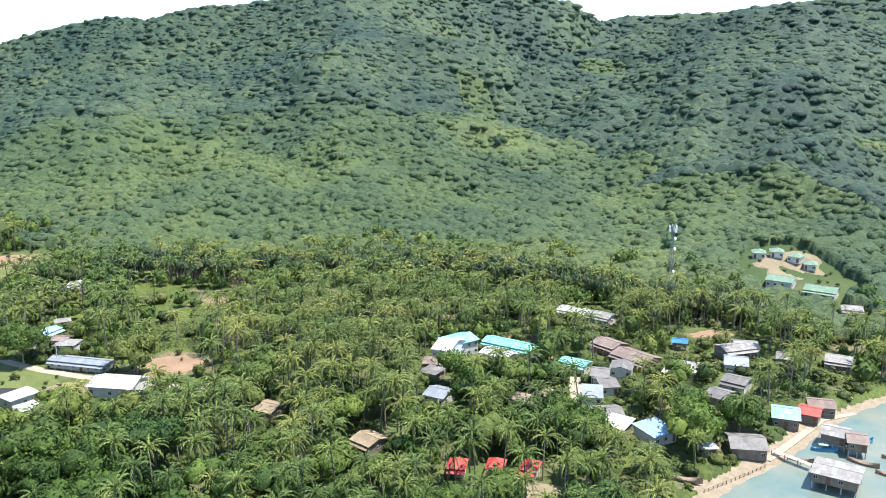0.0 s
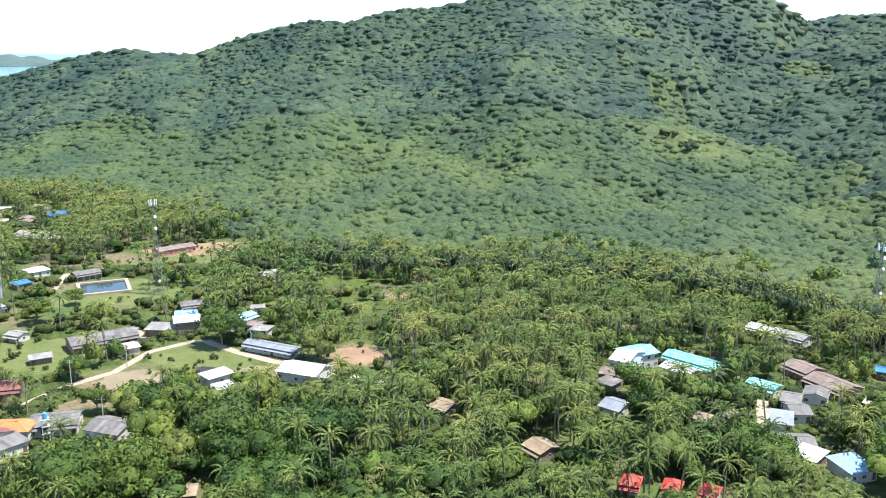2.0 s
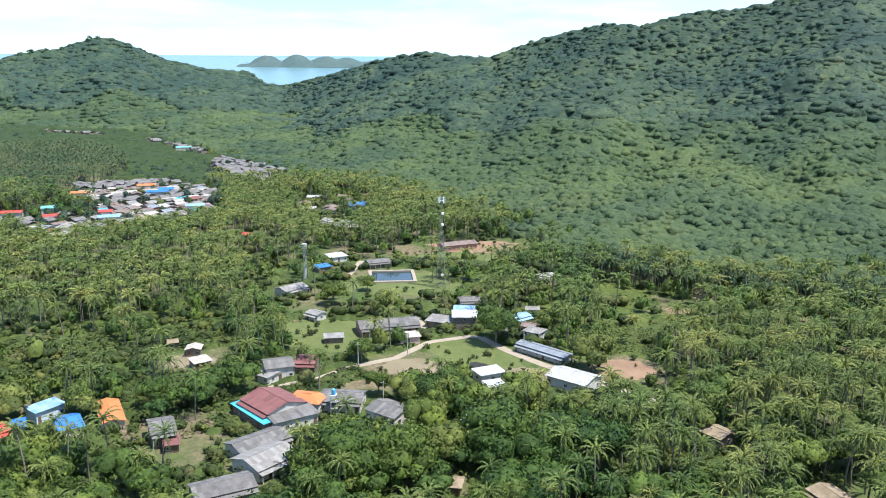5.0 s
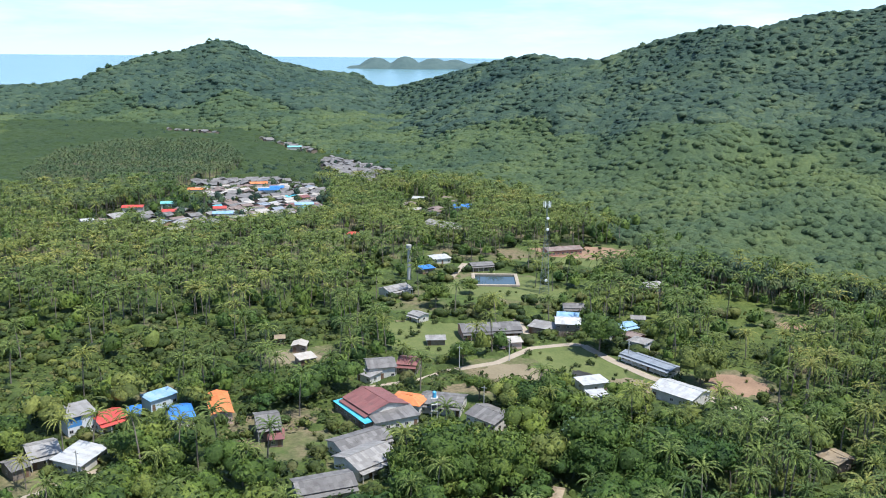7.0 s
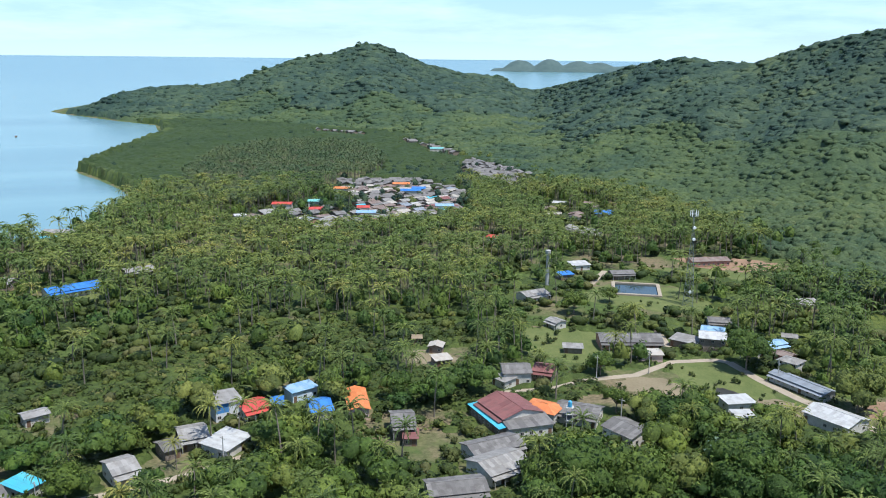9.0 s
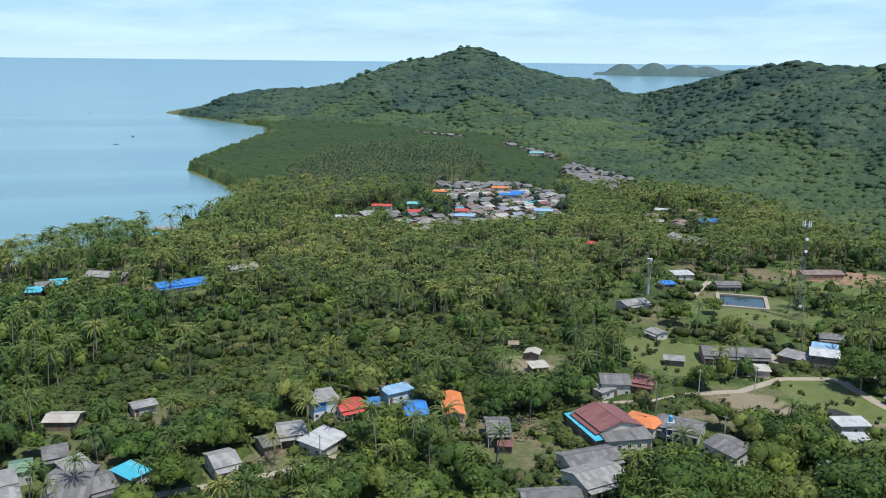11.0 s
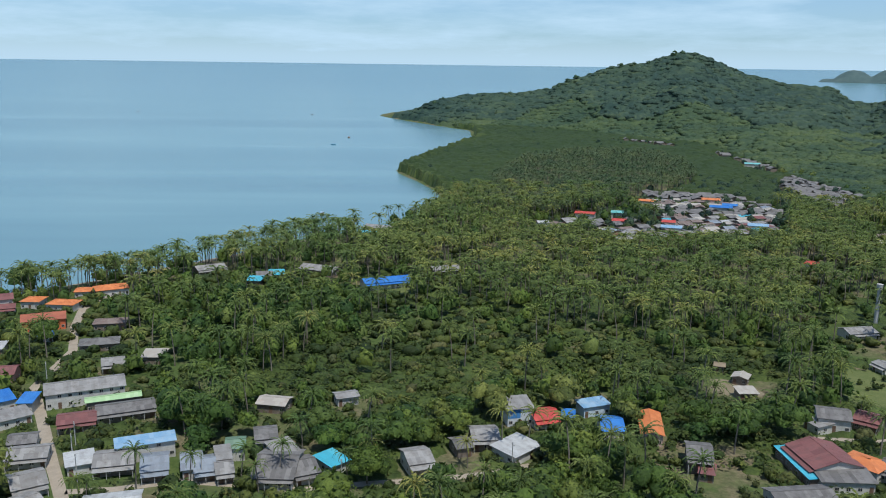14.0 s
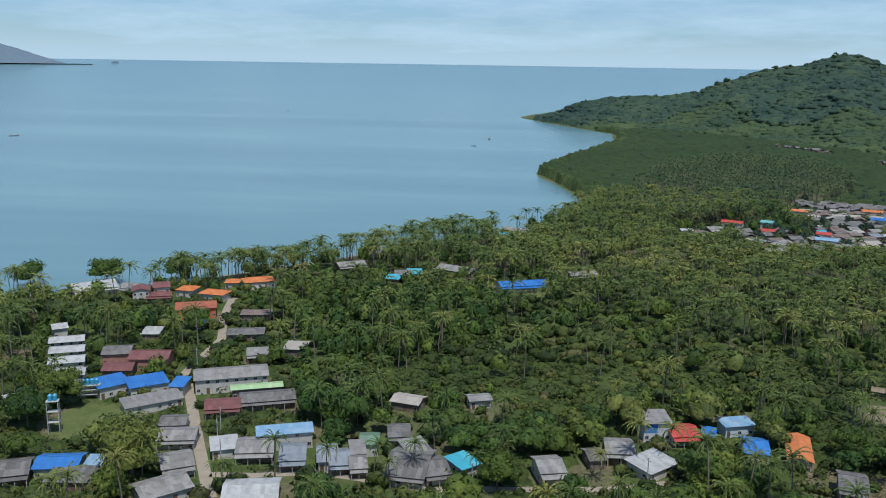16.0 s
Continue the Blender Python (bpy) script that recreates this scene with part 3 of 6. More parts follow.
def roof_slopes(w, d, h, rise, style, over=0.55):
    """The slopes of a roof and its ridge: corner points of each slope, then the ends of the ridge cap."""
    x, y = w / 2, d / 2 + over
    if style == "gx":
        return [((-x, -y, h), (x, -y, h), (x, 0, h + rise), (-x, 0, h + rise)), ((x, y, h), (-x, y, h), (-x, 0, h + rise), (x, 0, h + rise))], ((-x, 0), (x, 0))
    if style == "gy":
        return [((-x, y, h), (-x, -y, h), (0, -y, h + rise), (0, y, h + rise)), ((x, -y, h), (x, y, h), (0, y, h + rise), (0, -y, h + rise))], ((0, -y), (0, y))
    if style == "hip":
        k = min(x, y) * 0.92
        rx, ry = max(x - k, 0.05), max(y - k, 0.05)
        top = h + rise
        return [((-x, -y, h), (x, -y, h), (rx, -ry, top), (-rx, -ry, top)), ((x, y, h), (-x, y, h), (-rx, ry, top), (rx, ry, top)),
                ((x, -y, h), (x, y, h), (rx, ry, top), (rx, -ry, top)), ((-x, y, h), (-x, -y, h), (-rx, -ry, top), (-rx, ry, top))], ((-rx, -ry), (rx, ry))
    return [((-x, -y, h), (x, -y, h), (x, y, h + rise), (-x, y, h + rise))], None


def add_roof(root, w, d, h, rise, style, r, mat, label):
    """Each slope of the roof, and the ridge cap over them, as parts."""
    slopes, ridge = roof_slopes(w, d, h, rise, style)
    for n, corners in enumerate(slopes):
        bm = bmesh.new()
        slope(bm, *corners, r)
        part("roof_slope", bm, mat, root, label if n == 0 else "")
    if ridge:
        bm = bmesh.new()
        beam_line(bm, (*ridge[0], h + rise + 0.06), (*ridge[1], h + rise + 0.06))
        part("ridge_cap", bm, mat, root)


def beam_line(bm, a, b, wide=0.16, thick=0.05):
    a, b = Vector(a), Vector(b)
    way = b - a
    box(bm, 0, way.length, -wide, wide, -thick, thick, Matrix.Translation(a) @ Matrix.Rotation(math.atan2(way.y, way.x), 4, "Z"))


def wall_mesh(w, d, h, rise, style, z0):
    bm = bmesh.new()
    x, y = w / 2 - 0.5, d / 2
    t = h - 0.12
    if style == "gx":
        prof = [(-y, t), (0, t + rise * y / (y + 0.55)), (y, t)]
    elif style == "shed" or style == "flat":
        prof = [(-y, t), (y, t + rise * 0.9)]
    else:
        prof = [(-y, t), (y, t)]
    sides = []
    for s in (-x, x):
        sides.append([bm.verts.new((s, -y, z0)), bm.verts.new((s, y, z0))] + [bm.verts.new((s, p, q)) for p, q in prof[::-1]])
    n = len(sides[0])
    bm.faces.new(sides[0][::-1])
    bm.faces.new(sides[1])
    for k in range(n):
        bm.faces.new((sides[0][k], sides[0][(k + 1) % n], sides[1][(k + 1) % n], sides[1][k]))
    if style == "gy":
        for s in (-y, y):
            v = [bm.verts.new((-x, s, t)), bm.verts.new((x, s, t)), bm.verts.new((0, s, t + rise * x / (x + 0.5)))]
            bm.faces.new(v)
    return bm


WINDOW_DATA = {}


def window(parent, x, y, z, turn, w=1.1, h=1.0):
    """A window: a proud frame with a dark pane set back in it."""
    if (w, h) not in WINDOW_DATA:
        f = bmesh.new()
        t = 0.1
        for a in ((-w / 2, w / 2, -h / 2, -h / 2 + t), (-w / 2, w / 2, h / 2 - t, h / 2), (-w / 2, -w / 2 + t, -h / 2 + t, h / 2 - t), (w / 2 - t, w / 2, -h / 2 + t, h / 2 - t), (-0.04, 0.04, -h / 2 + t, h / 2 - t)):
            box(f, a[0], a[1], -0.07, 0.0, a[2], a[3])
        p = bmesh.new()
        box(p, -w / 2 + t, w / 2 - t, -0.03, -0.01, -h / 2 + t, h / 2 - t)
        fm, pm = bpy.data.meshes.new("window"), bpy.data.meshes.new("pane")
        f.to_mesh(fm), p.to_mesh(pm)
        f.free(), p.free()
        fm.materials.append(M_FRAME), pm.materials.append(M_GLASS)
        WINDOW_DATA[(w, h)] = fm, pm
    fm, pm = WINDOW_DATA[(w, h)]
    ob = new("window", fm)
    ob.parent, ob.matrix_basis = parent, pose(x, y, z, 0, 0, turn)
    pane = new("pane", pm)
    pane.parent = ob


def house(x, y, turn, w, d, h, rise, style, roof, wall, storeys=1, porch=0.0, stilts=0, plain=False, group="", name="house"):
    """A house: walls, sheet roof, door and windows, and where it has them a porch on posts or stilts."""
    r = random.Random(int(x * 7 + y * 13))
    base = max(ground_at(x, y), 0.8 if stilts else 0.3)
    root = new(name)
    root.matrix_basis = pose(x, y, base, 0, 0, turn)
    roof_word, roof_mat = ROOFS[roof]
    wall_word, wall_mat = WALLS[wall]
    tall = "two-storey" if storeys > 1 else "single-storey"
    rise *= 0.6
    h *= 0.93
    if not (porch or plain or stilts) and storeys == 1 and style == "gx" and w > 6 and r.random() < 0.6:
        porch = r.choice((1.4, 1.8))
    foot = " standing on stilts" if stilts else (" and a porch" if porch else "")
    tagged(root, f"{tall} {wall_word} house with a {roof_word} roof{foot}", "house", group)
    low = 1.0 if stilts else -0.4
    h += 1.0 if stilts else 0.0
    y0 = -d / 2 + (porch if porch else 0.0)
    part("wall", wall_mesh(w, d, h, rise, style, low), wall_mat, root)
    add_roof(root, w, d, h, rise, style, r, roof_mat, f"{roof_word} roof")
    FOOTPRINTS.append((x, y, turn, w + 0.8, d + 1.0 + 2 * porch))
    if stilts:
        n = max(2, int(w / 3))
        for i in range(n + 1):
            for s in (-1, 1):
                bm = bmesh.new()
                px_, py_ = -w / 2 + 0.7 + i * (w - 1.4) / n, s * (d / 2 - 0.3)
                box(bm, px_ - 0.12, px_ + 0.12, py_ - 0.12, py_ + 0.12, -base - 2.0 if base < 1.2 else -0.3, 1.1)
                part("stilt", bm, M_POST, root)
    if plain:
        return root
    if porch:
        bm = bmesh.new()
        yy = -d / 2
        slope(bm, (-w / 2 + 0.2, yy - porch, h - 0.75), (w / 2 - 0.2, yy - porch, h - 0.75), (w / 2 - 0.2, yy + 0.1, h - 0.3), (-w / 2 + 0.2, yy + 0.1, h - 0.3), r, sheet_width=99, least=1)
        part("porch_roof", bm, roof_mat, root)
        n = max(2, int(w / 2.8))
        for i in range(n + 1):
            bm = bmesh.new()
            px_ = -w / 2 + 0.5 + i * (w - 1.0) / n
            box(bm, px_ - 0.09, px_ + 0.09, yy - porch + 0.2, yy - porch + 0.38, -0.3, h - 0.76)
            part("post", bm, M_POST, root)
    floors = [low + 1.4 if stilts else 1.35] + ([1.35 + 2.6] if storeys > 1 else [])
    n = max(1, int((w - 2.2) / 2.7))
    door_at = r.randrange(n + 1)
    for k, z in enumerate(floors):
        for i in range(n + 1):
            wx = -w / 2 + 1.4 + i * (w - 2.8) / max(n, 1)
            if k == 0 and i == door_at:
                bm = bmesh.new()
                box(bm, wx - 0.5, wx + 0.5, -d / 2 - 0.05, -d / 2 + 0.05, max(low, 0.0), max(low, 0.0) + 2.05)
                part("door", bm, M_DOOR, root)
            elif r.random() < 0.8 and z + 0.6 < h:
                window(root, wx, -d / 2, z, 0)
        for s in (-1, 1):
            for i in range(max(1, int(d / 3.5))):
                if r.random() < 0.75 and z + 0.6 < h:
                    wy = -d / 2 + (i + 0.5) * d / max(1, int(d / 3.5))
                    window(root, s * (w / 2 - 0.5), wy, z, 90 * s)
    if wall == "blueband":
        bm = bmesh.new()
        box(bm, -w / 2 + 0.48, 0.0, -d / 2 - 0.03, -d / 2 + 0.02, 2.6, h - 0.3)
        part("blue_panel", bm, M_BLUE_PAINT, root, "blue painted upper wall panel")
    return root


house(44.4, 270.6, -34, 7.2, 12.6, 6.2, 3.2, "gx", "white", "paleblue", storeys=2)
house(48.5, 277.7, 30, 11.6, 9.2, 5.5, 2.3, "gx", "teal", "white", storeys=2)
house(66.9, 274.9, -43, 19.7, 6.9, 3.8, 1.7, "gx", "teal", "white")
house(60.9, 267.5, -48, 11.6, 6.9, 3.2, 1.7, "gx", "white", "white")
house(83.6, 255.2, -43, 9.6, 5.0, 3.4, 1.2, "gx", "teal", "white")
house(38.5, 264.2, -21, 6.6, 6.9, 3.0, 1.7, "gx", "brown", "timber")
house(36.7, 255.6, -45, 6.5, 5.0, 2.8, 0.7, "shed", "grey", "timber")
house(36.3, 237.0, -39, 7.3, 8.0, 3.0, 2.0, "gx", "steel", "white")
house(33.7, 191.5, -17, 4.8, 5.0, 2.7, 2.2, "hip", "red", "white", porch=1.6)
house(43.0, 189.9, -21, 4.7, 5.0, 2.7, 2.2, "hip", "red", "white", porch=1.6)
house(51.1, 187.9, -29, 4.6, 5.0, 2.7, 2.2, "hip", "red", "white", porch=1.6)
house(58.8, 230.7, -34, 5.6, 5.0, 2.8, 1.2, "hip", "thatch", "white")
house(67.3, 233.1, -39, 3.2, 5.0, 2.6, 0.7, "gy", "thatch", "timber")
house(101.1, 271.5, -61, 10.1, 8.0, 3.2, 2.0, "gx", "brown", "brick")
house(105.4, 257.9, -60, 14.6, 9.2, 3.2, 2.3, "gx", "brown", "brick")
house(97.4, 249.7, -27, 7.4, 7.0, 3.2, 1.6, "gy", "grey", "white")
house(88.9, 245.7, -25, 6.0, 8.0, 3.0, 2.0, "gx", "grey", "white")
house(87.6, 237.2, 1, 6.2, 8.0, 3.0, 2.0, "gx", "grey", "white")
house(81.0, 230.3, -18, 6.4, 8.0, 3.0, 1.1, "shed", "steel", "white")
house(126.5, 271.0, -25, 5.6, 5.0, 3.0, 1.2, "gx", "blue", "timber")
house(113.6, 244.4, -45, 6.2, 9.2, 3.0, 2.3, "gx", "cream", "brick")
house(118.8, 244.9, -27, 5.7, 8.0, 3.0, 1.1, "shed", "lightgrey", "white")
house(142.0, 261.1, 9, 12.3, 6.9, 3.4, 1.7, "gx", "lightgrey", "timber")
house(136.0, 248.6, -26, 7.8, 9.2, 3.2, 2.3, "gx", "steel", "white")
house(128.5, 233.3, -47, 7.9, 6.9, 3.0, 1.7, "gx", "grey", "white")
house(118.1, 223.5, -51, 6.5, 8.0, 3.0, 2.0, "gx", "grey", "timber")
house(80.0, 215.9, -2, 9.2, 8.0, 3.0, 2.0, "gx", "grey", "timber")
house(80.9, 208.3, -44, 7.1, 6.9, 3.0, 1.0, "shed", "white", "timber")
house(89.6, 203.4, 22, 8.9, 8.0, 3.0, 1.1, "shed", "skyblue", "white")
house(100.0, 195.2, -2, 4.8, 6.0, 2.8, 1.1, "hip", "white", "timber")
house(111.5, 195.1, -17, 9.7, 9.2, 3.0, 2.3, "gx", "grey", "timber")
house(131.5, 210.4, -28, 7.8, 9.2, 3.2, 2.3, "gx", "skyblue", "timber")
house(139.9, 211.8, -41, 6.5, 6.9, 3.0, 1.7, "gx", "red", "timber")
house(146.0, 216.3, -23, 8.0, 6.9, 3.0, 1.7, "gx", "brown", "timber")
house(171.2, 246.2, -37, 8.6, 8.0, 3.0, 2.0, "gx", "lightgrey", "timber")
house(154.4, 251.2, -31, 5.1, 6.9, 3.0, 1.7, "gx", "grey", "timber")
house(138.1, 196.7, -42, 7.1, 6.9, 2.6, 1.7, "gx", "lightgrey", "timber", stilts=1)
house(141.0, 191.8, -28, 5.5, 6.9, 2.6, 1.7, "gx", "brown", "timber", stilts=1)
house(199.5, 352.3, -25, 6.2, 6.0, 2.8, 2.0, "hip", "green", "white")
house(206.7, 349.7, -25, 6.2, 6.0, 2.8, 2.0, "hip", "green", "white")
house(213.3, 345.1, -48, 6.3, 6.0, 2.8, 2.0, "hip", "green", "white")
house(217.1, 339.4, -34, 5.9, 6.0, 2.8, 2.0, "hip", "green", "white")
house(194.3, 323.3, -42, 11.2, 9.2, 3.2, 2.3, "gx", "green", "white")
house(203.5, 308.5, -44, 12.7, 9.2, 3.2, 2.3, "gx", "green", "white")
house(101.2, 312.1, -46, 12.4, 6.9, 3.2, 1.7, "gx", "white", "white")
house(109.3, 304.4, -47, 10.4, 6.9, 3.2, 1.7, "gx", "lightgrey", "white")
house(204.7, 290.2, -27, 7.9, 6.9, 3.0, 1.7, "gx", "lightgrey", "white")
house(147.6, 264.6, -17, 8.4, 6.9, 3.0, 1.7, "gx", "lightgrey", "white")
house(13.4, 208.8, -51, 7.5, 6.9, 2.8, 1.7, "gx", "thatch", "timber")
house(-13.4, 234.1, -34, 7.2, 6.9, 2.8, 1.7, "gx", "thatch", "timber")
house(-59.5, 259.0, -18, 14.9, 10.3, 3.4, 2.6, "gx", "white", "white")
house(-86.3, 253.4, 48, 9.5, 6.0, 3.2, 0.2, "flat", "white", "white")
house(-81.2, 244.1, 41, 6.2, 5.0, 3.0, 0.1, "flat", "white", "white")
house(-78.5, 218.8, 4, 5.7, 9.2, 3.0, 2.3, "gx", "green", "white")
house(-46.3, 213.4, 2, 3.9, 4.0, 3.4, 0.9, "hip", "thatch", "timber", stilts=1)
house(-69.2, 180.6, 13, 3.2, 5.0, 2.6, 0.8, "hip", "thatch", "timber")
house(-75.5, 281.5, -23, 21.9, 5.0, 3.0, 1.2, "gx", "steel", "white", porch=1.5)
house(-83.0, 295.0, -10, 7.5, 6.0, 5.0, 1.4, "hip", "lightgrey", "white", storeys=2)
house(-113.4, 302.9, 23, 9.9, 9.2, 5.4, 2.3, "gx", "white", "timber", storeys=2)
house(-118.4, 316.8, 18, 9.0, 6.9, 3.2, 1.7, "gx", "skyblue", "white")
house(-121.5, 330.5, 29, 9.0, 6.9, 3.0, 1.7, "gx", "grey", "white")
house(-121.5, 299.1, -0, 10.8, 6.9, 3.0, 1.0, "shed", "lightgrey", "timber")
house(-98.2, 304.7, 45, 5.8, 5.0, 3.0, 1.2, "gx", "red", "white")
house(-95.5, 315.4, 63, 9.4, 5.0, 3.0, 1.2, "gx", "skyblue", "white")
house(-103.5, 381.5, 50, 9.4, 6.9, 3.0, 1.7, "gx", "lightgrey", "white")
house(-138.2, 286.0, 39, 23.2, 10.3, 3.4, 2.6, "gx", "grey", "brick")
house(-125.8, 276.4, 39, 9.7, 5.0, 3.0, 0.7, "shed", "cream", "pink")
house(-150.5, 266.6, 33, 7.5, 4.0, 2.4, 0.6, "shed", "lightgrey", "timber")
house(-151.0, 230.2, 42, 9.7, 9.2, 4.4, 2.3, "gx", "grey", "white", storeys=2)
house(-145.0, 239.1, 19, 7.5, 8.0, 3.4, 2.0, "gx", "maroon", "timber")
house(-151.2, 224.0, -12, 6.8, 5.0, 2.8, 0.7, "shed", "lightgrey", "white")
house(-134.5, 202.4, -25, 15.3, 12.6, 4.6, 3.2, "gx", "maroon", "white")
house(-136.7, 196.6, -27, 19.6, 5.0, 3.2, 0.7, "shed", "aqua", "timber")
house(-127.4, 209.6, 9, 10.5, 8.0, 4.0, 1.9, "hip", "orange", "white")
house(-127.4, 199.3, 56, 14.0, 10.3, 3.6, 1.4, "shed", "grey", "white")
house(-119.1, 215.8, 16, 13.1, 9.2, 3.4, 2.3, "gx", "grey", "white")
house(-102.2, 213.2, -15, 11.5, 9.2, 3.2, 2.3, "gx", "grey", "white")
house(-173.6, 179.4, 49, 6.7, 16.0, 3.8, 1.5, "gy", "orange", "pink")
house(-152.9, 176.1, 47, 6.9, 10.3, 4.6, 2.6, "gx", "grey", "timber")
house(-146.8, 172.6, 40, 4.5, 5.0, 2.6, 0.7, "shed", "maroon", "timber")
house(-125.5, 180.9, 66, 15.7, 8.0, 3.2, 2.0, "gx", "grey", "white")
house(-118.2, 173.3, 73, 13.6, 10.3, 3.4, 2.6, "gx", "lightgrey", "white")
house(-119.2, 156.8, 51, 14.7, 8.0, 3.2, 2.0, "gx", "grey", "white")
house(-165.4, 430.2, 48, 21.1, 8.0, 3.2, 2.0, "gx", "brown", "brick")
house(-187.3, 376.7, 47, 11.9, 6.9, 3.0, 1.7, "gx", "grey", "timber")
house(-211.8, 379.1, 54, 10.0, 6.9, 3.0, 1.0, "shed", "white", "white")
house(-207.2, 357.4, 60, 7.8, 5.0, 2.8, 0.7, "shed", "blue", "timber")
house(-199.2, 316.1, 70, 12.8, 8.0, 3.2, 2.0, "gx", "lightgrey", "white")
house(-170.7, 288.6, -17, 7.1, 5.0, 2.8, 1.2, "gx", "lightgrey", "white")
house(-254.3, 459.5, -14, 23.4, 9.2, 3.2, 2.3, "gx", "lightgrey", "white")
house(-274.5, 523.3, 24, 13.0, 9.2, 3.2, 2.3, "gx", "blue", "white")
house(-283.6, 405.4, 24, 6.9, 7.0, 3.2, 1.7, "hip", "red", "white")
house(-188.4, 235.6, 28, 5.7, 5.0, 2.8, 1.3, "gy", "cream", "timber")
house(-178.5, 226.0, 60, 6.6, 5.0, 2.8, 0.7, "shed", "cream", "timber")
house(-199.9, 238.5, 40, 4.1, 4.0, 2.6, 1.0, "gx", "thatch", "timber")
house(-193.4, 175.2, 79, 9.7, 5.0, 3.8, 0.7, "shed", "skyblue", "paleblue")
house(-180.0, 170.1, 58, 6.9, 10.3, 3.2, 2.6, "gx", "blue", "white")
house(-192.2, 164.7, 49, 4.2, 5.0, 2.8, 0.7, "shed", "blue", "white")
house(-195.3, 157.6, 75, 8.5, 8.0, 3.2, 2.0, "gx", "red", "white")
house(-200.4, 151.9, 70, 8.6, 8.0, 6.0, 1.1, "shed", "lightgrey", "blueband", storeys=2)
house(-192.2, 134.6, 65, 8.0, 9.2, 3.6, 2.3, "gx", "lightgrey", "timber", porch=1.5)
house(-191.1, 126.4, 77, 5.2, 6.9, 3.0, 1.7, "gx", "grey", "timber")
house(-181.8, 138.1, 105, 11.8, 8.0, 3.0, 1.1, "shed", "white", "white")
house(-188.6, 111.2, 77, 7.1, 9.2, 4.0, 2.3, "gx", "lightgrey", "white", porch=2.4)
house(-231.2, 36.6, 85, 7.5, 6.9, 3.2, 1.0, "shed", "white", "white")
house(-227.5, 44.5, 73, 10.3, 9.2, 3.2, 2.3, "gx", "lightgrey", "timber", porch=2.0)
house(-220.1, 52.7, 75, 7.1, 10.3, 3.2, 2.6, "gx", "steel", "timber", porch=2.0)
house(-230.2, 52.7, 81, 15.5, 5.0, 5.2, 0.7, "shed", "skyblue", "white", storeys=2)
house(-216.3, 60.9, 76, 5.7, 10.3, 3.2, 2.6, "gx", "steel", "white")
house(-213.2, 63.3, 76, 5.7, 9.2, 3.0, 2.3, "gx", "steel", "timber", porch=1.5)
house(-209.2, 67.0, 77, 4.8, 8.0, 3.0, 2.0, "gx", "lightgrey", "timber", porch=1.5)
house(-214.3, 68.5, 78, 4.4, 6.9, 4.2, 1.0, "shed", "lightgrey", "white")
house(-219.1, 73.4, 70, 5.5, 6.9, 4.0, 1.7, "gx", "green", "white")
house(-220.2, 82.1, 73, 6.4, 8.0, 4.6, 2.0, "gx", "grey", "white")
house(-203.4, 79.4, 57, 10.9, 16.1, 3.2, 4.0, "gx", "grey", "white")
house(-209.2, 83.0, 92, 7.0, 9.2, 4.0, 1.3, "shed", "lightgrey", "white")
house(-199.9, 84.1, 84, 7.0, 10.3, 3.0, 2.6, "gx", "grey", "white")
house(-199.5, 92.3, 104, 6.7, 6.9, 3.0, 1.0, "shed", "aqua", "white")
house(-237.8, 114.4, 80, 7.5, 5.0, 3.0, 1.2, "gx", "lightgrey", "white")
house(-244.0, 93.7, 48, 9.6, 6.9, 3.0, 1.7, "gx", "cream", "timber")
house(-287.1, 9.8, 108, 10.3, 8.0, 4.2, 1.1, "shed", "blue", "white")
house(-283.8, 20.5, 98, 12.3, 8.0, 4.2, 1.1, "shed", "blue", "white")
house(-279.4, 30.2, 64, 5.0, 6.9, 4.0, 1.0, "shed", "blue", "white")
house(-270.6, 21.0, 100, 17.5, 6.9, 3.0, 1.0, "shed", "lightgrey", "white")
house(-269.3, 52.3, 82, 16.2, 4.0, 3.6, 1.0, "gx", "palegreen", "timber")
house(-280.1, 46.1, 83, 23.3, 10.3, 5.2, 2.6, "gx", "lightgrey", "white", storeys=2)
house(-259.3, 40.4, 79, 10.6, 8.0, 3.2, 2.0, "gx", "maroon", "timber")
house(-260.8, 54.0, 82, 16.7, 8.0, 3.2, 2.0, "gx", "grey", "timber")
house(-235.2, -3.6, 73, 11.3, 8.0, 3.2, 2.0, "gx", "blue", "white")
house(-235.7, -15.7, 84, 11.5, 9.2, 3.2, 2.3, "gx", "grey", "timber")
house(-226.7, -0.6, 67, 11.7, 6.9, 2.8, 1.0, "shed", "grey", "timber")
house(-233.0, 4.7, 69, 4.8, 5.0, 2.8, 0.7, "shed", "skyblue", "timber")
house(-212.7, 19.1, 105, 12.7, 9.2, 3.2, 2.3, "gx", "lightgrey", "white")
house(-226.3, 23.8, 91, 8.4, 9.2, 3.0, 2.3, "gx", "lightgrey", "white")
house(-242.3, 26.0, 73, 10.5, 8.0, 3.0, 2.0, "gx", "lightgrey", "white")
house(-252.1, 25.8, 75, 7.7, 6.9, 3.0, 1.7, "gx", "grey", "white")
house(-202.2, 38.7, 74, 13.3, 11.5, 3.4, 2.9, "gx", "white", "white")
house(-334.7, -3.1, 86, 12.0, 6.9, 5.0, 1.7, "gx", "white", "white", storeys=2)
house(-322.9, -2.9, 85, 11.7, 6.9, 5.0, 1.7, "gx", "white", "white", storeys=2)
house(-311.4, -2.8, 84, 11.5, 6.9, 5.0, 1.7, "gx", "white", "white", storeys=2)
house(-298.4, -2.6, 83, 11.3, 6.9, 5.0, 1.7, "gx", "white", "white", storeys=2)
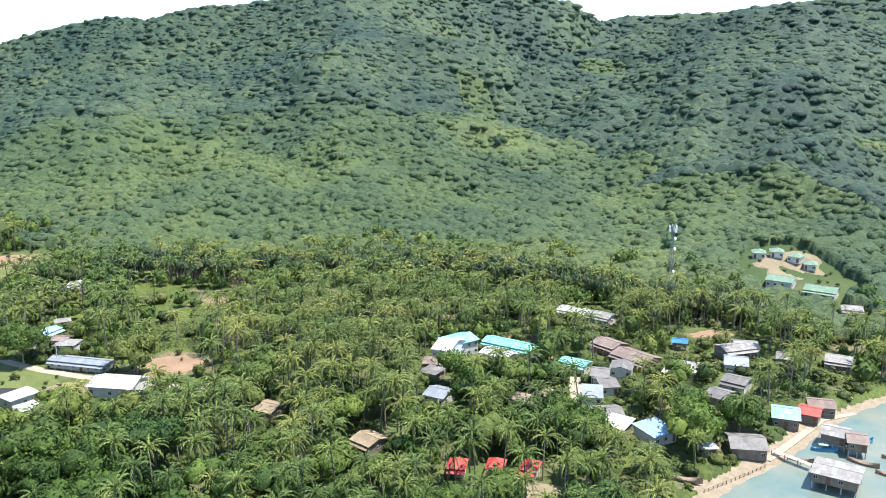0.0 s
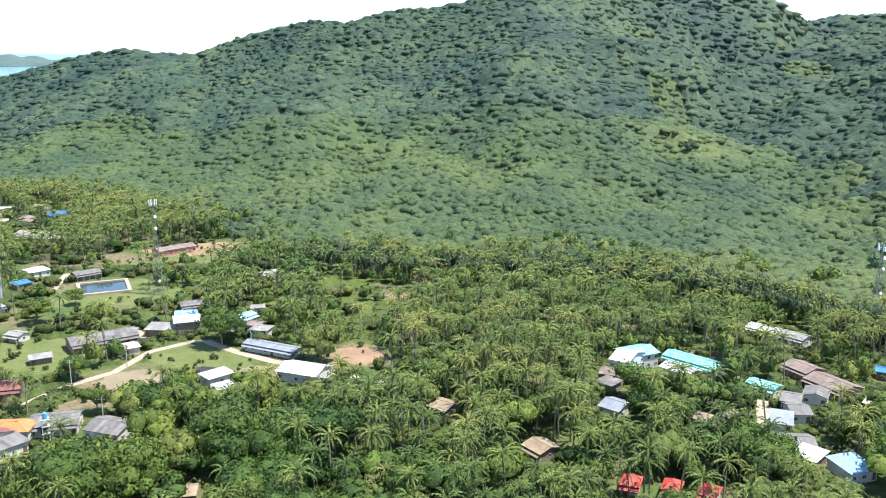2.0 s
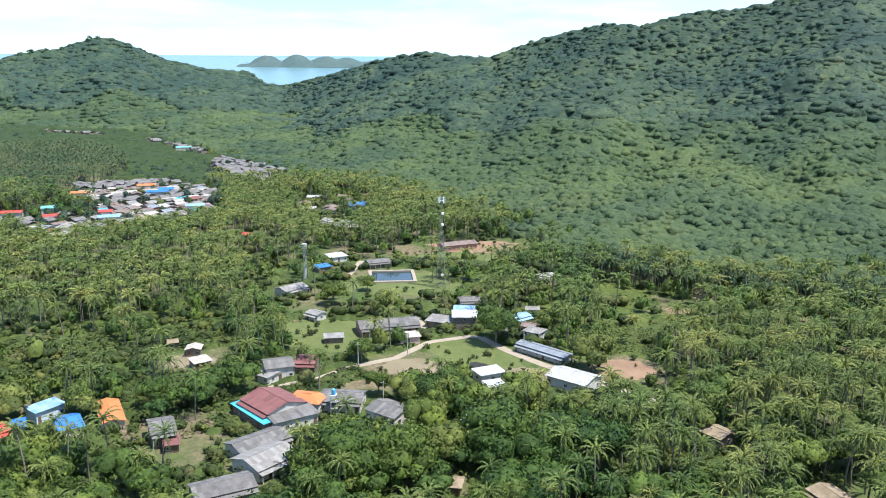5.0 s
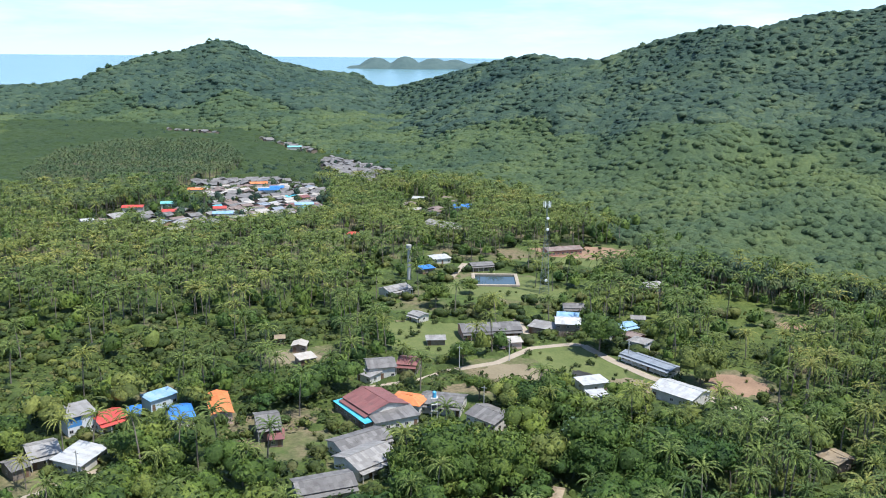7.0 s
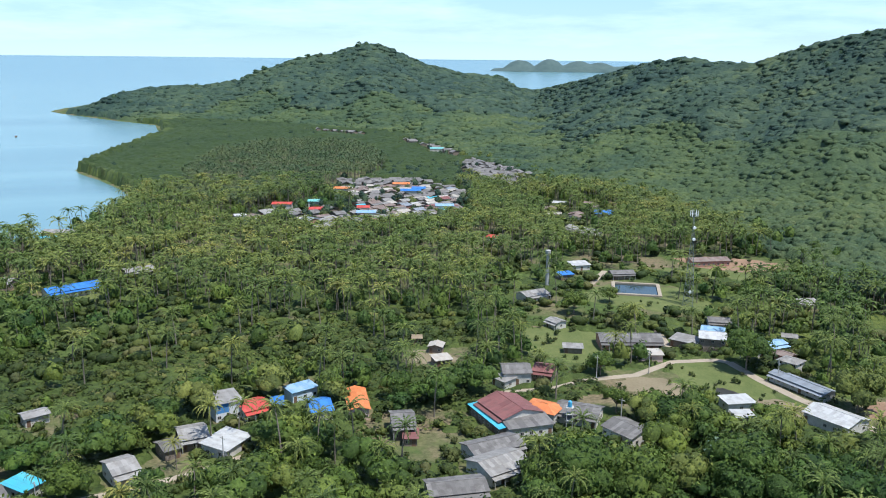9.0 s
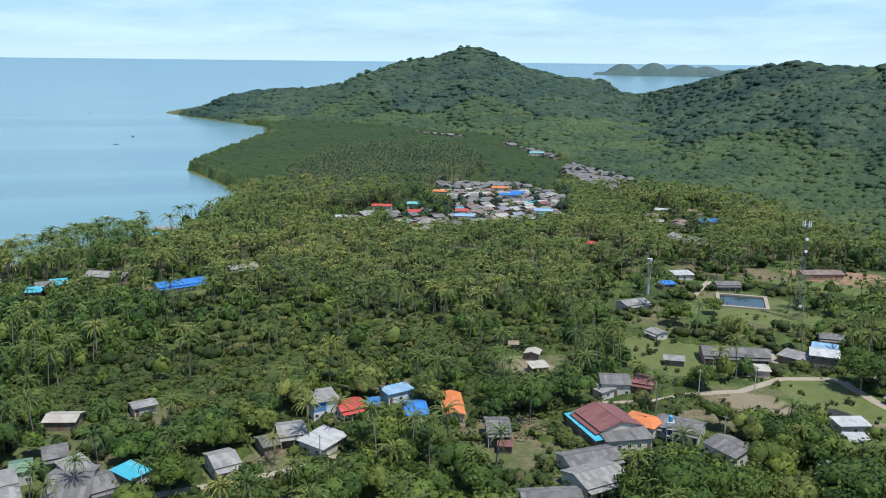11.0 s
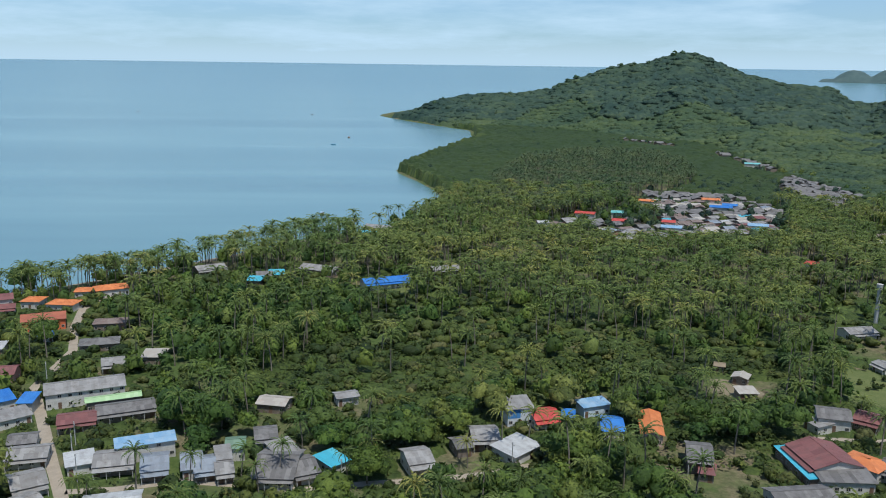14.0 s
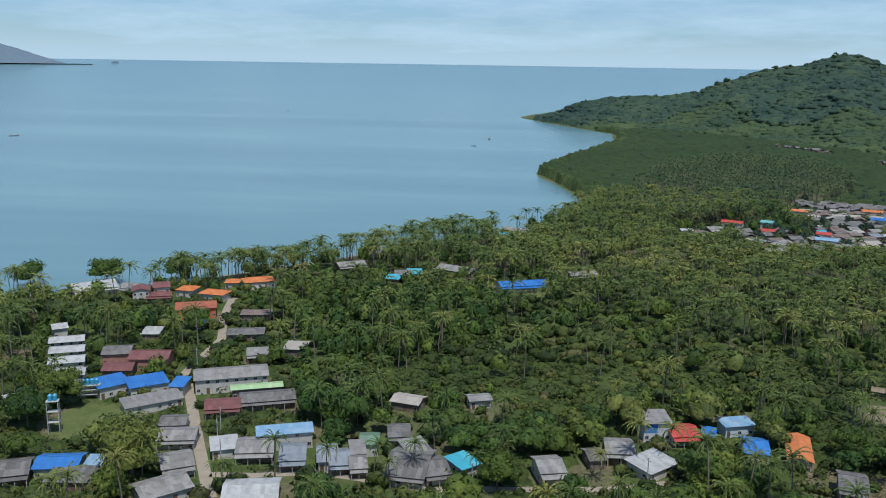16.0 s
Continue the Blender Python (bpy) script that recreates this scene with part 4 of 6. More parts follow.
house(-280.8, -16.5, 103, 6.3, 6.9, 5.0, 1.7, "gx", "white", "white", storeys=2)
house(-316.8, 13.4, 77, 9.9, 9.2, 4.8, 2.3, "gx", "grey", "brick", storeys=2)
house(-308.2, 23.7, 70, 13.7, 9.2, 4.6, 2.3, "gx", "maroon", "brick", storeys=2)
house(-303.5, 13.2, 73, 10.1, 8.0, 3.2, 2.0, "gx", "maroon", "timber")
house(-365.9, 45.3, 82, 16.3, 10.3, 4.6, 2.6, "gx", "orange2", "orangewall", storeys=2)
house(-398.8, 45.6, 58, 8.5, 8.0, 3.6, 1.9, "hip", "orange", "white")
house(-388.8, 56.0, 53, 12.5, 8.0, 3.4, 1.9, "hip", "orange", "white")
house(-404.3, 77.8, 88, 14.5, 9.0, 3.6, 2.2, "hip", "orange", "white")
house(-406.7, 66.5, 71, 7.2, 7.0, 3.2, 1.7, "hip", "orange", "white")
house(-348.0, 43.5, 85, 5.9, 6.9, 3.2, 1.0, "shed", "blue", "white")
house(-396.1, 25.6, 85, 7.8, 8.0, 6.0, 1.7, "gy", "maroon", "white", storeys=2)
house(-399.8, 34.4, 86, 7.5, 9.2, 6.0, 2.3, "gx", "maroon", "white", storeys=2)
house(-394.1, 33.0, 81, 10.7, 6.9, 3.2, 1.7, "gx", "maroon", "white")
house(-419.4, 6.4, 101, 19.0, 13.8, 4.5, 3.4, "gx", "white", "white")
house(-417.0, 22.6, 62, 8.0, 9.2, 3.4, 2.3, "gx", "lightgrey", "white")
house(-353.5, -6.2, 99, 5.8, 6.9, 4.6, 1.7, "gx", "white", "white", storeys=2)
house(-340.5, 26.2, 70, 7.1, 6.9, 3.0, 1.0, "shed", "white", "timber")
house(-328.0, 59.0, 76, 14.0, 8.0, 3.2, 1.9, "hip", "grey", "timber")
house(-352.1, 67.4, 71, 12.6, 7.0, 3.2, 1.7, "hip", "brown", "timber")
house(-303.5, 58.9, 79, 7.7, 8.0, 3.2, 2.0, "gx", "lightgrey", "timber")
house(-304.9, 73.0, 62, 8.2, 6.9, 3.0, 1.0, "shed", "cream", "timber")
house(-357.8, 191.7, 81, 23.4, 9.2, 3.6, 2.3, "gx", "blue", "white")
house(-395.3, 175.2, 35, 20.3, 10.3, 3.2, 2.6, "gx", "lightgrey", "timber")
house(-423.0, 127.7, 91, 14.8, 9.2, 3.2, 2.3, "gx", "lightgrey", "timber")
house(-390.4, 139.5, 54, 7.6, 6.9, 3.0, 1.0, "shed", "aqua", "timber")
house(-396.8, 146.5, 71, 8.2, 9.2, 3.2, 2.3, "gx", "grey", "timber")
house(-396.5, 152.6, 71, 7.7, 8.0, 3.2, 1.1, "shed", "aqua", "timber")
house(-367.5, 229.9, 80, 14.7, 8.0, 3.0, 2.0, "gx", "lightgrey", "timber")
house(-480.4, 252.2, 36, 18.6, 9.2, 2.8, 2.3, "gx", "lightgrey", "timber", stilts=1)
house(-468.2, 238.9, 72, 9.6, 4.0, 2.4, 0.6, "shed", "aqua", "timber", stilts=1)
house(-298.1, -28.3, 107, 7.8, 9.2, 4.6, 2.3, "gx", "white", "white", storeys=2)
house(125.4, 176.1, -42, 11.3, 9.2, 2.6, 0.8, "gx", "lightgrey", "timber", stilts=1)

house(-93.5, 328.0, 20, 6.0, 5.0, 3.0, 1.2, "gx", "lightgrey", "white")
house(-88.0, 306.0, -15, 6.5, 5.0, 2.9, 1.3, "gx", "brown", "brick")
# the fishing village across the palm grove: small houses packed along its alleys
vr = random.Random(5)
V_ROOFS = ["grey"] * 7 + ["lightgrey"] * 5 + ["white"] * 2 + ["steel"] * 2 + ["brown"] * 7 + ["cream"] * 4 + ["maroon"] * 2 + ["aqua"]


FAR_HOUSES = [bmesh.new(), bmesh.new()]


def far_house(x, y, turn, w, d, h, rise, r):
    """A far small house, one of many: walls into one mesh and sheet roofs into another."""
    m = pose(x, y, max(ground_at(x, y), 0.5), 0, 0, turn)
    box(FAR_HOUSES[0], -w / 2 + 0.4, w / 2 - 0.4, -d / 2, d / 2, -0.4, h - 0.05, m)
    for corners in roof_slopes(w, d, h, rise, "gx")[0]:
        slope(FAR_HOUSES[1], *(m @ Vector(q) for q in corners), r, sheet_width=3.5)
    FOOTPRINTS.append((x, y, turn, w + 0.8, d + 1.0))


def village(corners, spacing, count, group, single=True):
    """Houses in rows inside a quarter with four corners."""
    a, b, c, d = (Vector(p) for p in corners)
    nu, nv = max(1, round((b - a).length / spacing)), max(1, round((d - a).length / spacing))
    done = 0
    for j in range(nv):
        for i in range(nu):
            u, v = (i + 0.5 + vr.uniform(-0.3, 0.3)) / nu, (j + 0.5 + vr.uniform(-0.3, 0.3)) / nv
            p = a.lerp(b, u).lerp(d.lerp(c, u), v)
            if vr.random() < 0.17 or inland(np.array([p.x]), np.array([p.y]))[0] < 6:
                continue
            ang = math.degrees(math.atan2(b.y - a.y, b.x - a.x)) + vr.choice((0, 0, 90)) + vr.uniform(-12, 12)
            size = (vr.uniform(6.5, 11.5), vr.uniform(6, 9), vr.uniform(2.4, 3.3), vr.uniform(1.2, 2.0))
            if single and done < count:
                house(p.x, p.y, ang, *size, "gx", vr.choice(V_ROOFS), vr.choice(("white", "timber", "timber", "brick", "timber")), plain=True, group=group)
            else:
                far_house(p.x, p.y, ang, *size, vr)
            done += 1


village(((-372, 384), (-352, 462), (-401, 540), (-459, 469)), 10.0, 62, "houses of the fishing village")
village(((-459, 469), (-401, 540), (-476, 569), (-521, 515)), 10.0, 33, "houses of the fishing village")
village(((-378, 356), (-374, 388), (-428, 420), (-440, 384)), 12.0, 10, "houses of the fishing village")
village(((-438, 352), (-430, 376), (-452, 386), (-458, 340)), 13.0, 4, "houses of the fishing village")
village(((-396, 588), (-418, 655), (-535, 722), (-490, 650)), 10.5, 0, "", False)
village(((-548, 726), (-540, 736), (-724, 850), (-732, 842)), 12.0, 0, "", False)
village(((-826, 864), (-822, 873), (-922, 880), (-926, 871)), 13.0, 0, "", False)
village(((-300, 480), (-270, 490), (-295, 560), (-330, 540)), 14.0, 9, "houses at the edge of the palms")
tagged(part("far_house_walls", FAR_HOUSES[0], WALLS["timber"][1], None), "timber walls of many small far houses", "houses", kind="stuff")
tagged(part("far_house_roofs", FAR_HOUSES[1], ROOFS["grey"][1], None), "grey sheet roofs of many small far houses", "houses", kind="stuff")
for hx, hy, ht, hw, col in ((-455, 398, 40, 14, "red"), (-422, 400, 45, 12, "red"), (-404, 425, 42, 9, "red"), (-476, 477, 38, 13, "orange"), (-458, 526, 42, 14, "orange"), (-429, 504, 38, 16, "blue"), (-432, 517, 38, 11, "blue"), (-367, 467, 40, 13, "skyblue"), (-389, 412, 40, 13, "skyblue"), (-447, 421, 40, 10, "teal"), (-613, 765, 40, 16, "teal")):
    house(hx, hy, ht, hw, 8, 4.6, 1.6, "gx", col, "white", plain=True, group="houses of the fishing village")

# ---- lanes, fields and clearings ----
def strip(name, points, wide, mat, label, lift=0.06):
    """A lane laid over the ground along a line."""
    bm = bmesh.new()
    line = []
    for (ax, ay), (bx, by) in zip(points, points[1:]):
        n = max(1, int(math.hypot(bx - ax, by - ay) / 4))
        line += [(ax + (bx - ax) * k / n, ay + (by - ay) * k / n) for k in range(n)]
    line.append(points[-1])
    rows = []
    for i, (x, y) in enumerate(line):
        (ax, ay), (bx, by) = line[max(i - 1, 0)], line[min(i + 1, len(line) - 1)]
        g = math.hypot(bx - ax, by - ay)
        nx, ny = -(by - ay) / g * wide / 2, (bx - ax) / g * wide / 2
        z = ground_at(x, y)
        rows.append([bm.verts.new((x + nx * s, y + ny * s, z + dz)) for s, dz in ((-1.02, -0.2), (-1, lift), (1, lift), (1.02, -0.2))])
    for a, b in zip(rows, rows[1:]):
        for k in range(3):
            bm.faces.new((a[k], b[k], b[k + 1], a[k + 1]))
    ob = part(name, bm, mat, None)
    return tagged(ob, label, "lane", kind="structure")


for points, wide in LANES:
    strip("lane", points, wide, M_CONCRETE, "pale concrete village lane between houses")


def patch(name, cx, cy, rx, ry, turn, mat, label, category, lift=0.05, seed=1):
    """A bare or mown piece of ground with a ragged edge."""
    r = random.Random(seed)
    bm = bmesh.new()
    c, s = math.cos(radians(turn)), math.sin(radians(turn))
    rings = []
    ragged = [r.uniform(0.82, 1.12) for _ in range(28)]
    for f in (0.3, 0.65, 0.9, 1.0):
        ring = []
        for i in range(28):
            a = i / 28 * 2 * math.pi
            g = f * (1 + (ragged[i] - 1) * f)
            u, v = math.cos(a) * rx * g, math.sin(a) * ry * g
            x, y = cx + u * c - v * s, cy + u * s + v * c
            ring.append(bm.verts.new((x, y, ground_at(x, y) + (lift if f < 1 else -0.1))))
        rings.append(ring)
    bm.faces.new(rings[0])
    for a, b in zip(rings, rings[1:]):
        for i in range(28):
            k = (i + 1) % 28
            bm.faces.new((a[i], b[i], b[k], a[k]))
    return tagged(part(name, bm, mat, None), label, category, kind="structure")


patch("lawn", -160, 352, 38, 24, 20, M_LAWN, "mown green grass round the pond", "grass", 0.03, 2)
patch("lawn", -155, 275, 26, 22, 10, M_LAWN, "open green grass between the houses", "grass", 0.03, 3)
patch("lawn", -97, 272, 26, 15, -35, M_LAWN, "green field beside the lane", "grass", 0.03, 4)
patch("lawn", -266, 3, 16, 12, 10, M_LAWN, "bright grass plot beside the water tank", "grass", 0.03, 5)
patch("lawn", -352, 193, 14, 9, 30, M_LAWN, "grass yard before the blue-roofed hall", "grass", 0.03, 6)
patch("lawn", -155, 412, 34, 12, 20, M_LAWN, "green field below the red earth", "grass", 0.03, 12)
patch("bare_earth", -158, 440, 30, 18, 22, M_RED_EARTH, "bare red earth field by the forest edge", "earth", 0.06, 7)
patch("bare_earth", -47, 280, 12, 10, 0, M_RED_EARTH, "dug red earth between the trees", "earth", 0.06, 8)
patch("bare_earth", -38, 357, 8, 6, 0, M_RED_EARTH, "small bare patch of red earth", "earth", 0.06, 9)
patch("bare_earth", 145, 284, 9, 5, 10, M_RED_EARTH, "bare brown bank above the village", "earth", 0.06, 10)
patch("bare_earth", 210, 341, 17, 15, 0, M_PALE_EARTH, "dry tan ground between the bungalows", "earth", 0.25, 11)
patch("bare_earth", -186, 230, 10, 8, 0, M_PALE_EARTH, "dry grass yard by small huts", "earth", 0.06, 13)
patch("bare_earth", -76, 262, 9, 7, 0, M_PALE_EARTH, "dry grass corner of the field", "earth", 0.07, 15)
patch("bare_earth", -113, 254, 13, 9, 20, M_PALE_EARTH, "pale dusty yard beside the lane", "earth", 0.06, 14)
patch("bare_earth", 44, 181, 16, 5, -8, M_PALE_EARTH, "sandy yard before red-roofed bungalows", "earth", 0.06, 16)


M_PIT = plain_material("wet_dark_soil", (0.018, 0.018, 0.016), (0.045, 0.04, 0.032), 0.3, 0.5)
patch("waterhole", -92.0, 263.0, 6.5, 3.6, -30, M_PIT, "dark wet hollow dug in the green field", "waterhole", 0.09, 21)


def pond():
    """A square pond with a raised concrete rim."""
    root = new("pond")
    root.matrix_basis = pose(-171.5, 360.5, ground_at(-171, 360), 0, 0, 28)
    tagged(root, "square pond with a pale concrete rim", "pond")
    bm = bmesh.new()
    box(bm, -9.5, 9.5, -9.5, 9.5, 0.02, 0.12)
    part("water", bm, M_POND, root, "dark still pond water")
    for n, (x0, x1, y0, y1) in enumerate(((-11, 11, -11, -9.4), (-11, 11, 9.4, 11), (-11, -9.4, -9.4, 9.4), (9.4, 11, -9.4, 9.4))):
        bm = bmesh.new()
        box(bm, x0, x1, y0, y1, -0.3, 0.75)
        part("rim", bm, M_CONCRETE, root)


M_POND, _n, _l, _b = material("pond_water", 0.06, 0.0, 0.5)
_b.inputs["Base Color"].default_value = (0.02, 0.035, 0.04, 1)
pond()


# ---- towers, tanks and poles ----
def beam(bm, a, b, t):
    a, b = Vector(a), Vector(b)
    way = b - a
    box(bm, -t, t, -t, t, 0, way.length, Matrix.Translation(a) @ way.to_track_quat("Z", "Y").to_matrix().to_4x4())


def lattice_tower(x, y, tall, base, dishes, label):
    root = new("radio_tower")
    root.matrix_basis = pose(x, y, ground_at(x, y), 0, 0, 20)
    tagged(root, label, "radio tower")
    n = int(tall / 3)
    def corner(k, i):
        s = (base + (0.45 - base) * min(1, k / n * 1.15)) / 2
        return (s * (1, -1, -1, 1)[i], s * (1, 1, -1, -1)[i], k * tall / n)
    for i in range(4):
        bm = bmesh.new()
        rings = []
        for k in range(n + 1):
            cx, cy, cz = corner(k, i)
            rings.append([bm.verts.new((cx + 0.07 * u, cy + 0.07 * v, cz)) for u, v in ((-1, -1), (1, -1), (1, 1), (-1, 1))])
        for low, high in zip(rings, rings[1:]):
            for q in range(4):
                bm.faces.new((low[q], low[(q + 1) % 4], high[(q + 1) % 4], high[q]))
        part("leg", bm, M_TOWER, root)
    for k in range(n):
        for i in range(4):
            j = (i + 1) % 4
            for a, b in ((corner(k, i), corner(k + 1, j)), (corner(k, j), corner(k + 1, i)), (corner(k + 1, i), corner(k + 1, j))):
                bm = bmesh.new()
                beam(bm, a, b, 0.032)
                part("brace", bm, M_TOWER, root)
    for i in range(6):
        a = i * math.pi / 3
        bm = bmesh.new()
        box(bm, -0.16, 0.16, -0.09, 0.09, tall - 2.2, tall + 0.3, pose(math.cos(a) * 1.5, math.sin(a) * 1.5, 0, 0, 0, math.degrees(a)))
        beam(bm, (math.cos(a) * 1.4, math.sin(a) * 1.4, tall - 1.2), (0, 0, tall - 1.2), 0.05)
        part("antenna", bm, M_WHITE_PAINT, root, "white panel antenna")
    for z in dishes:
        bm = bmesh.new()
        bmesh.ops.create_cone(bm, cap_ends=True, segments=18, radius1=0.65, radius2=0.55, depth=0.4, matrix=pose(0.6, -0.9, z, 90, 0, 15))
        part("dish", bm, M_WHITE_PAINT, root, "white round dish")


lattice_tower(-143.2, 352.2, 41, 4.2, (34, 29, 6), "steel lattice radio tower with white dishes")
lattice_tower(138.5, 309.0, 36, 3.6, (34, 31, 27, 18), "steel lattice mast with white dishes among trees")


def post_thing(name, x, y, tall, rad, mat, label, category, tip=None):
    root = new(name)
    root.matrix_basis = pose(x, y, ground_at(x, y) - 0.2)
    tagged(root, label, category, "poles of the village" if category == "pole" else "")
    bm = bmesh.new()
    bmesh.ops.create_cone(bm, cap_ends=True, segments=10, radius1=rad, radius2=rad * 0.75, depth=tall, matrix=Matrix.Translation((0, 0, tall / 2)))
    part("shaft", bm, mat, root)
    if category == "pole":
        bm = bmesh.new()
        box(bm, -0.9, 0.9, -0.06, 0.06, tall - 0.7, tall - 0.55)
        part("crossarm", bm, mat, root)
    return root


# a grey monopole; the flared tank shape on its top is added
mast = post_thing("concrete_tower", -205.6, 338.6, 17, 0.9, M_POST, "thick grey concrete monopole with a flared head", "tower")
bm = bmesh.new()
bmesh.ops.create_cone(bm, cap_ends=True, segments=14, radius1=1.0, radius2=1.3, depth=2.2, matrix=Matrix.Translation((0, 0, 16.5)))
part("tank", bm, M_POST, mast)
for qx, qy in ((-133, 246), (-122, 262), (-103, 295), (-86, 282), (-238, 34), (-212, 60), (-190, 88), (-177, 130), (-300, 36), (-110, 218), (-246, 36), (-225, 33)):
    post_thing("utility_pole", qx + 2.4, qy + 1.5, 8.5, 0.16, M_POST, "slim concrete utility pole beside the lane", "pole")


def tank_stand(x, y, turn, tall, tanks, label):
    root = new("water_tank_stand")
    root.matrix_basis = pose(x, y, ground_at(x, y) - 0.1, 0, 0, turn)
    tagged(root, label, "water tank")
    half = 0.65 * tanks + 0.2
    for sx in (-half, half):
        for sy in (-0.9, 0.9):
            bm = bmesh.new()
            beam(bm, (sx, sy, 0), (sx, sy, tall), 0.11)
            part("leg", bm, M_POST, root)
    for z in (tall * 0.35, tall * 0.68, tall):
        bm = bmesh.new()
        box(bm, -half - 0.2, half + 0.2, -1.1, 1.1, z - 0.1, z + 0.06)
        part("deck", bm, M_POST, root)
    for i in range(tanks):
        bm = bmesh.new()
        m = Matrix.Translation(((i - (tanks - 1) / 2) * 1.3, 0, tall + 0.9))
        bmesh.ops.create_cone(bm, cap_ends=True, segments=14, radius1=0.6, radius2=0.6, depth=1.5, matrix=m)
        bmesh.ops.create_cone(bm, cap_ends=True, segments=14, radius1=0.58, radius2=0.2, depth=0.35, matrix=m @ Matrix.Translation((0, 0, 0.92)))
        part("tank", bm, M_TANK, root, "blue plastic water tank")


tank_stand(-261.6, -5.6, 80, 9.5, 2, "tall concrete frame carrying blue water tanks")
tank_stand(-285.0, 4.0, 78, 4.5, 4, "low concrete frame carrying blue water tanks")
tank_stand(-118.7, 209.5, 30, 6.0, 1, "small frame carrying a blue water tank")
FOOTPRINTS += [(-261.6, -5.6, 80, 5, 4), (-285, 4, 78, 8, 4), (-118.7, 209.5, 30, 4, 4), (-143.2, 352.2, 20, 8, 8), (-171.5, 360.5, 28, 26, 26)]


# ---- boats and jetties ----
def boat(x, y, turn, long, mat, label, roofed=True, z=0.0, group="boats in the bay"):
    root = new("boat")
    root.matrix_basis = pose(x, y, z, 0, 0, turn)
    tagged(root, label, "boat", group)
    bm = bmesh.new()
    rows = []
    n = 9
    for i in range(n):
        s = i / (n - 1) * 2 - 1
        w = long * 0.105 * (1 - abs(s) ** 2.6) + 0.04
        k = 0.55 + 0.75 * s * s * (1.3 if s > 0 else 0.6)
        rows.append([bm.verts.new((s * long / 2, a * w, b)) for a, b in ((-1, k), (-0.75, -0.1), (0, -0.3), (0.75, -0.1), (1, k), (0.82, k - 0.05), (0, 0.12), (-0.82, k - 0.05))])
    for a, b in zip(rows, rows[1:]):
        for i in range(8):
            bm.faces.new((a[i], b[i], b[(i + 1) % 8], a[(i + 1) % 8]))
    bm.faces.new(rows[0])
    bm.faces.new(rows[-1][::-1])
    part("hull", bm, mat, root)
    if roofed:
        w = long * 0.09
        bm = bmesh.new()
        box(bm, -long * 0.22, long * 0.12, -w, w, 1.75, 1.84)
        part("canopy", bm, ROOFS["skyblue"][1], root)
        for sx in (-long * 0.2, long * 0.1):
            for sy in (-w * 0.9, w * 0.9):
                bm = bmesh.new()
                box(bm, sx - 0.04, sx + 0.04, sy - 0.04, sy + 0.04, 0.2, 1.76)
                part("post", bm, M_HULL, root)


for bx, by, bt, bl, bmat, roofed in ((-567.6, 251.6, 150, 13, M_HULL, True), (-1147.5, 549.1, 150, 15, M_HULL, True), (-1687.5, 722.5, 140, 14, M_HULL, True), (-1054.9, 482, 30, 8, M_HULL_BLUE, False), (-2226.9, 1067.5, 140, 16, M_HULL, True), (-1337.1, -84, 120, 14, M_HULL, True), (-543, 231, 155, 11, M_HULL, False), (-1900, 420, 150, 14, M_HULL, True)):
    boat(bx, by, bt, bl, bmat, "wooden fishing boat lying out on the bay", roofed)
for bx, by, bt, bl, bmat, roofed in ((124.0, 189.6, -40, 6.5, M_HULL, False), (133.5, 194.0, -20, 7, M_HULL_BLUE, True), (139, 185.5, -50, 8, M_HULL, False), (146, 196, 15, 8, M_HULL_BLUE, True), (150, 186, -30, 9, M_HULL, True), (142, 178, -45, 8, M_HULL, False)):
    boat(bx, by, bt, bl, bmat, "narrow wooden boat moored by the beach", roofed, group="boats by the beach")
boat(89.0, 181.5, -25, 7.5, M_HULL, "old wooden boat drawn up on the sand", False, ground_at(89, 181.5) + 0.35, "boats by the beach")
FOOTPRINTS.append((89, 181.5, -25, 9, 5))


def jetty(points, wide, z, label):
    root = new("jetty")
    tagged(root, label, "jetty")
    for (ax, ay), (bx, by) in zip(points, points[1:]):
        g = math.hypot(bx - ax, by - ay)
        m = pose(ax, ay, 0, 0, 0, math.degrees(math.atan2(by - ay, bx - ax)))
        for i in range(int(g / 0.5)):
            bm = bmesh.new()
            box(bm, i * 0.5, i * 0.5 + 0.44, -wide / 2, wide / 2, z - 0.05, z + 0.02 * (i % 2), m)
            part("plank", bm, M_JETTY, root)
        for i in range(max(2, int(g / 2.5))):
            for s in (-1, 1):
                bm = bmesh.new()
                u = i * g / max(1, int(g / 2.5) - 1) if g > 2.5 else 0
                box(bm, u - 0.09, u + 0.09, s * wide / 2 - 0.09, s * wide / 2 + 0.09, -2.0, z + 0.3, m)
                part("post", bm, M_HULL, root)


jetty([(118.5, 193.5), (124.0, 184.0)], 1.6, 1.5, "grey plank jetty leading to the pier house")
jetty([(-510, 240), (-527, 236)], 1.8, 1.4, "grey plank jetty on posts")


def sea_fence(a, b):
    """A row of low posts along the beach."""
    root = new("beach_fence")
    tagged(root, "low wooden post fence along the beach", "fence")
    ax, ay = a
    bx, by = b
    n = int(math.hypot(bx - ax, by - ay) / 1.6)
    for i in range(n + 1):
        x, y = ax + (bx - ax) * i / n, ay + (by - ay) * i / n
        z = max(ground_at(x, y), 0)
        bm = bmesh.new()
        box(bm, x - 0.08, x + 0.08, y - 0.08, y + 0.08, z - 0.4, z + 0.9)
        part("post", bm, M_HULL, root)
    bm = bmesh.new()
    beam(bm, (ax, ay, max(ground_at(ax, ay), 0) + 0.7), (bx, by, max(ground_at(bx, by), 0) + 0.7), 0.05)
    part("rail", bm, M_HULL, root)


sea_fence((91.3, 176.9), (112.7, 187.2))


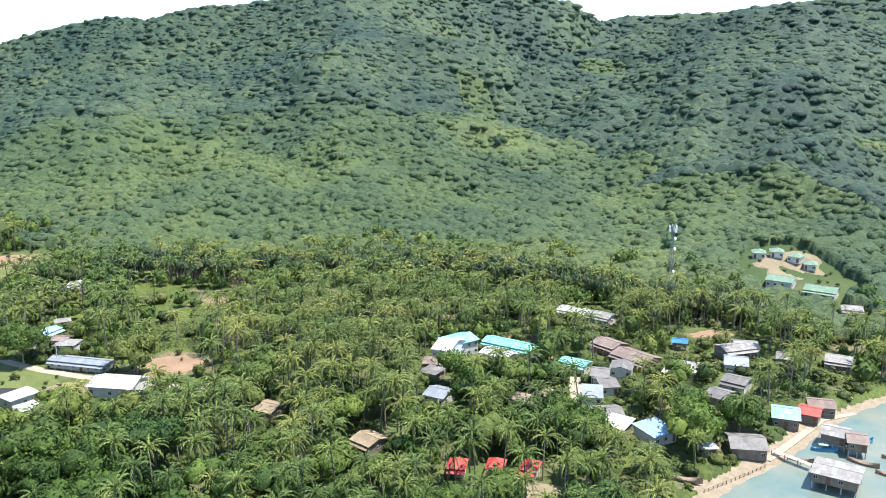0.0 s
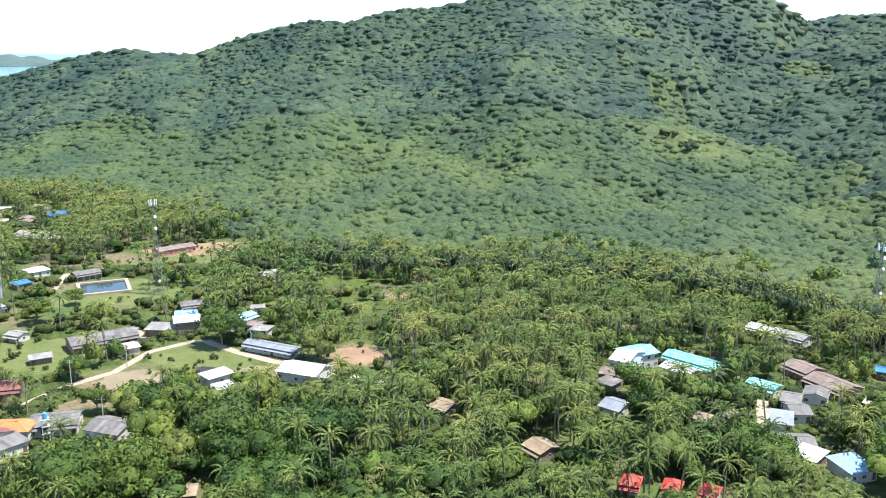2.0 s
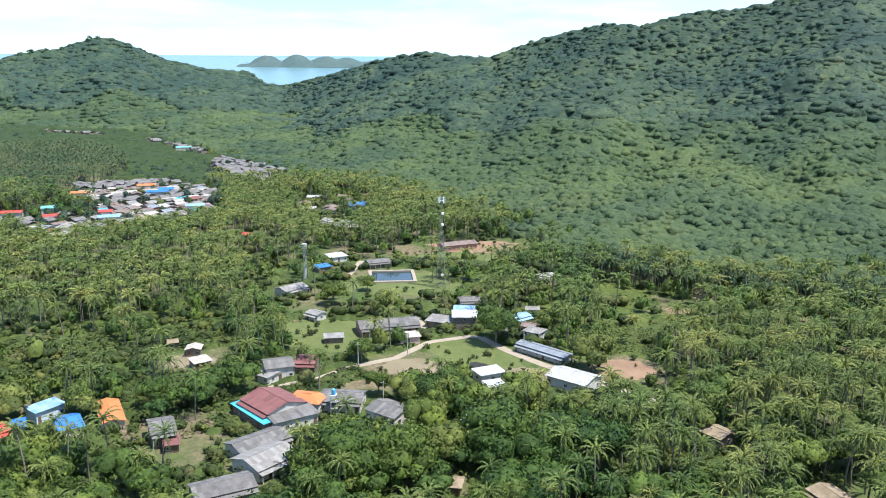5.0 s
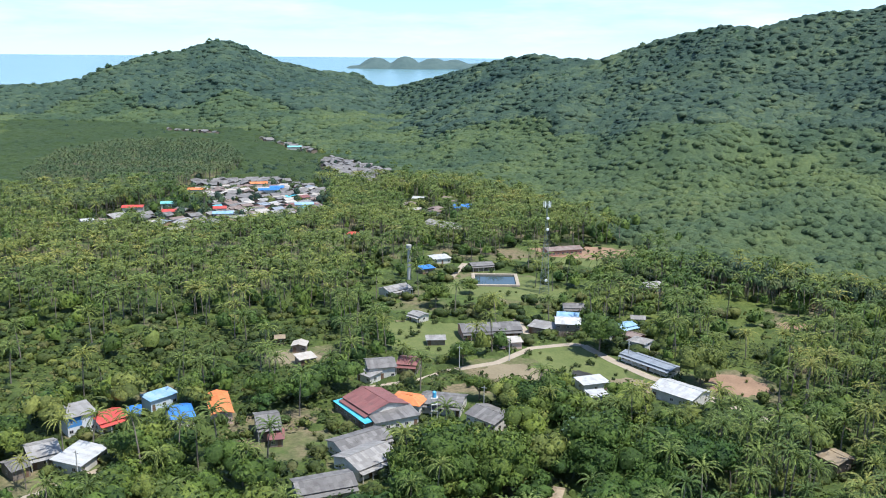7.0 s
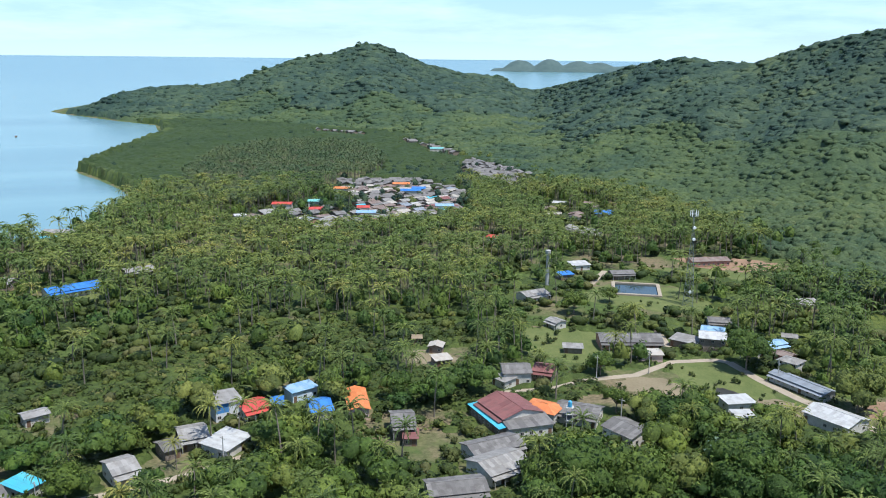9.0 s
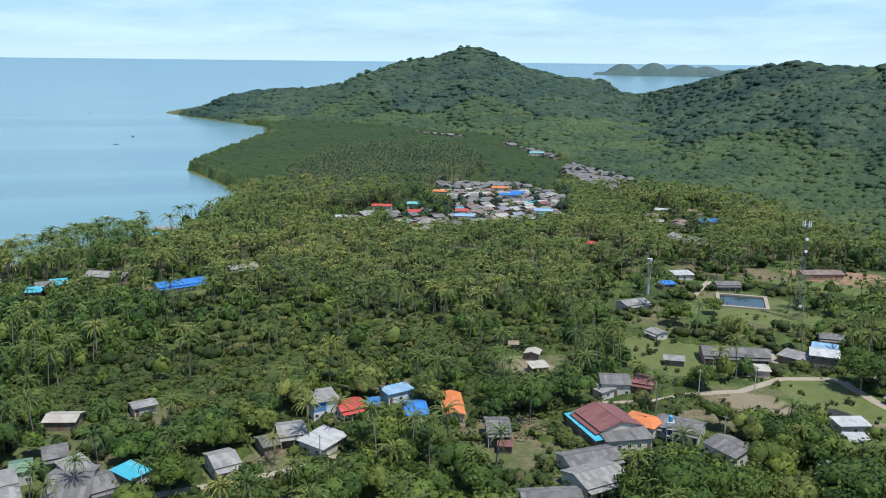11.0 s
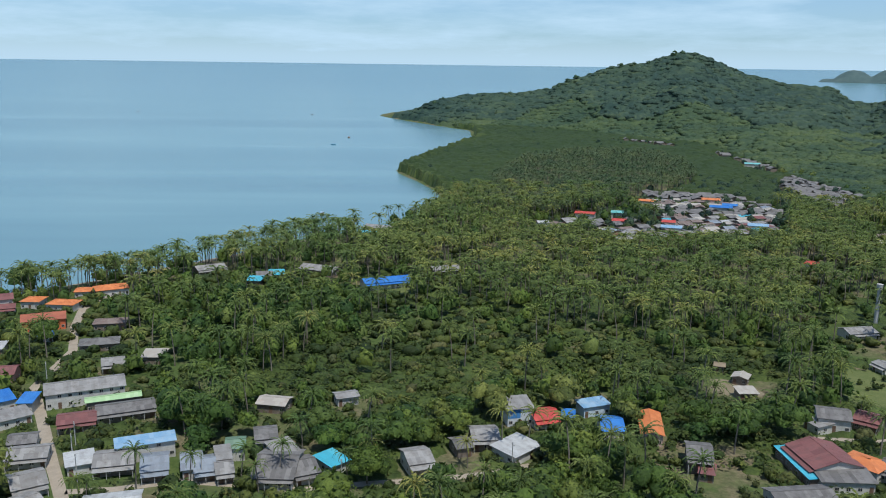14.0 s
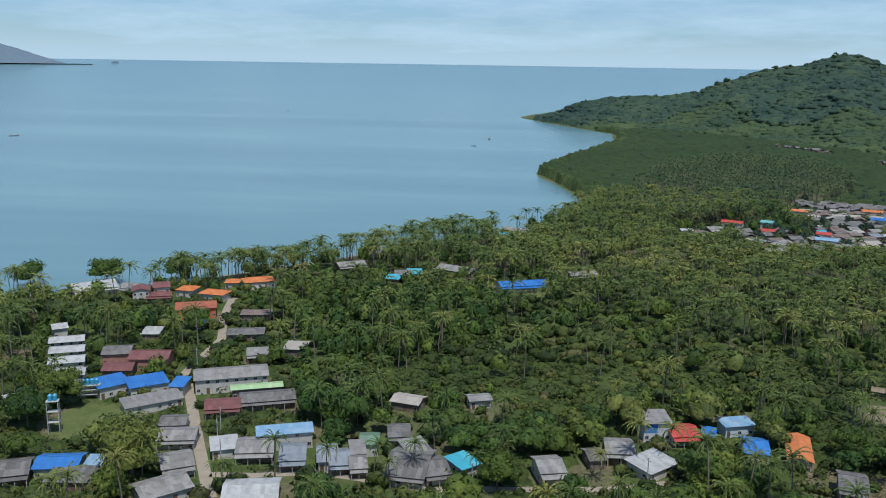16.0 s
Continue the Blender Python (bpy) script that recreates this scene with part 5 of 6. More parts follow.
# ---- far islands ----
def island(name, az, d, humps, base, mat, label, half, power=1.05):
    """A far wooded island: overlapping humps over the water."""
    n, m = 61, 9
    u = np.linspace(-half, half, n)
    top = np.zeros(n)
    for c, w, h in humps:
        top = np.maximum(top, h * np.clip(1 - ((u - c) / w) ** 2, 0, 1) ** power)
    top += 2.5 * lattice(u / 14, u * 0, 9) * (top > 1) * (np.abs(u) < half * 0.95)
    rows = np.linspace(-1, 1, m)
    U, R = np.meshgrid(u, rows)
    Z = base - 8 + np.tile(np.where(top > 0.8, top + 8, 0), (m, 1)) * (1 - R ** 2)
    a = radians(az)
    X = -math.sin(a) * (d + R * half * 0.3) - math.cos(a) * U
    Y = math.cos(a) * (d + R * half * 0.3) - math.sin(a) * U
    i, j = np.meshgrid(np.arange(m - 1), np.arange(n - 1), indexing="ij")
    faces = np.stack([i * n + j, i * n + j + 1, (i + 1) * n + j + 1, (i + 1) * n + j], -1).reshape(-1, 4)
    ob = new(name, mesh_of(name, np.stack([X, Y, Z], -1).reshape(-1, 3), faces, mat, smooth=True))
    return tagged(ob, label, "island", kind="structure")


# woods tone with the blue of distance haze mixed into it
M_ISLAND = plain_material("hazed_far_woods", (0.05, 0.085, 0.085), (0.08, 0.12, 0.11), 0.02, 0.95, fine=0.06)
# slope colour holds the pale blue haze of the farthest land
M_ISLAND_HAZED = plain_material("hazed_farthest_slopes", (0.11, 0.155, 0.20), (0.14, 0.185, 0.23), 0.01, 0.95, fine=0.03)
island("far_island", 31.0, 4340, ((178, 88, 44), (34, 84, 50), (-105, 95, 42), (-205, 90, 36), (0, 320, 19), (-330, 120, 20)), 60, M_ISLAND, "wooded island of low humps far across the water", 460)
island("far_island", 97.5, 4750, ((0, 540, 121), (300, 300, 20), (560, 90, 9)), 89, M_ISLAND_HAZED, "mountain island on the horizon, coloured blue for haze", 660, 1.3)
island("far_islet", 88.0, 4720, ((0, 20, 9),), 87, M_ISLAND_HAZED, "tiny islet on the horizon", 24)
# ---- plants ----
rng = np.random.default_rng(7)


def ball(sub):
    bm = bmesh.new()
    bmesh.ops.create_icosphere(bm, subdivisions=sub, radius=1.0)
    v = np.array([p.co[:] for p in bm.verts])
    f = np.array([[p.index for p in q.verts] for q in bm.faces])
    bm.free()
    return v, f


BALL = {1: ball(1)}


def joined(pieces):
    vs, fs, k = [], [], 0
    for v, f in pieces:
        vs.append(v)
        fs.append(f + k)
        k += len(v)
    return np.concatenate(vs), np.concatenate(fs)


def tube(points, radii, sides):
    """A tapered stem through points."""
    points = np.asarray(points, float)
    n = len(points)
    a = np.arange(sides) * 2 * np.pi / sides
    v = np.concatenate([p + r * np.stack([np.cos(a), np.sin(a), 0 * a], -1) for p, r in zip(points, radii)])
    f = []
    for i in range(n - 1):
        for j in range(sides):
            k = (j + 1) % sides
            b, t = i * sides, (i + 1) * sides
            f += [(b + j, b + k, t + k), (b + j, t + k, t + j)]
    return v, np.array(f)


def palm_shape(seed, fronds, leaflets, tall):
    """Trunk and crown of a coconut palm: arching fronds, each with two rows of hanging leaflets."""
    r = np.random.default_rng(seed)
    lean = r.uniform(-1, 1, 2) * 0.14 * tall
    steps = np.linspace(0, 1, 5 if leaflets > 4 else 3)
    trunk = tube([(lean[0] * s * s, lean[1] * s * s, tall * s) for s in steps], 0.24 - 0.11 * steps, 5 if leaflets > 4 else 3)
    head = np.array([lean[0], lean[1], tall])
    vs, fs, k = [], [], 0
    for i in range(fronds):
        turn = i * 2.39996 + r.uniform(-0.25, 0.25)
        up = np.interp(i / fronds, [0, 0.35, 0.75, 1], [1.3, 0.85, 0.3, -0.5]) + r.uniform(-0.15, 0.15)
        size = r.uniform(4.3, 5.6) * (0.8 if i < 3 else 1.0)
        out = np.array([math.cos(turn), math.sin(turn), 0])
        side = np.array([-out[1], out[0], 0])
        n = leaflets
        s = np.linspace(0.0, 1.0, n + 1)
        bend = up - 1.95 * s ** 1.15
        step = size / n
        spine = [head]
        for b in bend[:-1]:
            spine.append(spine[-1] + step * (out * math.cos(b) + np.array([0, 0, math.sin(b)])))
        spine = np.array(spine)
        for j in range(n):
            wide = (0.52 if n > 4 else 0.76) * math.sin(math.pi * min(0.97, 0.22 + 0.7 * (j + 0.5) / n)) * r.uniform(0.8, 1.15)
            for w in (-1, 1):
                a, b = spine[j], spine[j + 1]
                tip = b + (b - a) * 0.35 + w * side * wide * 0.75 - np.array([0, 0, wide * (0.45 + 0.5 * s[j])])
                vs += [a, b, tip]
                fs.append((k, k + 1, k + 2) if w > 0 else (k + 1, k, k + 2))
                k += 3
    return trunk, (np.array(vs), np.array(fs))


def leaf_cloud(r, centre, radii, count, size):
    """Clumps of leaves, as small tilted four-cornered blades over a lobe."""
    d = r.normal(size=(count, 3))
    d[:, 2] = np.abs(d[:, 2]) * 1.0 - 0.25
    d /= np.linalg.norm(d, axis=1, keepdims=True)
    p = centre + d * radii * r.uniform(0.72, 1.1, (count, 1))
    nrm = d + r.normal(size=d.shape) * 0.45
    nrm /= np.linalg.norm(nrm, axis=1, keepdims=True)
    u = np.cross(nrm, r.normal(size=d.shape))
    u /= np.linalg.norm(u, axis=1, keepdims=True)
    w = np.cross(nrm, u)
    s = size * r.uniform(0.6, 1.3, (count, 1))
    q = np.stack([p - u * s, p + w * s * 0.6 - nrm * s * 0.15, p + u * s, p - w * s * 0.6 - nrm * s * 0.15], 1)
    k = np.arange(count)[:, None] * 4
    return q.reshape(-1, 3), np.concatenate([k + [0, 2, 1], k + [0, 3, 2]])


def lump(r, centre, radii, sub, rough):
    v, f = BALL[sub]
    keep = (v[f][:, :, 2].mean(1) > -0.45)
    return centre + v * radii * (1 + r.uniform(-rough, rough, (len(v), 1))), f[keep]


def tree_shape(seed, lobes, leaves, tall, wide, flat=0.82, size=0.5):
    """Trunk with limbs, and an uneven crown of lobes covered in leaf clumps."""
    r = np.random.default_rng(seed)
    crown, limbs = [], [tube([(0, 0, 0), (0.1, 0, tall * 0.3), (0, 0.1, tall * 0.62)], (0.32, 0.24, 0.12), 5)]
    for i in range(lobes):
        a = i * 2.4 + r.uniform(-0.4, 0.4)
        out = 0.0 if i == 0 else wide * r.uniform(0.34, 0.6)
        rad = wide * r.uniform(0.42, 0.58) * (1.12 if i == 0 else 1)
        c = np.array([out * math.cos(a), out * math.sin(a), tall * r.uniform(0.46, 0.78) if i else tall - rad * flat])
        radii = np.array([rad, rad, rad * flat])
        crown.append(lump(r, c, radii * 0.74, 1, 0.25))
        crown.append(leaf_cloud(r, c, radii, leaves, size))
        limbs.append(tube([(0, 0, tall * 0.32), c * (0.5, 0.5, 0.72), c], (0.16, 0.11, 0.05), 4))
    return joined(limbs), joined(crown)


def dome(seed, wide, tall, sides, leaves, size):
    """A tree crown on the hill: a lumpy dome with a few leaf clumps standing off it."""
    r = np.random.default_rng(seed)
    rows = ((-0.75, 0.6), (-0.15, 0.98), (0.5, 0.82), (0.86, 0.42)) if sides > 7 else ((-0.7, 0.65), (0.05, 1.0), (0.68, 0.66))
    v, f = [], []
    lobe = r.uniform(0, 6.283, 3)
    for k, (z, q) in enumerate(rows):
        for i in range(sides):
            a = (i + 0.5 * (k % 2)) * 2 * math.pi / sides
            g = q * (1 + 0.2 * math.cos(3 * a + lobe[0] + k) + 0.12 * math.cos(2 * a + lobe[1])) * r.uniform(0.84, 1.12)
            v.append((g * math.cos(a), g * math.sin(a), z * r.uniform(0.85, 1.15)))
    v.append((0.15 * math.cos(lobe[2]), 0.15 * math.sin(lobe[2]), 1.0))
    for k in range(len(rows) - 1):
        for i in range(sides):
            j = (i + 1) % sides
            f += [(k * sides + i, k * sides + j, (k + 1) * sides + j), (k * sides + i, (k + 1) * sides + j, (k + 1) * sides + i)]
    f += [((len(rows) - 1) * sides + i, (len(rows) - 1) * sides + (i + 1) % sides, len(v) - 1) for i in range(sides)]
    pieces = [(np.array(v) * np.array([wide * 0.5, wide * 0.5, tall * 0.5]), np.array(f))]
    if leaves:
        v, f = canopy(seed, leaves, wide, tall, size)
        pieces.append((v - np.array([0, 0, 0.5 * tall]), f))
    return joined(pieces)


def far_shape(seed, leaves, tall, wide, size, sub=1):
    """A crown seen from far off: a few lobes of leaf clumps round a small core, uneven in outline."""
    r = np.random.default_rng(seed)
    pieces = [lump(r, np.array([0, 0, tall * 0.5]), np.array([wide * 0.3, wide * 0.3, tall * 0.3]), sub, 0.3)]
    for i in range(max(2, leaves // 12)):
        a = i * 2.4 + r.uniform(-0.5, 0.5)
        k = 0.0 if i == 0 else wide * r.uniform(0.18, 0.3)
        c = np.array([math.cos(a) * k, math.sin(a) * k, tall * (0.72 if i == 0 else r.uniform(0.4, 0.66))])
        pieces.append(leaf_cloud(r, c, np.array([wide * 0.28, wide * 0.28, tall * 0.24]), min(leaves, 12), size))
    return joined(pieces)


def planted(name, shapes, x, y, z, scale, mat, label, category, sink=0.0, tint=None):
    """Many plants in one mesh, each turned, sized and tinted by chance."""
    if not len(x):
        return None
    vs, fs, ts, k = [], [], [], 0
    which = rng.integers(0, len(shapes), len(x))
    for s, (v, f) in enumerate(shapes):
        m = np.nonzero(which == s)[0]
        if not len(m):
            continue
        a = rng.uniform(0, 6.283, len(m))
        c, sn = np.cos(a)[:, None], np.sin(a)[:, None]
        g = scale[m][:, None] * rng.uniform(0.92, 1.08, (len(m), 1))
        p = np.stack([(v[:, 0] * c - v[:, 1] * sn) * g + x[m][:, None], (v[:, 0] * sn + v[:, 1] * c) * g + y[m][:, None],
                      v[:, 2] * scale[m][:, None] + (z[m] - sink)[:, None]], -1)
        vs.append(p.reshape(-1, 3))
        fs.append((f[None] + (np.arange(len(m)) * len(v))[:, None, None] + k).reshape(-1, 3))
        ts.append(np.repeat(rng.uniform(0, 1, len(m)) if tint is None else tint[m], len(f)))
        k += len(m) * len(v)
    ob = new(name, mesh_of(name, np.concatenate(vs), np.concatenate(fs), mat, np.concatenate(ts), True))
    return tagged(ob, label, category, kind="stuff")


def is_free(x, y, margin=0.0, fields=True):
    """Not on a house, a lane or a clearing."""
    free = np.ones(x.shape, bool)
    for cx, cy, turn, w, d in FOOTPRINTS:
        c, s = math.cos(radians(turn)), math.sin(radians(turn))
        u, v = (x - cx) * c + (y - cy) * s, -(x - cx) * s + (y - cy) * c
        free &= (np.abs(u) > w / 2 + margin) | (np.abs(v) > d / 2 + margin)
    for cx, cy, r in CLEARINGS if fields else ():
        free &= np.hypot(x - cx, y - cy) > r + margin * 0.5
    for points, wide in LANES:
        for (ax, ay), (bx, by) in zip(points, points[1:]):
            dx, dy = bx - ax, by - ay
            k = np.clip(((x - ax) * dx + (y - ay) * dy) / (dx * dx + dy * dy), 0, 1)
            free &= np.hypot(x - ax - k * dx, y - ay - k * dy) > wide / 2 + margin
    return free


def hides_house(x, y, tall):
    """Whether a tall plant would stand close before a house on the side of the open shore."""
    bad = np.zeros(x.shape, bool)
    for cx, cy, turn, w, d in FOOTPRINTS:
        g = math.hypot(cx, cy)
        ux, uy = cx / g, cy / g
        s = (cx - x) * ux + (cy - y) * uy
        side = np.abs((cx - x) * uy - (cy - y) * ux)
        bad |= (s > 0) & (s < (tall - 3.4) * g / 103 + d / 2) & (side < max(w, d) * 0.5 + 1.0)
    for points, wide in LANES:
        for (ax, ay), (bx, by) in zip(points, points[1:]):
            for k in range(max(1, int(math.hypot(bx - ax, by - ay) / 5))):
                u = (k + 0.5) / max(1, int(math.hypot(bx - ax, by - ay) / 5))
                cx, cy = ax + (bx - ax) * u, ay + (by - ay) * u
                g = math.hypot(cx, cy)
                s = ((cx - x) * cx + (cy - y) * cy) / g
                side = np.abs((cx - x) * cy - (cy - y) * cx) / g
                bad |= (s > 0) & (s < (tall - 0.5) * g / 103 * 0.8) & (side < 3.4)
    for cx, cy, r in CLEARINGS:
        g = math.hypot(cx, cy)
        s = ((cx - x) * cx + (cy - y) * cy) / g
        side = np.abs((cx - x) * cy - (cy - y) * cx) / g
        bad |= (s > 0) & (s < (tall - 1.0) * g / 103 * 0.85) & (side < r * 0.7) & (r > 8)
    return bad


def within(x, y, corners):
    inside = np.zeros(x.shape, bool)
    for (ax, ay), (bx, by) in zip(corners, corners[1:] + corners[:1]):
        if ay != by:
            inside ^= ((ay > y) != (by > y)) & (x < ax + (y - ay) / (by - ay) * (bx - ax))
    return inside


def jittered(x0, x1, y0, y1, step):
    gx, gy = np.meshgrid(np.arange(x0, x1, step), np.arange(y0, y1, step))
    return (gx + rng.uniform(-0.45, 0.45, gx.shape) * step).ravel(), (gy + rng.uniform(-0.45, 0.45, gy.shape) * step).ravel()


# chances of palm, broadleaf and scrub by district: az from, az to, distance from, to
DISTRICTS = (
    (-40, 100, 0, 700, 0.34, 0.24, 0.32),
    (-40, 14, 0, 430, 0.44, 0.38, 0.14),
    (6, 42, 0, 268, 0.18, 0.60, 0.16),
    (20, 36, 440, 680, 0.62, 0.26, 0.08),
    (40, 78, 0, 275, 0.15, 0.46, 0.34),
    (66, 100, 300, 450, 0.32, 0.36, 0.22),
    (58, 88, 400, 520, 0.70, 0.22, 0.05),
)
# and by the pieces of land that lie in them: corners, then the chances
LANDS = (
    ([(-325, 226), (-386, 232), (-414, 303), (-361, 336), (-345, 400), (-306, 439), (-247, 413), (-206, 347), (-216, 299), (-243, 264), (-278, 235)], (0.54, 0.05, 0.2)),
    ([(-260, 89), (-289, 127), (-313, 172), (-310, 213), (-262, 216), (-233, 253), (-195, 270), (-186, 215), (-204, 197), (-222, 162), (-207, 130), (-205, 103), (-232, 102)], (0.05, 0.05, 0.84)),
    ([(-388, 86), (-419, 132), (-361, 163), (-310, 165), (-285, 123), (-269, 83), (-297, 70)], (0.16, 0.68, 0.14)),
    ([(-243, 342), (-225, 405), (-180, 425), (-128, 405), (-123, 313), (-139, 249), (-181, 257)], (0.11, 0.13, 0.32)),
    ([(-79, 390), (-43, 385), (-29, 323), (-44, 278), (-62, 308)], (0.05, 0.03, 0.16)),
    ([(-28, 309), (40, 383), (26, 218), (-38, 191), (-47, 255)], (0.62, 0.22, 0.12)),
    ([(-39, 334), (35, 356), (93, 315), (42, 270), (29, 211), (56, 176), (-31, 190), (-24, 250)], (0.60, 0.26, 0.10)),
    ([(-122, 197), (-105, 221), (-74, 235), (-52, 253), (-38, 190), (-108, 161)], (0.17, 0.64, 0.14)),
    ([(-134, 433), (-14, 383), (156, 339), (132, 294), (89, 315), (21, 368), (-37, 367)], (0.20, 0.60, 0.14)),
)
px, py = jittered(-640, 270, -70, 690, 5.3)
paz, pd = polar(px, py)
keep = (inland(px, py) > 5) & (pd > 120) & (pd < 700) & (paz > -42) & (paz < 102) & (pd < np.interp(paz, FOOT_AZ, FOOT_D) + 15)
px, py, paz, pd = px[keep], py[keep], paz[keep], pd[keep]
chance = np.zeros((len(px), 3))
for a0, a1, d0, d1, *c in DISTRICTS:
    wob = (fractal(px, py, 35, 21) - 0.5) * 40
    m = (paz > a0) & (paz < a1) & (pd + wob > d0) & (pd + wob < d1)
    chance[m] = c
for corners, c in LANDS:
    chance[within(px + 16 * (fractal(px, py, 28, 23) - 0.5), py + 16 * (fractal(px, py, 28, 24) - 0.5), corners)] = c
roll = rng.uniform(0, 1, len(px))
kind = np.where(roll < chance[:, 0], 0, np.where(roll < chance[:, :2].sum(1), 1, np.where(roll < chance.sum(1), 2, 3)))
free = is_free(px, py, 1.5)
tight = is_free(px, py, 0.3)
hide = hides_house(px, py, np.where(kind == 0, 11.5, 11.0)) & (kind < 2) & (rng.uniform(0, 1, len(px)) > 0.07)
kind = np.where(hide, 2, kind)
kind = np.where(free, kind, np.where(tight & (kind == 2), 2, 3))
pz = height(px, py)

PALMS_NEAR = [palm_shape(s, 22, 6, h) for s, h in zip(range(5), (9.0, 11.0, 12.5, 10.0, 13.5))]
PALMS_FAR = [palm_shape(20 + s, 15, 3, h) for s, h in zip(range(4), (9.5, 11.5, 12.5, 10.5))]
TREES_NEAR = [tree_shape(s, n, 86, h, w, size=0.39) for s, n, h, w in ((1, 7, 9.0, 5.2), (2, 8, 11.0, 6.2), (3, 6, 8.0, 4.4), (4, 9, 12.0, 7.0))]
TREES_MID = [tree_shape(10 + s, n, 34, h, w, size=0.55) for s, n, h, w in ((1, 7, 9.0, 5.2), (2, 8, 11.0, 6.2), (3, 6, 8.0, 4.4), (4, 9, 12.0, 7.0))]
TREES_FAR = [far_shape(40 + s, 48, h, w, 0.75, 1) for s, h, w in ((0, 9.0, 8.5), (1, 10.5, 10.0), (2, 8.0, 7.0))]


def bush(seed, wide, tall, leaves, size):
    r = np.random.default_rng(seed)
    pieces = []
    for k in range(3):
        a, out = k * 2.1 + r.uniform(-0.5, 0.5), wide * (0.0 if k == 0 else 0.26)
        g = 0.78 if k == 0 else r.uniform(0.45, 0.65)
        c = np.array([out * math.cos(a), out * math.sin(a), tall * (0.36 if k == 0 else r.uniform(0.2, 0.4))])
        v, f = dome(seed + k, wide * g * 0.82, tall * g * 0.82, 6, 0, 1)
        pieces.append((v + c, f))
        pieces.append(leaf_cloud(r, c, np.array([0.5 * wide * g, 0.5 * wide * g, 0.5 * tall * g]), leaves // 2 if k == 0 else leaves // 4, size))
    return joined(pieces)


SCRUB_NEAR = [bush(60 + s, w, h, 60, 0.36) for s, h, w in ((0, 3.8, 5.0), (1, 4.6, 6.4), (2, 3.0, 4.0), (3, 5.2, 5.6))]
SCRUB_FAR = [bush(70 + s, w, h, 24, 0.55) for s, h, w in ((0, 3.8, 5.4), (1, 4.8, 6.8), (2, 3.2, 4.6))]


def single_trees(name, shapes, sel, leaf, bark, scale, label, category, group):
    """Trees that stand as things of their own: trunk and crown."""
    first = []
    for trunk, crown in shapes:
        root = new(name)
        t = new("trunk", mesh_of("trunk", *trunk, bark, smooth=True))
        c = new("crown", mesh_of("crown", *crown, leaf, smooth=True))
        t.parent = c.parent = root
        tagged(root, label, category, group)
        first.append(root)
    used = set()
    for i in sel:
        s = int(rng.integers(0, len(shapes)))
        m = pose(px[i], py[i], pz[i] - 0.1, 0, 0, rng.uniform(0, 360))
        g = scale * rng.uniform(0.82, 1.15)
        if s in used:
            root = copy_thing(first[s], m)
        else:
            root = first[s]
            used.add(s)
            root.matrix_basis = m
        root.scale = (g, g, g * rng.uniform(0.92, 1.1))


order = np.argsort(pd + rng.uniform(0, 25, len(pd)))
palms = [i for i in order if kind[i] == 0]
trees = [i for i in order if kind[i] == 1]
single_trees("coconut_palm", PALMS_NEAR, palms[:240], M_PALM, M_BARK, 1.0, "coconut palm with a slender grey trunk and arching fronds", "palm tree", "coconut palms of the village")
single_trees("broadleaf_tree", TREES_NEAR, trees[:250], M_BROAD, M_TRUNK, 0.95, "dense green broadleaf tree with an uneven crown", "tree", "broadleaf trees of the village")
def single_at(name, shapes, spots, leaf, bark, label, category, group):
    first = {}
    for n, (x, y, g) in enumerate(spots):
        s = n % len(shapes)
        m = pose(x, y, ground_at(x, y) - 0.1, 0, 0, (n * 77) % 360)
        if s in first:
            root = copy_thing(first[s], m)
        else:
            root = first[s] = new(name)
            t = new("trunk", mesh_of("trunk", *shapes[s][0], bark, smooth=True))
            c = new("crown", mesh_of("crown", *shapes[s][1], leaf, smooth=True))
            t.parent = c.parent = root
            tagged(root, label, category, group)
            root.matrix_basis = m
        root.scale = (g, g, g)


single_at("coconut_palm", PALMS_NEAR[:4], PALM_SPOTS, M_PALM, M_BARK, "coconut palm standing beside houses and lanes", "palm tree", "coconut palms of the village")
BIG = [tree_shape(90 + s, 11, 110, 12.5, 7.5, size=0.45) for s in range(3)]
single_at("shade_tree", BIG, TREE_SPOTS, M_BROAD, M_TRUNK, "large dark green shade tree with a full crown", "tree", "large shade trees")
single_at("shade_tree", BIG[:2], BRIGHT_SPOTS, M_BRIGHT, M_TRUNK, "large bright green shade tree with a full crown", "tree", "large shade trees")
rest = np.array(palms[240:])
near = rest[pd[rest] < 340]
far = rest[pd[rest] >= 340]
for sel, shapes, word in ((near, PALMS_NEAR, "near"), (far, PALMS_FAR, "far")):
    for pick, nm, mat in ((0, "palm_grove_trunks", M_BARK), (1, "palm_grove_crowns", M_PALM)):
        state = rng.bit_generator.state
        planted(nm, [s[pick] for s in shapes], px[sel], py[sel], pz[sel], 0.92 + 0.3 * lattice(px[sel] * 3.1, py[sel] * 3.1, 5), mat,
                "grove of coconut palms standing close together", "palm grove", 0.1)
        if pick == 0:
            rng.bit_generator.state = state
rest = np.array(trees[250:])
near, far = rest[pd[rest] < 262], rest[pd[rest] >= 262]
if len(near):
    planted("thicket", [s[1] for s in TREES_MID], px[near], py[near], pz[near], rng.uniform(0.75, 1.1, len(near)), M_BROAD, "thicket of green broadleaf trees", "trees", 0.3)
planted("woodland", TREES_FAR, px[far], py[far], pz[far], rng.uniform(0.7, 1.15, len(far)), M_BROAD, "patch of green broadleaf trees beyond the village", "trees", 0.3)
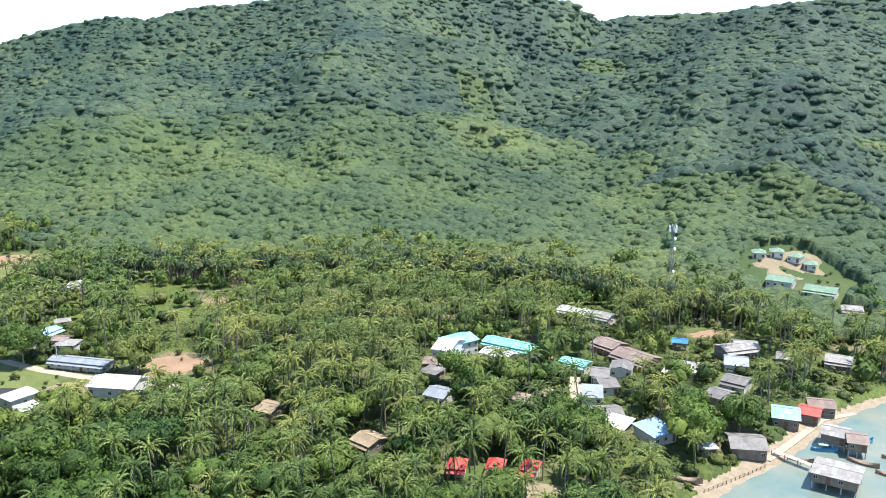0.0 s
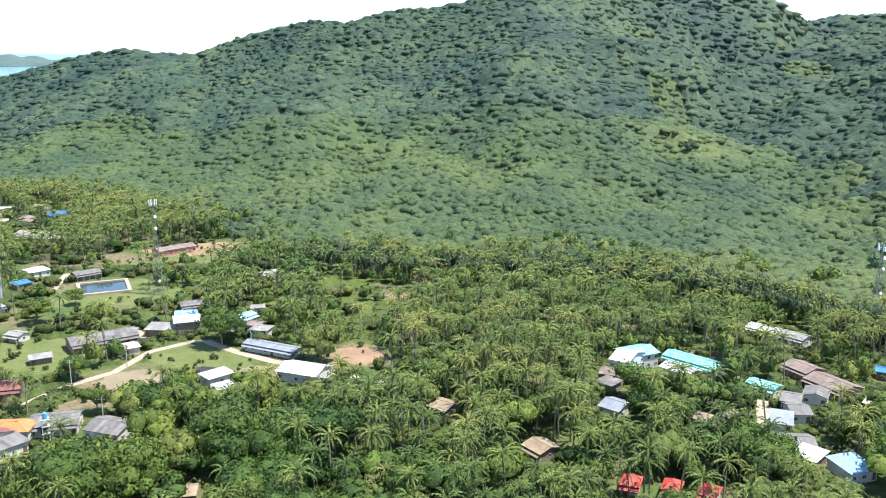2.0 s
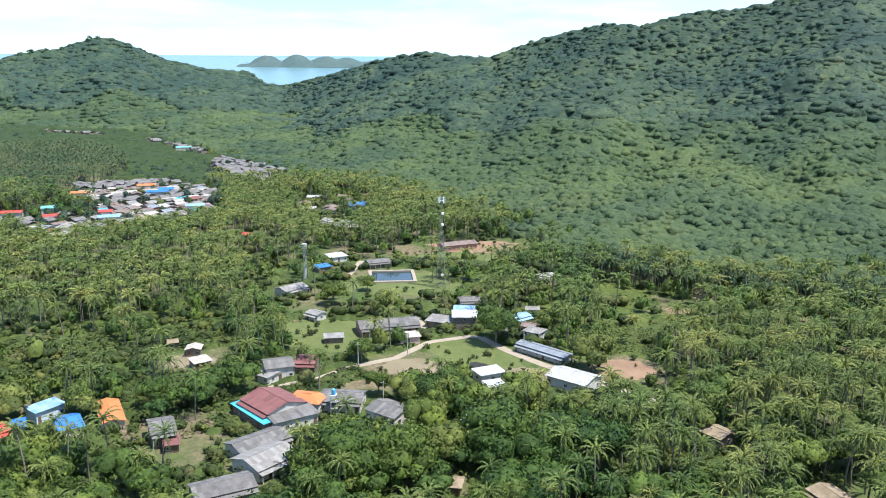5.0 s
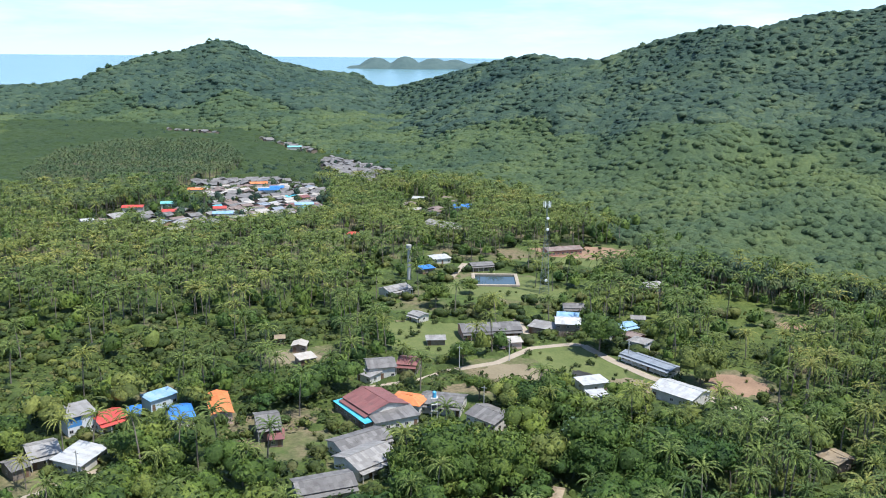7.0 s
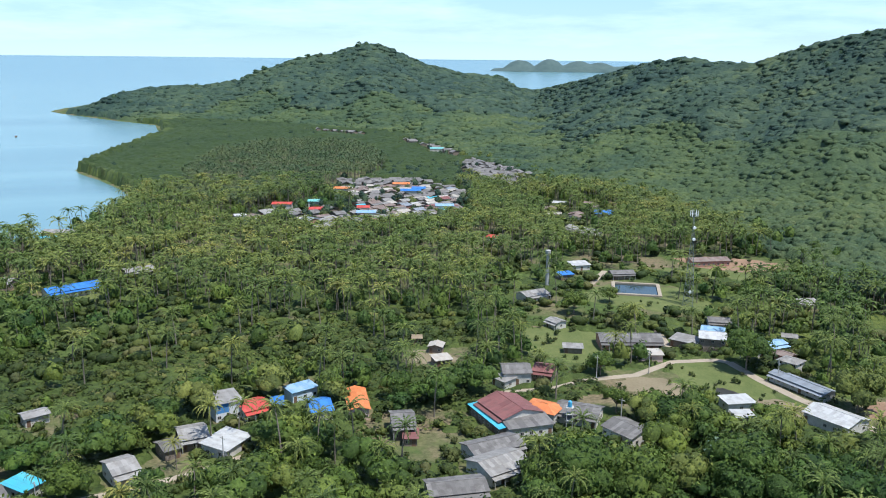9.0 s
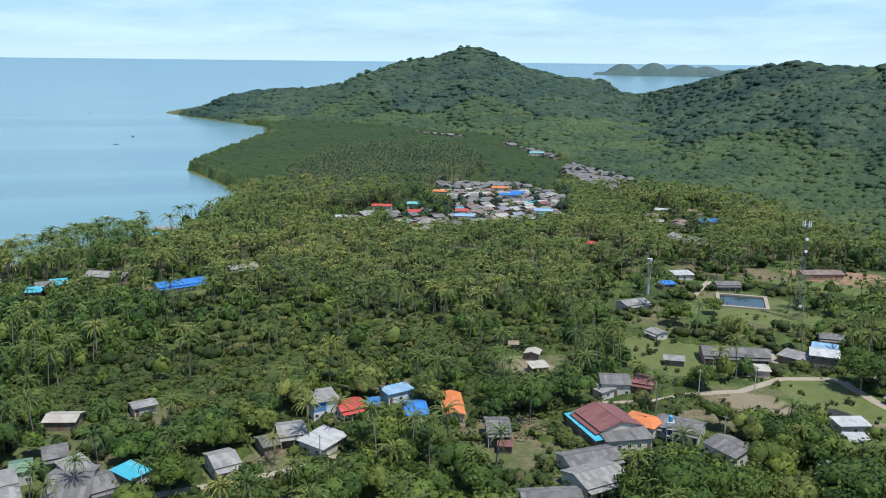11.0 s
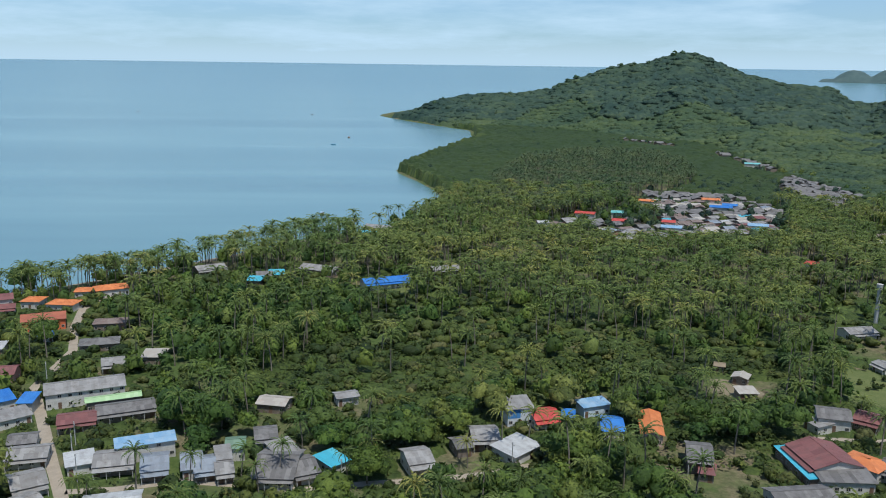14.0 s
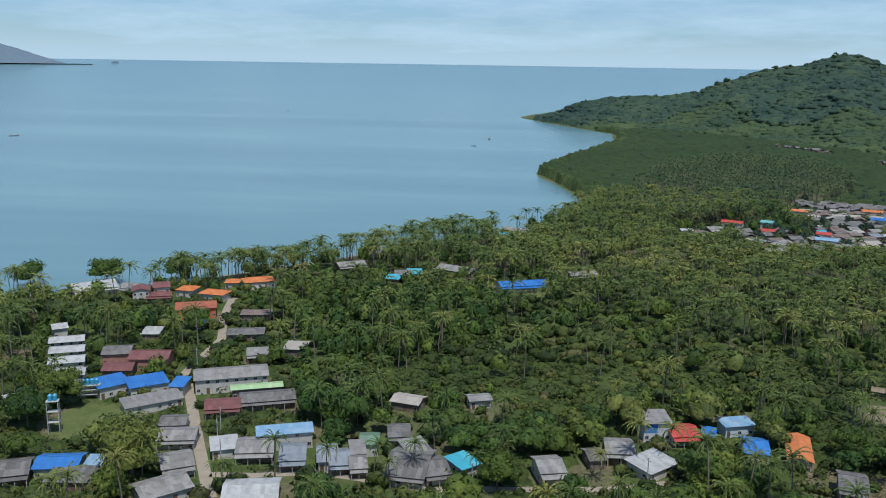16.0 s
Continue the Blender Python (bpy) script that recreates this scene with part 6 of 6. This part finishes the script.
def canopy(seed, leaves, wide, tall, size):
    """A low dome of leaf clumps for closed woods, most of them facing the sky."""
    r = np.random.default_rng(seed)
    d = r.normal(size=(leaves, 3))
    d[:, 2] = np.abs(d[:, 2]) * 0.9 + 0.1
    d /= np.linalg.norm(d, axis=1, keepdims=True)
    p = np.array([0, 0, tall * 0.55]) + d * np.array([wide * 0.5, wide * 0.5, tall * 0.45])
    nrm = d * 0.7 + np.array([0, 0, 0.8]) + r.normal(size=d.shape) * 0.16
    nrm /= np.linalg.norm(nrm, axis=1, keepdims=True)
    u = np.cross(nrm, r.normal(size=d.shape))
    u /= np.linalg.norm(u, axis=1, keepdims=True)
    w = np.cross(nrm, u)
    s = size * r.uniform(0.7, 1.25, (leaves, 1))
    q = np.stack([p - u * s, p + w * s * 0.75 - nrm * s * 0.25, p + u * s, p - w * s * 0.75 - nrm * s * 0.25], 1)
    k = np.arange(leaves)[:, None] * 4
    return q.reshape(-1, 3), np.concatenate([k + [0, 2, 1], k + [0, 3, 2]])


fx, fy = jittered(-430, 250, -40, 400, 4.6)
faz, fd = polar(fx, fy)
m = (faz > -42) & (faz < 101) & (fd > 150) & (fd < 330) & (inland(fx, fy) > 7) & (fractal(fx, fy, 26, 77) > 0.33)
fx, fy = fx[m], fy[m]
m = is_free(fx, fy, 0.7)
fx, fy = fx[m], fy[m]
planted("undergrowth", [canopy(170 + s, 13, 3.8 * w, 2.6 * w, 0.55) for s, w in ((0, 1.0), (1, 0.75), (2, 1.25))], fx, fy, height(fx, fy), 0.55 + 0.9 * fractal(fx, fy, 18, 78), M_SCRUB,
        "low green undergrowth between houses and trees", "bushes", 0.2)
scrub = np.nonzero(kind == 2)[0]
near, far = scrub[pd[scrub] < 300], scrub[pd[scrub] >= 300]
planted("scrub", SCRUB_NEAR, px[near], py[near], pz[near], rng.uniform(0.6, 1.25, len(near)), M_SCRUB, "low green scrub between the houses", "bushes", 0.3)
planted("bushland", SCRUB_FAR, px[far], py[far], pz[far], rng.uniform(0.85, 1.5, len(far)), M_SCRUB, "dense low bushland", "bushes", 0.3)

# woods on the hills: one closed canopy of rounded crowns, rough with leaf clumps where it is near
def crowns(x, y, size, seed):
    """Height of the highest crown over each place, from 0 to 1, and that crown's own number."""
    gx, gy = np.floor(x / size).astype(np.int64), np.floor(y / size).astype(np.int64)
    best, own = np.zeros(x.shape), np.zeros(x.shape)

    def cell(a, c, k):
        h = (a * 374761393 + c * 668265263 + (seed + k) * 974711) & 0xFFFFFFFF
        h = ((h ^ (h >> 13)) * 1274126177) & 0xFFFFFFFF
        return ((h ^ (h >> 16)) & 0xFFFF) / 65535.0

    for i in (-1, 0, 1):
        for j in (-1, 0, 1):
            a, c = gx + i, gy + j
            dx, dy = x / size - a - cell(a, c, 1), y / size - c - cell(a, c, 2)
            big = 0.55 + 0.35 * cell(a, c, 3)
            lift = (0.5 + 0.5 * cell(a, c, 4)) * np.clip(1 - (dx * dx + dy * dy) / (big * big), 0, 1) ** 0.8
            own = np.where(lift > best, cell(a, c, 5), own)
            best = np.maximum(best, lift)
    return best, own


def crown_sheet(name, az0, az1, d0, d1, az_step, ratio, mat, label, category, inside_of, top_of, margin=2.0, tall=7.0):
    """Closed foliage over the land: one uneven skin of crowns that dips to the ground at its edges."""
    az, d = np.meshgrid(np.arange(az0, az1 + az_step, az_step), d0 * ratio ** np.arange(int(math.log(d1 / d0) / math.log(ratio)) + 2))
    jog = rng.uniform(-0.4, 0.4, (2,) + az.shape)
    az, d = az + jog[0] * az_step, d * (1 + jog[1] * (ratio - 1))
    x, y = -np.sin(np.radians(az)) * d, np.cos(np.radians(az)) * d
    inside = inside_of(x, y, az, d) & (inland(x, y) > 4)
    flat = inside.ravel()
    clear = np.ones(flat.shape, bool)
    fx, fy = x.ravel()[flat], y.ravel()[flat]
    clear[flat] = is_free(fx, fy, margin) & ~(hides_house(fx, fy, tall) if tall > 4 else False)
    inside &= clear.reshape(inside.shape)
    top, own = top_of(x, y, az, d)
    z = height(x, y) + np.where(inside, top, -1.2)
    n, m = z.shape
    i, j = np.meshgrid(np.arange(n - 1), np.arange(m - 1), indexing="ij")
    f = np.stack([i * m + j, i * m + j + 1, (i + 1) * m + j + 1, (i + 1) * m + j], -1).reshape(-1, 4)
    f = f[inside.ravel()[f].any(1)]
    keep, back = np.unique(f, return_inverse=True)
    v = np.stack([x, y, z], -1).reshape(-1, 3)[keep]
    ob = new(name, mesh_of(name, v, back.reshape(-1, 4), mat, np.clip(own, 0, 1).ravel()[f[:, 0]], True))
    return tagged(ob, label, category, kind="stuff")


def on_hill(x, y, az, d):
    return (d > np.interp(az, FOOT_AZ, FOOT_D) + 6) & (d < np.interp(az, RIDGE_AZ, RIDGE_D) + 70)


def forested(x, y):
    """From 0, planted rows of one age, to 1, old mixed forest; the line between them is sharp."""
    az, d = polar(x, y)
    up = (d - np.interp(az, FOOT_AZ, FOOT_D)) / (np.interp(az, RIDGE_AZ, RIDGE_D) - np.interp(az, FOOT_AZ, FOOT_D))
    lean = np.interp(az, (-41, -25, -15, 13, 22, 64), (0.45, 0.4, 0.0, 0.0, 0.16, 0.22))
    return np.clip(((fractal(x, y * 1.2, 150, 43, 3) - 0.5) * 1.5 + (up - 0.5) * 1.9 + lean) * 9 + 0.5, 0, 1)


def hill_top(x, y, az, d):
    """The skin of the canopy: rounded crowns, larger in the old forest, and their tints."""
    wild = forested(x, y)
    small, own1 = crowns(x, y, 4.6, 5)
    mid, own2 = crowns(x, y, 6.6, 9)
    big, own3 = crowns(x, y, 9.5, 10)
    tiny, own4 = crowns(x, y, 2.1, 13)
    far = d > 900
    plant = np.where(far, 2.9 * mid, 2.5 * small)
    old = np.where(far, 4.2 * big + 1.6 * mid, 3.4 * mid + 2.2 * big * own3)
    top = 2.6 + (1 - wild) * plant + wild * (2.4 + old) + np.where(d < 700, 0.55, 0.9) * tiny + 1.8 * (fractal(x, y, 22, 71, 3) - 0.5)
    own = np.where(wild > 0.5, np.where(far, own3, own2), np.where(far, own2, own1))
    species = fractal(x, y, 60, 47, 3)
    up = (d - np.interp(az, FOOT_AZ, FOOT_D)) / (np.interp(az, RIDGE_AZ, RIDGE_D) - np.interp(az, FOOT_AZ, FOOT_D))
    pale = np.clip((fractal(x, y * 1.4, 150, 48, 3) - 0.42) * 4, 0, 1) * np.clip(1.4 - 2.4 * up, 0, 1)
    tint = np.where(wild > 0.5, 0.08 + 0.5 * own ** 1.4 + 0.6 * (species - 0.4), 0.22 + 0.26 * pale + 0.3 * own + 0.5 * (species - 0.5))
    return top, np.clip(tint + 0.14 * (own4 - 0.5), 0, 1)


def planted_hill(x, y, az, d):
    return on_hill(x, y, az, d) & (forested(x, y) <= 0.55)


def wild_hill(x, y, az, d):
    return on_hill(x, y, az, d) & (forested(x, y) > 0.45)


for d0, d1, az_step, ratio in ((300, 1000, 0.2, 1.0042), (985, 1900, 0.22, 1.005)):
    crown_sheet("hill_plantation", -41, 64, d0, d1, az_step, ratio, M_PLANT_HAZED, "even light green canopy of a planted hillside", "forest", lambda x, y, az, d: planted_hill(x, y, az, d) & (d < d1), hill_top, 2.0, 5.0)
    crown_sheet("hill_forest", -41, 64, d0, d1, az_step, ratio, M_HILL_HAZED, "closed canopy of old mixed forest on the hills", "forest", lambda x, y, az, d: wild_hill(x, y, az, d) & (d < d1), hill_top, 2.0, 5.0)


for d0, d1, step, wide, tall, sides, leaves, size, name in ((300, 640, 5.6, 7.4, 5.4, 7, 16, 0.6, "plantation_trees"), (640, 1080, 7.0, 9.6, 6.0, 6, 5, 0.95, "forest_trees"), (1080, 1900, 10.5, 14.5, 8.6, 6, 6, 1.3, "far_forest_trees")):
    x, y = jittered(-1750, 900, 150, 1900, step)
    az, d = polar(x, y)
    m = on_hill(x, y, az, d - 4) & (d > d0) & (d <= d1) & (az > -41) & (az < 63) & (inland(x, y) > 8) & (d < np.interp(az, RIDGE_AZ, RIDGE_D) + 15)
    x, y, az, d = x[m], y[m], az[m], d[m]
    m = is_free(x, y, 3.0) & ~hides_house(x, y, 9.0)
    x, y, az, d = x[m], y[m], az[m], d[m]
    top, tint = hill_top(x, y, az, d)
    wild = forested(x, y)
    age = rng.uniform(0, 1, len(x))
    grow = np.where(wild > 0.5, 0.7 + 0.6 * age ** 1.6, 0.75 + 0.4 * age)
    tint = np.clip(tint + rng.uniform(-0.14, 0.14, len(x)), 0, 1)
    shapes = [dome(110 + s, wide * w, tall * h, sides, leaves, size) for s, w, h in ((0, 1.0, 1.0), (1, 1.2, 0.95), (2, 0.85, 1.15), (3, 1.1, 0.9), (4, 0.95, 1.05))]
    z = height(x, y) + top - np.where(wild > 0.5, 0.36, 0.3) * tall
    for own, mat, word in ((wild <= 0.5, M_PLANT_HAZED, "even crowns of planted trees on the hillside"), (wild > 0.5, M_HILL_HAZED, "uneven crowns of old mixed forest on the hills")):
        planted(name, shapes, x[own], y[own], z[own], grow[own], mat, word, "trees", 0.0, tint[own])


# low bushes between the houses, the open field and the scrubland
def in_field(az, d):
    return (az > 8) & (az < 18) & (d > 290) & (d < 405)


def bush_place(x, y, az, d):
    return (d > 160) & (d < np.minimum(440, np.interp(az, FOOT_AZ, FOOT_D) - 4)) & ((fractal(x, y, 26, 77) > 0.40) | in_field(az, d))


def bush_top(x, y, az, d):
    big, own = crowns(x, y, 4.4, 15)
    tiny, own3 = crowns(x, y, 1.6, 17)
    top = 0.15 + 1.5 * big * fractal(x, y, 18, 78) * 1.6 + 0.3 * tiny
    top = np.where(in_field(az, d), 0.2 + 0.5 * big * tiny, top)
    tint = 0.6 * own + 0.4 * own3
    return top, np.where(in_field(az, d), 0.8 + 0.2 * own3, 0.25 + 0.6 * tint)


crown_sheet("bushes", -42, 101, 160, 445, 0.3, 1.0062, M_BUSH, "low green bushes and grass between the houses", "bushes", bush_place, bush_top, 0.6, 0)

# mangrove flats round the far bay, with the palms that stand before them
BAY_PALMS = [(-470, 300), (-562, 394), (-640, 450), (-745, 570), (-775, 640), (-767, 689), (-719, 735), (-640, 690), (-560, 625), (-525, 570), (-500, 500), (-440, 380)]


def mangrove_place(x, y, az, d):
    wob = 14 * (fractal(x, y, 40, 53) - 0.5)
    return (az > 34) & (az < 62) & (d > 600) & (d < np.interp(az, FOOT_AZ, FOOT_D) + 16) & ~within(x + wob, y + wob, BAY_PALMS)


def mangrove_top(x, y, az, d):
    big, own = crowns(x, y, 6.5, 23)
    edge = np.clip(1 - (inland(x, y) - 6) / 18, 0, 1)
    return 2.2 + (3.2 + 3.0 * edge) * big + 1.5 * fractal(x, y, 30, 25) + 1.5 * edge, 0.35 * own + 0.55 * edge * own + 0.1


crown_sheet("mangrove", 34, 62, 600, 1620, 0.17, 1.0042, M_MANGROVE, "dense dark green mangrove along the bay", "mangrove", mangrove_place, mangrove_top)

# single tall trees that stand out of the canopy
x, y = jittered(-1500, 800, 250, 1700, 26.0)
az, d = polar(x, y)
foot, ridge = np.interp(az, FOOT_AZ, FOOT_D), np.interp(az, RIDGE_AZ, RIDGE_D)
up = (d - foot) / (ridge - foot)
m = (up > 0.05) & (up < 1.02) & (az > -41) & (az < 60) & (rng.uniform(0, 1, len(x)) < np.where(up > 0.9, 0.6, np.where(forested(x, y) > 0.5, 0.12, 0.015)))
x, y = x[m], y[m]
m = is_free(x, y, 4.0)
x, y = x[m], y[m]
planted("tall_forest_trees", TREES_FAR, x, y, height(x, y) + 2.0, rng.uniform(0.7, 1.3, len(x)), M_DARK, "tall dark trees standing out of the forest", "trees", 0.2)

# broad dark trees where the hill begins
x, y = jittered(-620, 330, 250, 800, 9.0)
az, d = polar(x, y)
foot = np.interp(az, FOOT_AZ, FOOT_D)
m = (d > foot - 12) & (d < foot + 55) & (az > -38) & (az < 38) & (fractal(x, y, 60, 93) + rng.uniform(-0.2, 0.2, len(x)) > 0.55)
x, y = x[m], y[m]
m = is_free(x, y, 4.0) & ~hides_house(x, y, 10.0)
x, y = x[m], y[m]
planted("foothill_trees", TREES_FAR, x, y, height(x, y), rng.uniform(0.75, 1.15, len(x)), M_BROAD, "broad dark green trees at the foot of the hill", "trees", 0.2)

# slim pale trunks along the foot of the plantation
x, y = jittered(-120, 320, 290, 520, 3.6)
az, d = polar(x, y)
foot = np.interp(az, FOOT_AZ, FOOT_D)
m = (d > foot - 16) & (d < foot + 9) & (az > -38) & (az < 13)
x, y = x[m], y[m]
m = is_free(x, y, 1.5) & ~hides_house(x, y, 8.0)
x, y = x[m], y[m]
SLIM = [(tube([(0, 0, 0), (0.15, 0.1, 4.5), (0, 0, 9.0)], (0.16, 0.13, 0.08), 5), far_shape(150 + s, 24, 5.0, 4.6, 0.6, 1)) for s in range(2)]
state = rng.bit_generator.state
planted("plantation_trunks", [s[0] for s in SLIM], x, y, height(x, y), np.full(len(x), 1.0), M_BARK, "slim pale trunks at the plantation edge", "trees", 0.1)
rng.bit_generator.state = state
planted("plantation_crowns", [(s[1][0] + np.array([0, 0, 6.5]), s[1][1]) for s in SLIM], x, y, height(x, y), np.full(len(x), 1.0), M_PLANT_HAZED, "light crowns at the plantation edge", "trees", 0.1)

# palms round the far bay, and trees along its village
x, y = jittered(-1250, -330, 300, 1150, 6.4)
az, d = polar(x, y)
m = (inland(x, y) > 4) & (az > 30) & (az < 62) & (d > 520) & (d < np.interp(az, FOOT_AZ, FOOT_D) + 10)
x, y, az, d = x[m], y[m], az[m], d[m]
palmy = within(x, y, BAY_PALMS)
free = is_free(x, y, 1.0) & ~(hides_house(x, y, 9.0) & (rng.uniform(0, 1, len(x)) > 0.2))
p = palmy & free & (d > 590) & (rng.uniform(0, 1, len(x)) < 0.8)
state = rng.bit_generator.state
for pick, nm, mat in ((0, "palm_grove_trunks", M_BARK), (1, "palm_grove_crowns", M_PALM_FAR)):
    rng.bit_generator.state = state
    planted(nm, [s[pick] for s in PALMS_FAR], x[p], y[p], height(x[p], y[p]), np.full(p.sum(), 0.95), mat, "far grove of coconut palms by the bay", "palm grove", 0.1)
rim = np.hypot(x + 450, y - 560) < 190
p = is_free(x, y, 0.2) & (~palmy & rim & (az > 33) & (d < 860) & (rng.uniform(0, 1, len(x)) < 0.5) | (rng.uniform(0, 1, len(x)) < 0.06))
planted("bay_trees", TREES_FAR, x[p], y[p], height(x[p], y[p]), rng.uniform(0.45, 0.9, p.sum()), M_HILL_HAZED, "haze-tinted grey-green trees round the fishing village", "trees", 0.3)

# tall single trees along the skyline
x, y = [], []
for az in (5.9, 5.2, 10.1, 9.6, -12.9, -21.9, -23.3, 16.4, 47.6, 47.0, 46.2, 45.3, 49.8, 50.3, 43.3, 40.1, 43.8, 2.5, -2.0, 13.0, 21.5, 27.6):
    d = float(np.interp(az, RIDGE_AZ, RIDGE_D)) - 6
    x.append(-math.sin(radians(az)) * d)
    y.append(math.cos(radians(az)) * d)
TALL = [tree_shape(210 + s, 7, 40, h, 6.8, 0.75, 0.9) for s, h in ((0, 15.0), (1, 17.0), (2, 13.0))]
single_at("forest_tree", TALL, [(a, b, (0.85 if a < -800 else 0.55) + 0.07 * (k * 7 % 5)) for k, (a, b) in enumerate(zip(x, y))], M_DARK, M_TRUNK, "tall dark forest tree standing on the ridge", "tree", "tall trees along the ridge")

# shrubs dotted over the open grass
r = np.random.default_rng(41)
spots = []
for cx, cy, rad in CLEARINGS:
    if rad < 7:
        continue
    for k in range(int(rad * 0.7)):
        a, q = r.uniform(0, 6.283), rad * math.sqrt(r.uniform(0.15, 1.0))
        spots.append((cx + q * math.cos(a), cy + q * math.sin(a), r.uniform(0.35, 0.8)))
sx, sy = np.array([q[0] for q in spots]), np.array([q[1] for q in spots])
ok = is_free(sx, sy, 1.6, False) & (inland(sx, sy) > 6) & (np.hypot(sx, sy) < 620)
shrubs = [far_shape(230 + s, 48, h, w, 0.36, 1) for s, h, w in ((0, 3.4, 4.4), (1, 2.6, 3.6), (2, 4.2, 4.8))]
meshes = [mesh_of("shrub", *q, M_SCRUB, smooth=True) for q in shrubs]
for k in np.nonzero(ok)[0][:150]:
    ob = new("shrub", meshes[k % 3])
    ob.matrix_basis = pose(sx[k], sy[k], ground_at(sx[k], sy[k]) - 0.25, 0, 0, float(k * 53 % 360))
    g = spots[k][2]
    ob.scale = (g, g, g)
    tagged(ob, "leafy green shrub growing on open grass", "shrub", "shrubs on the grass")
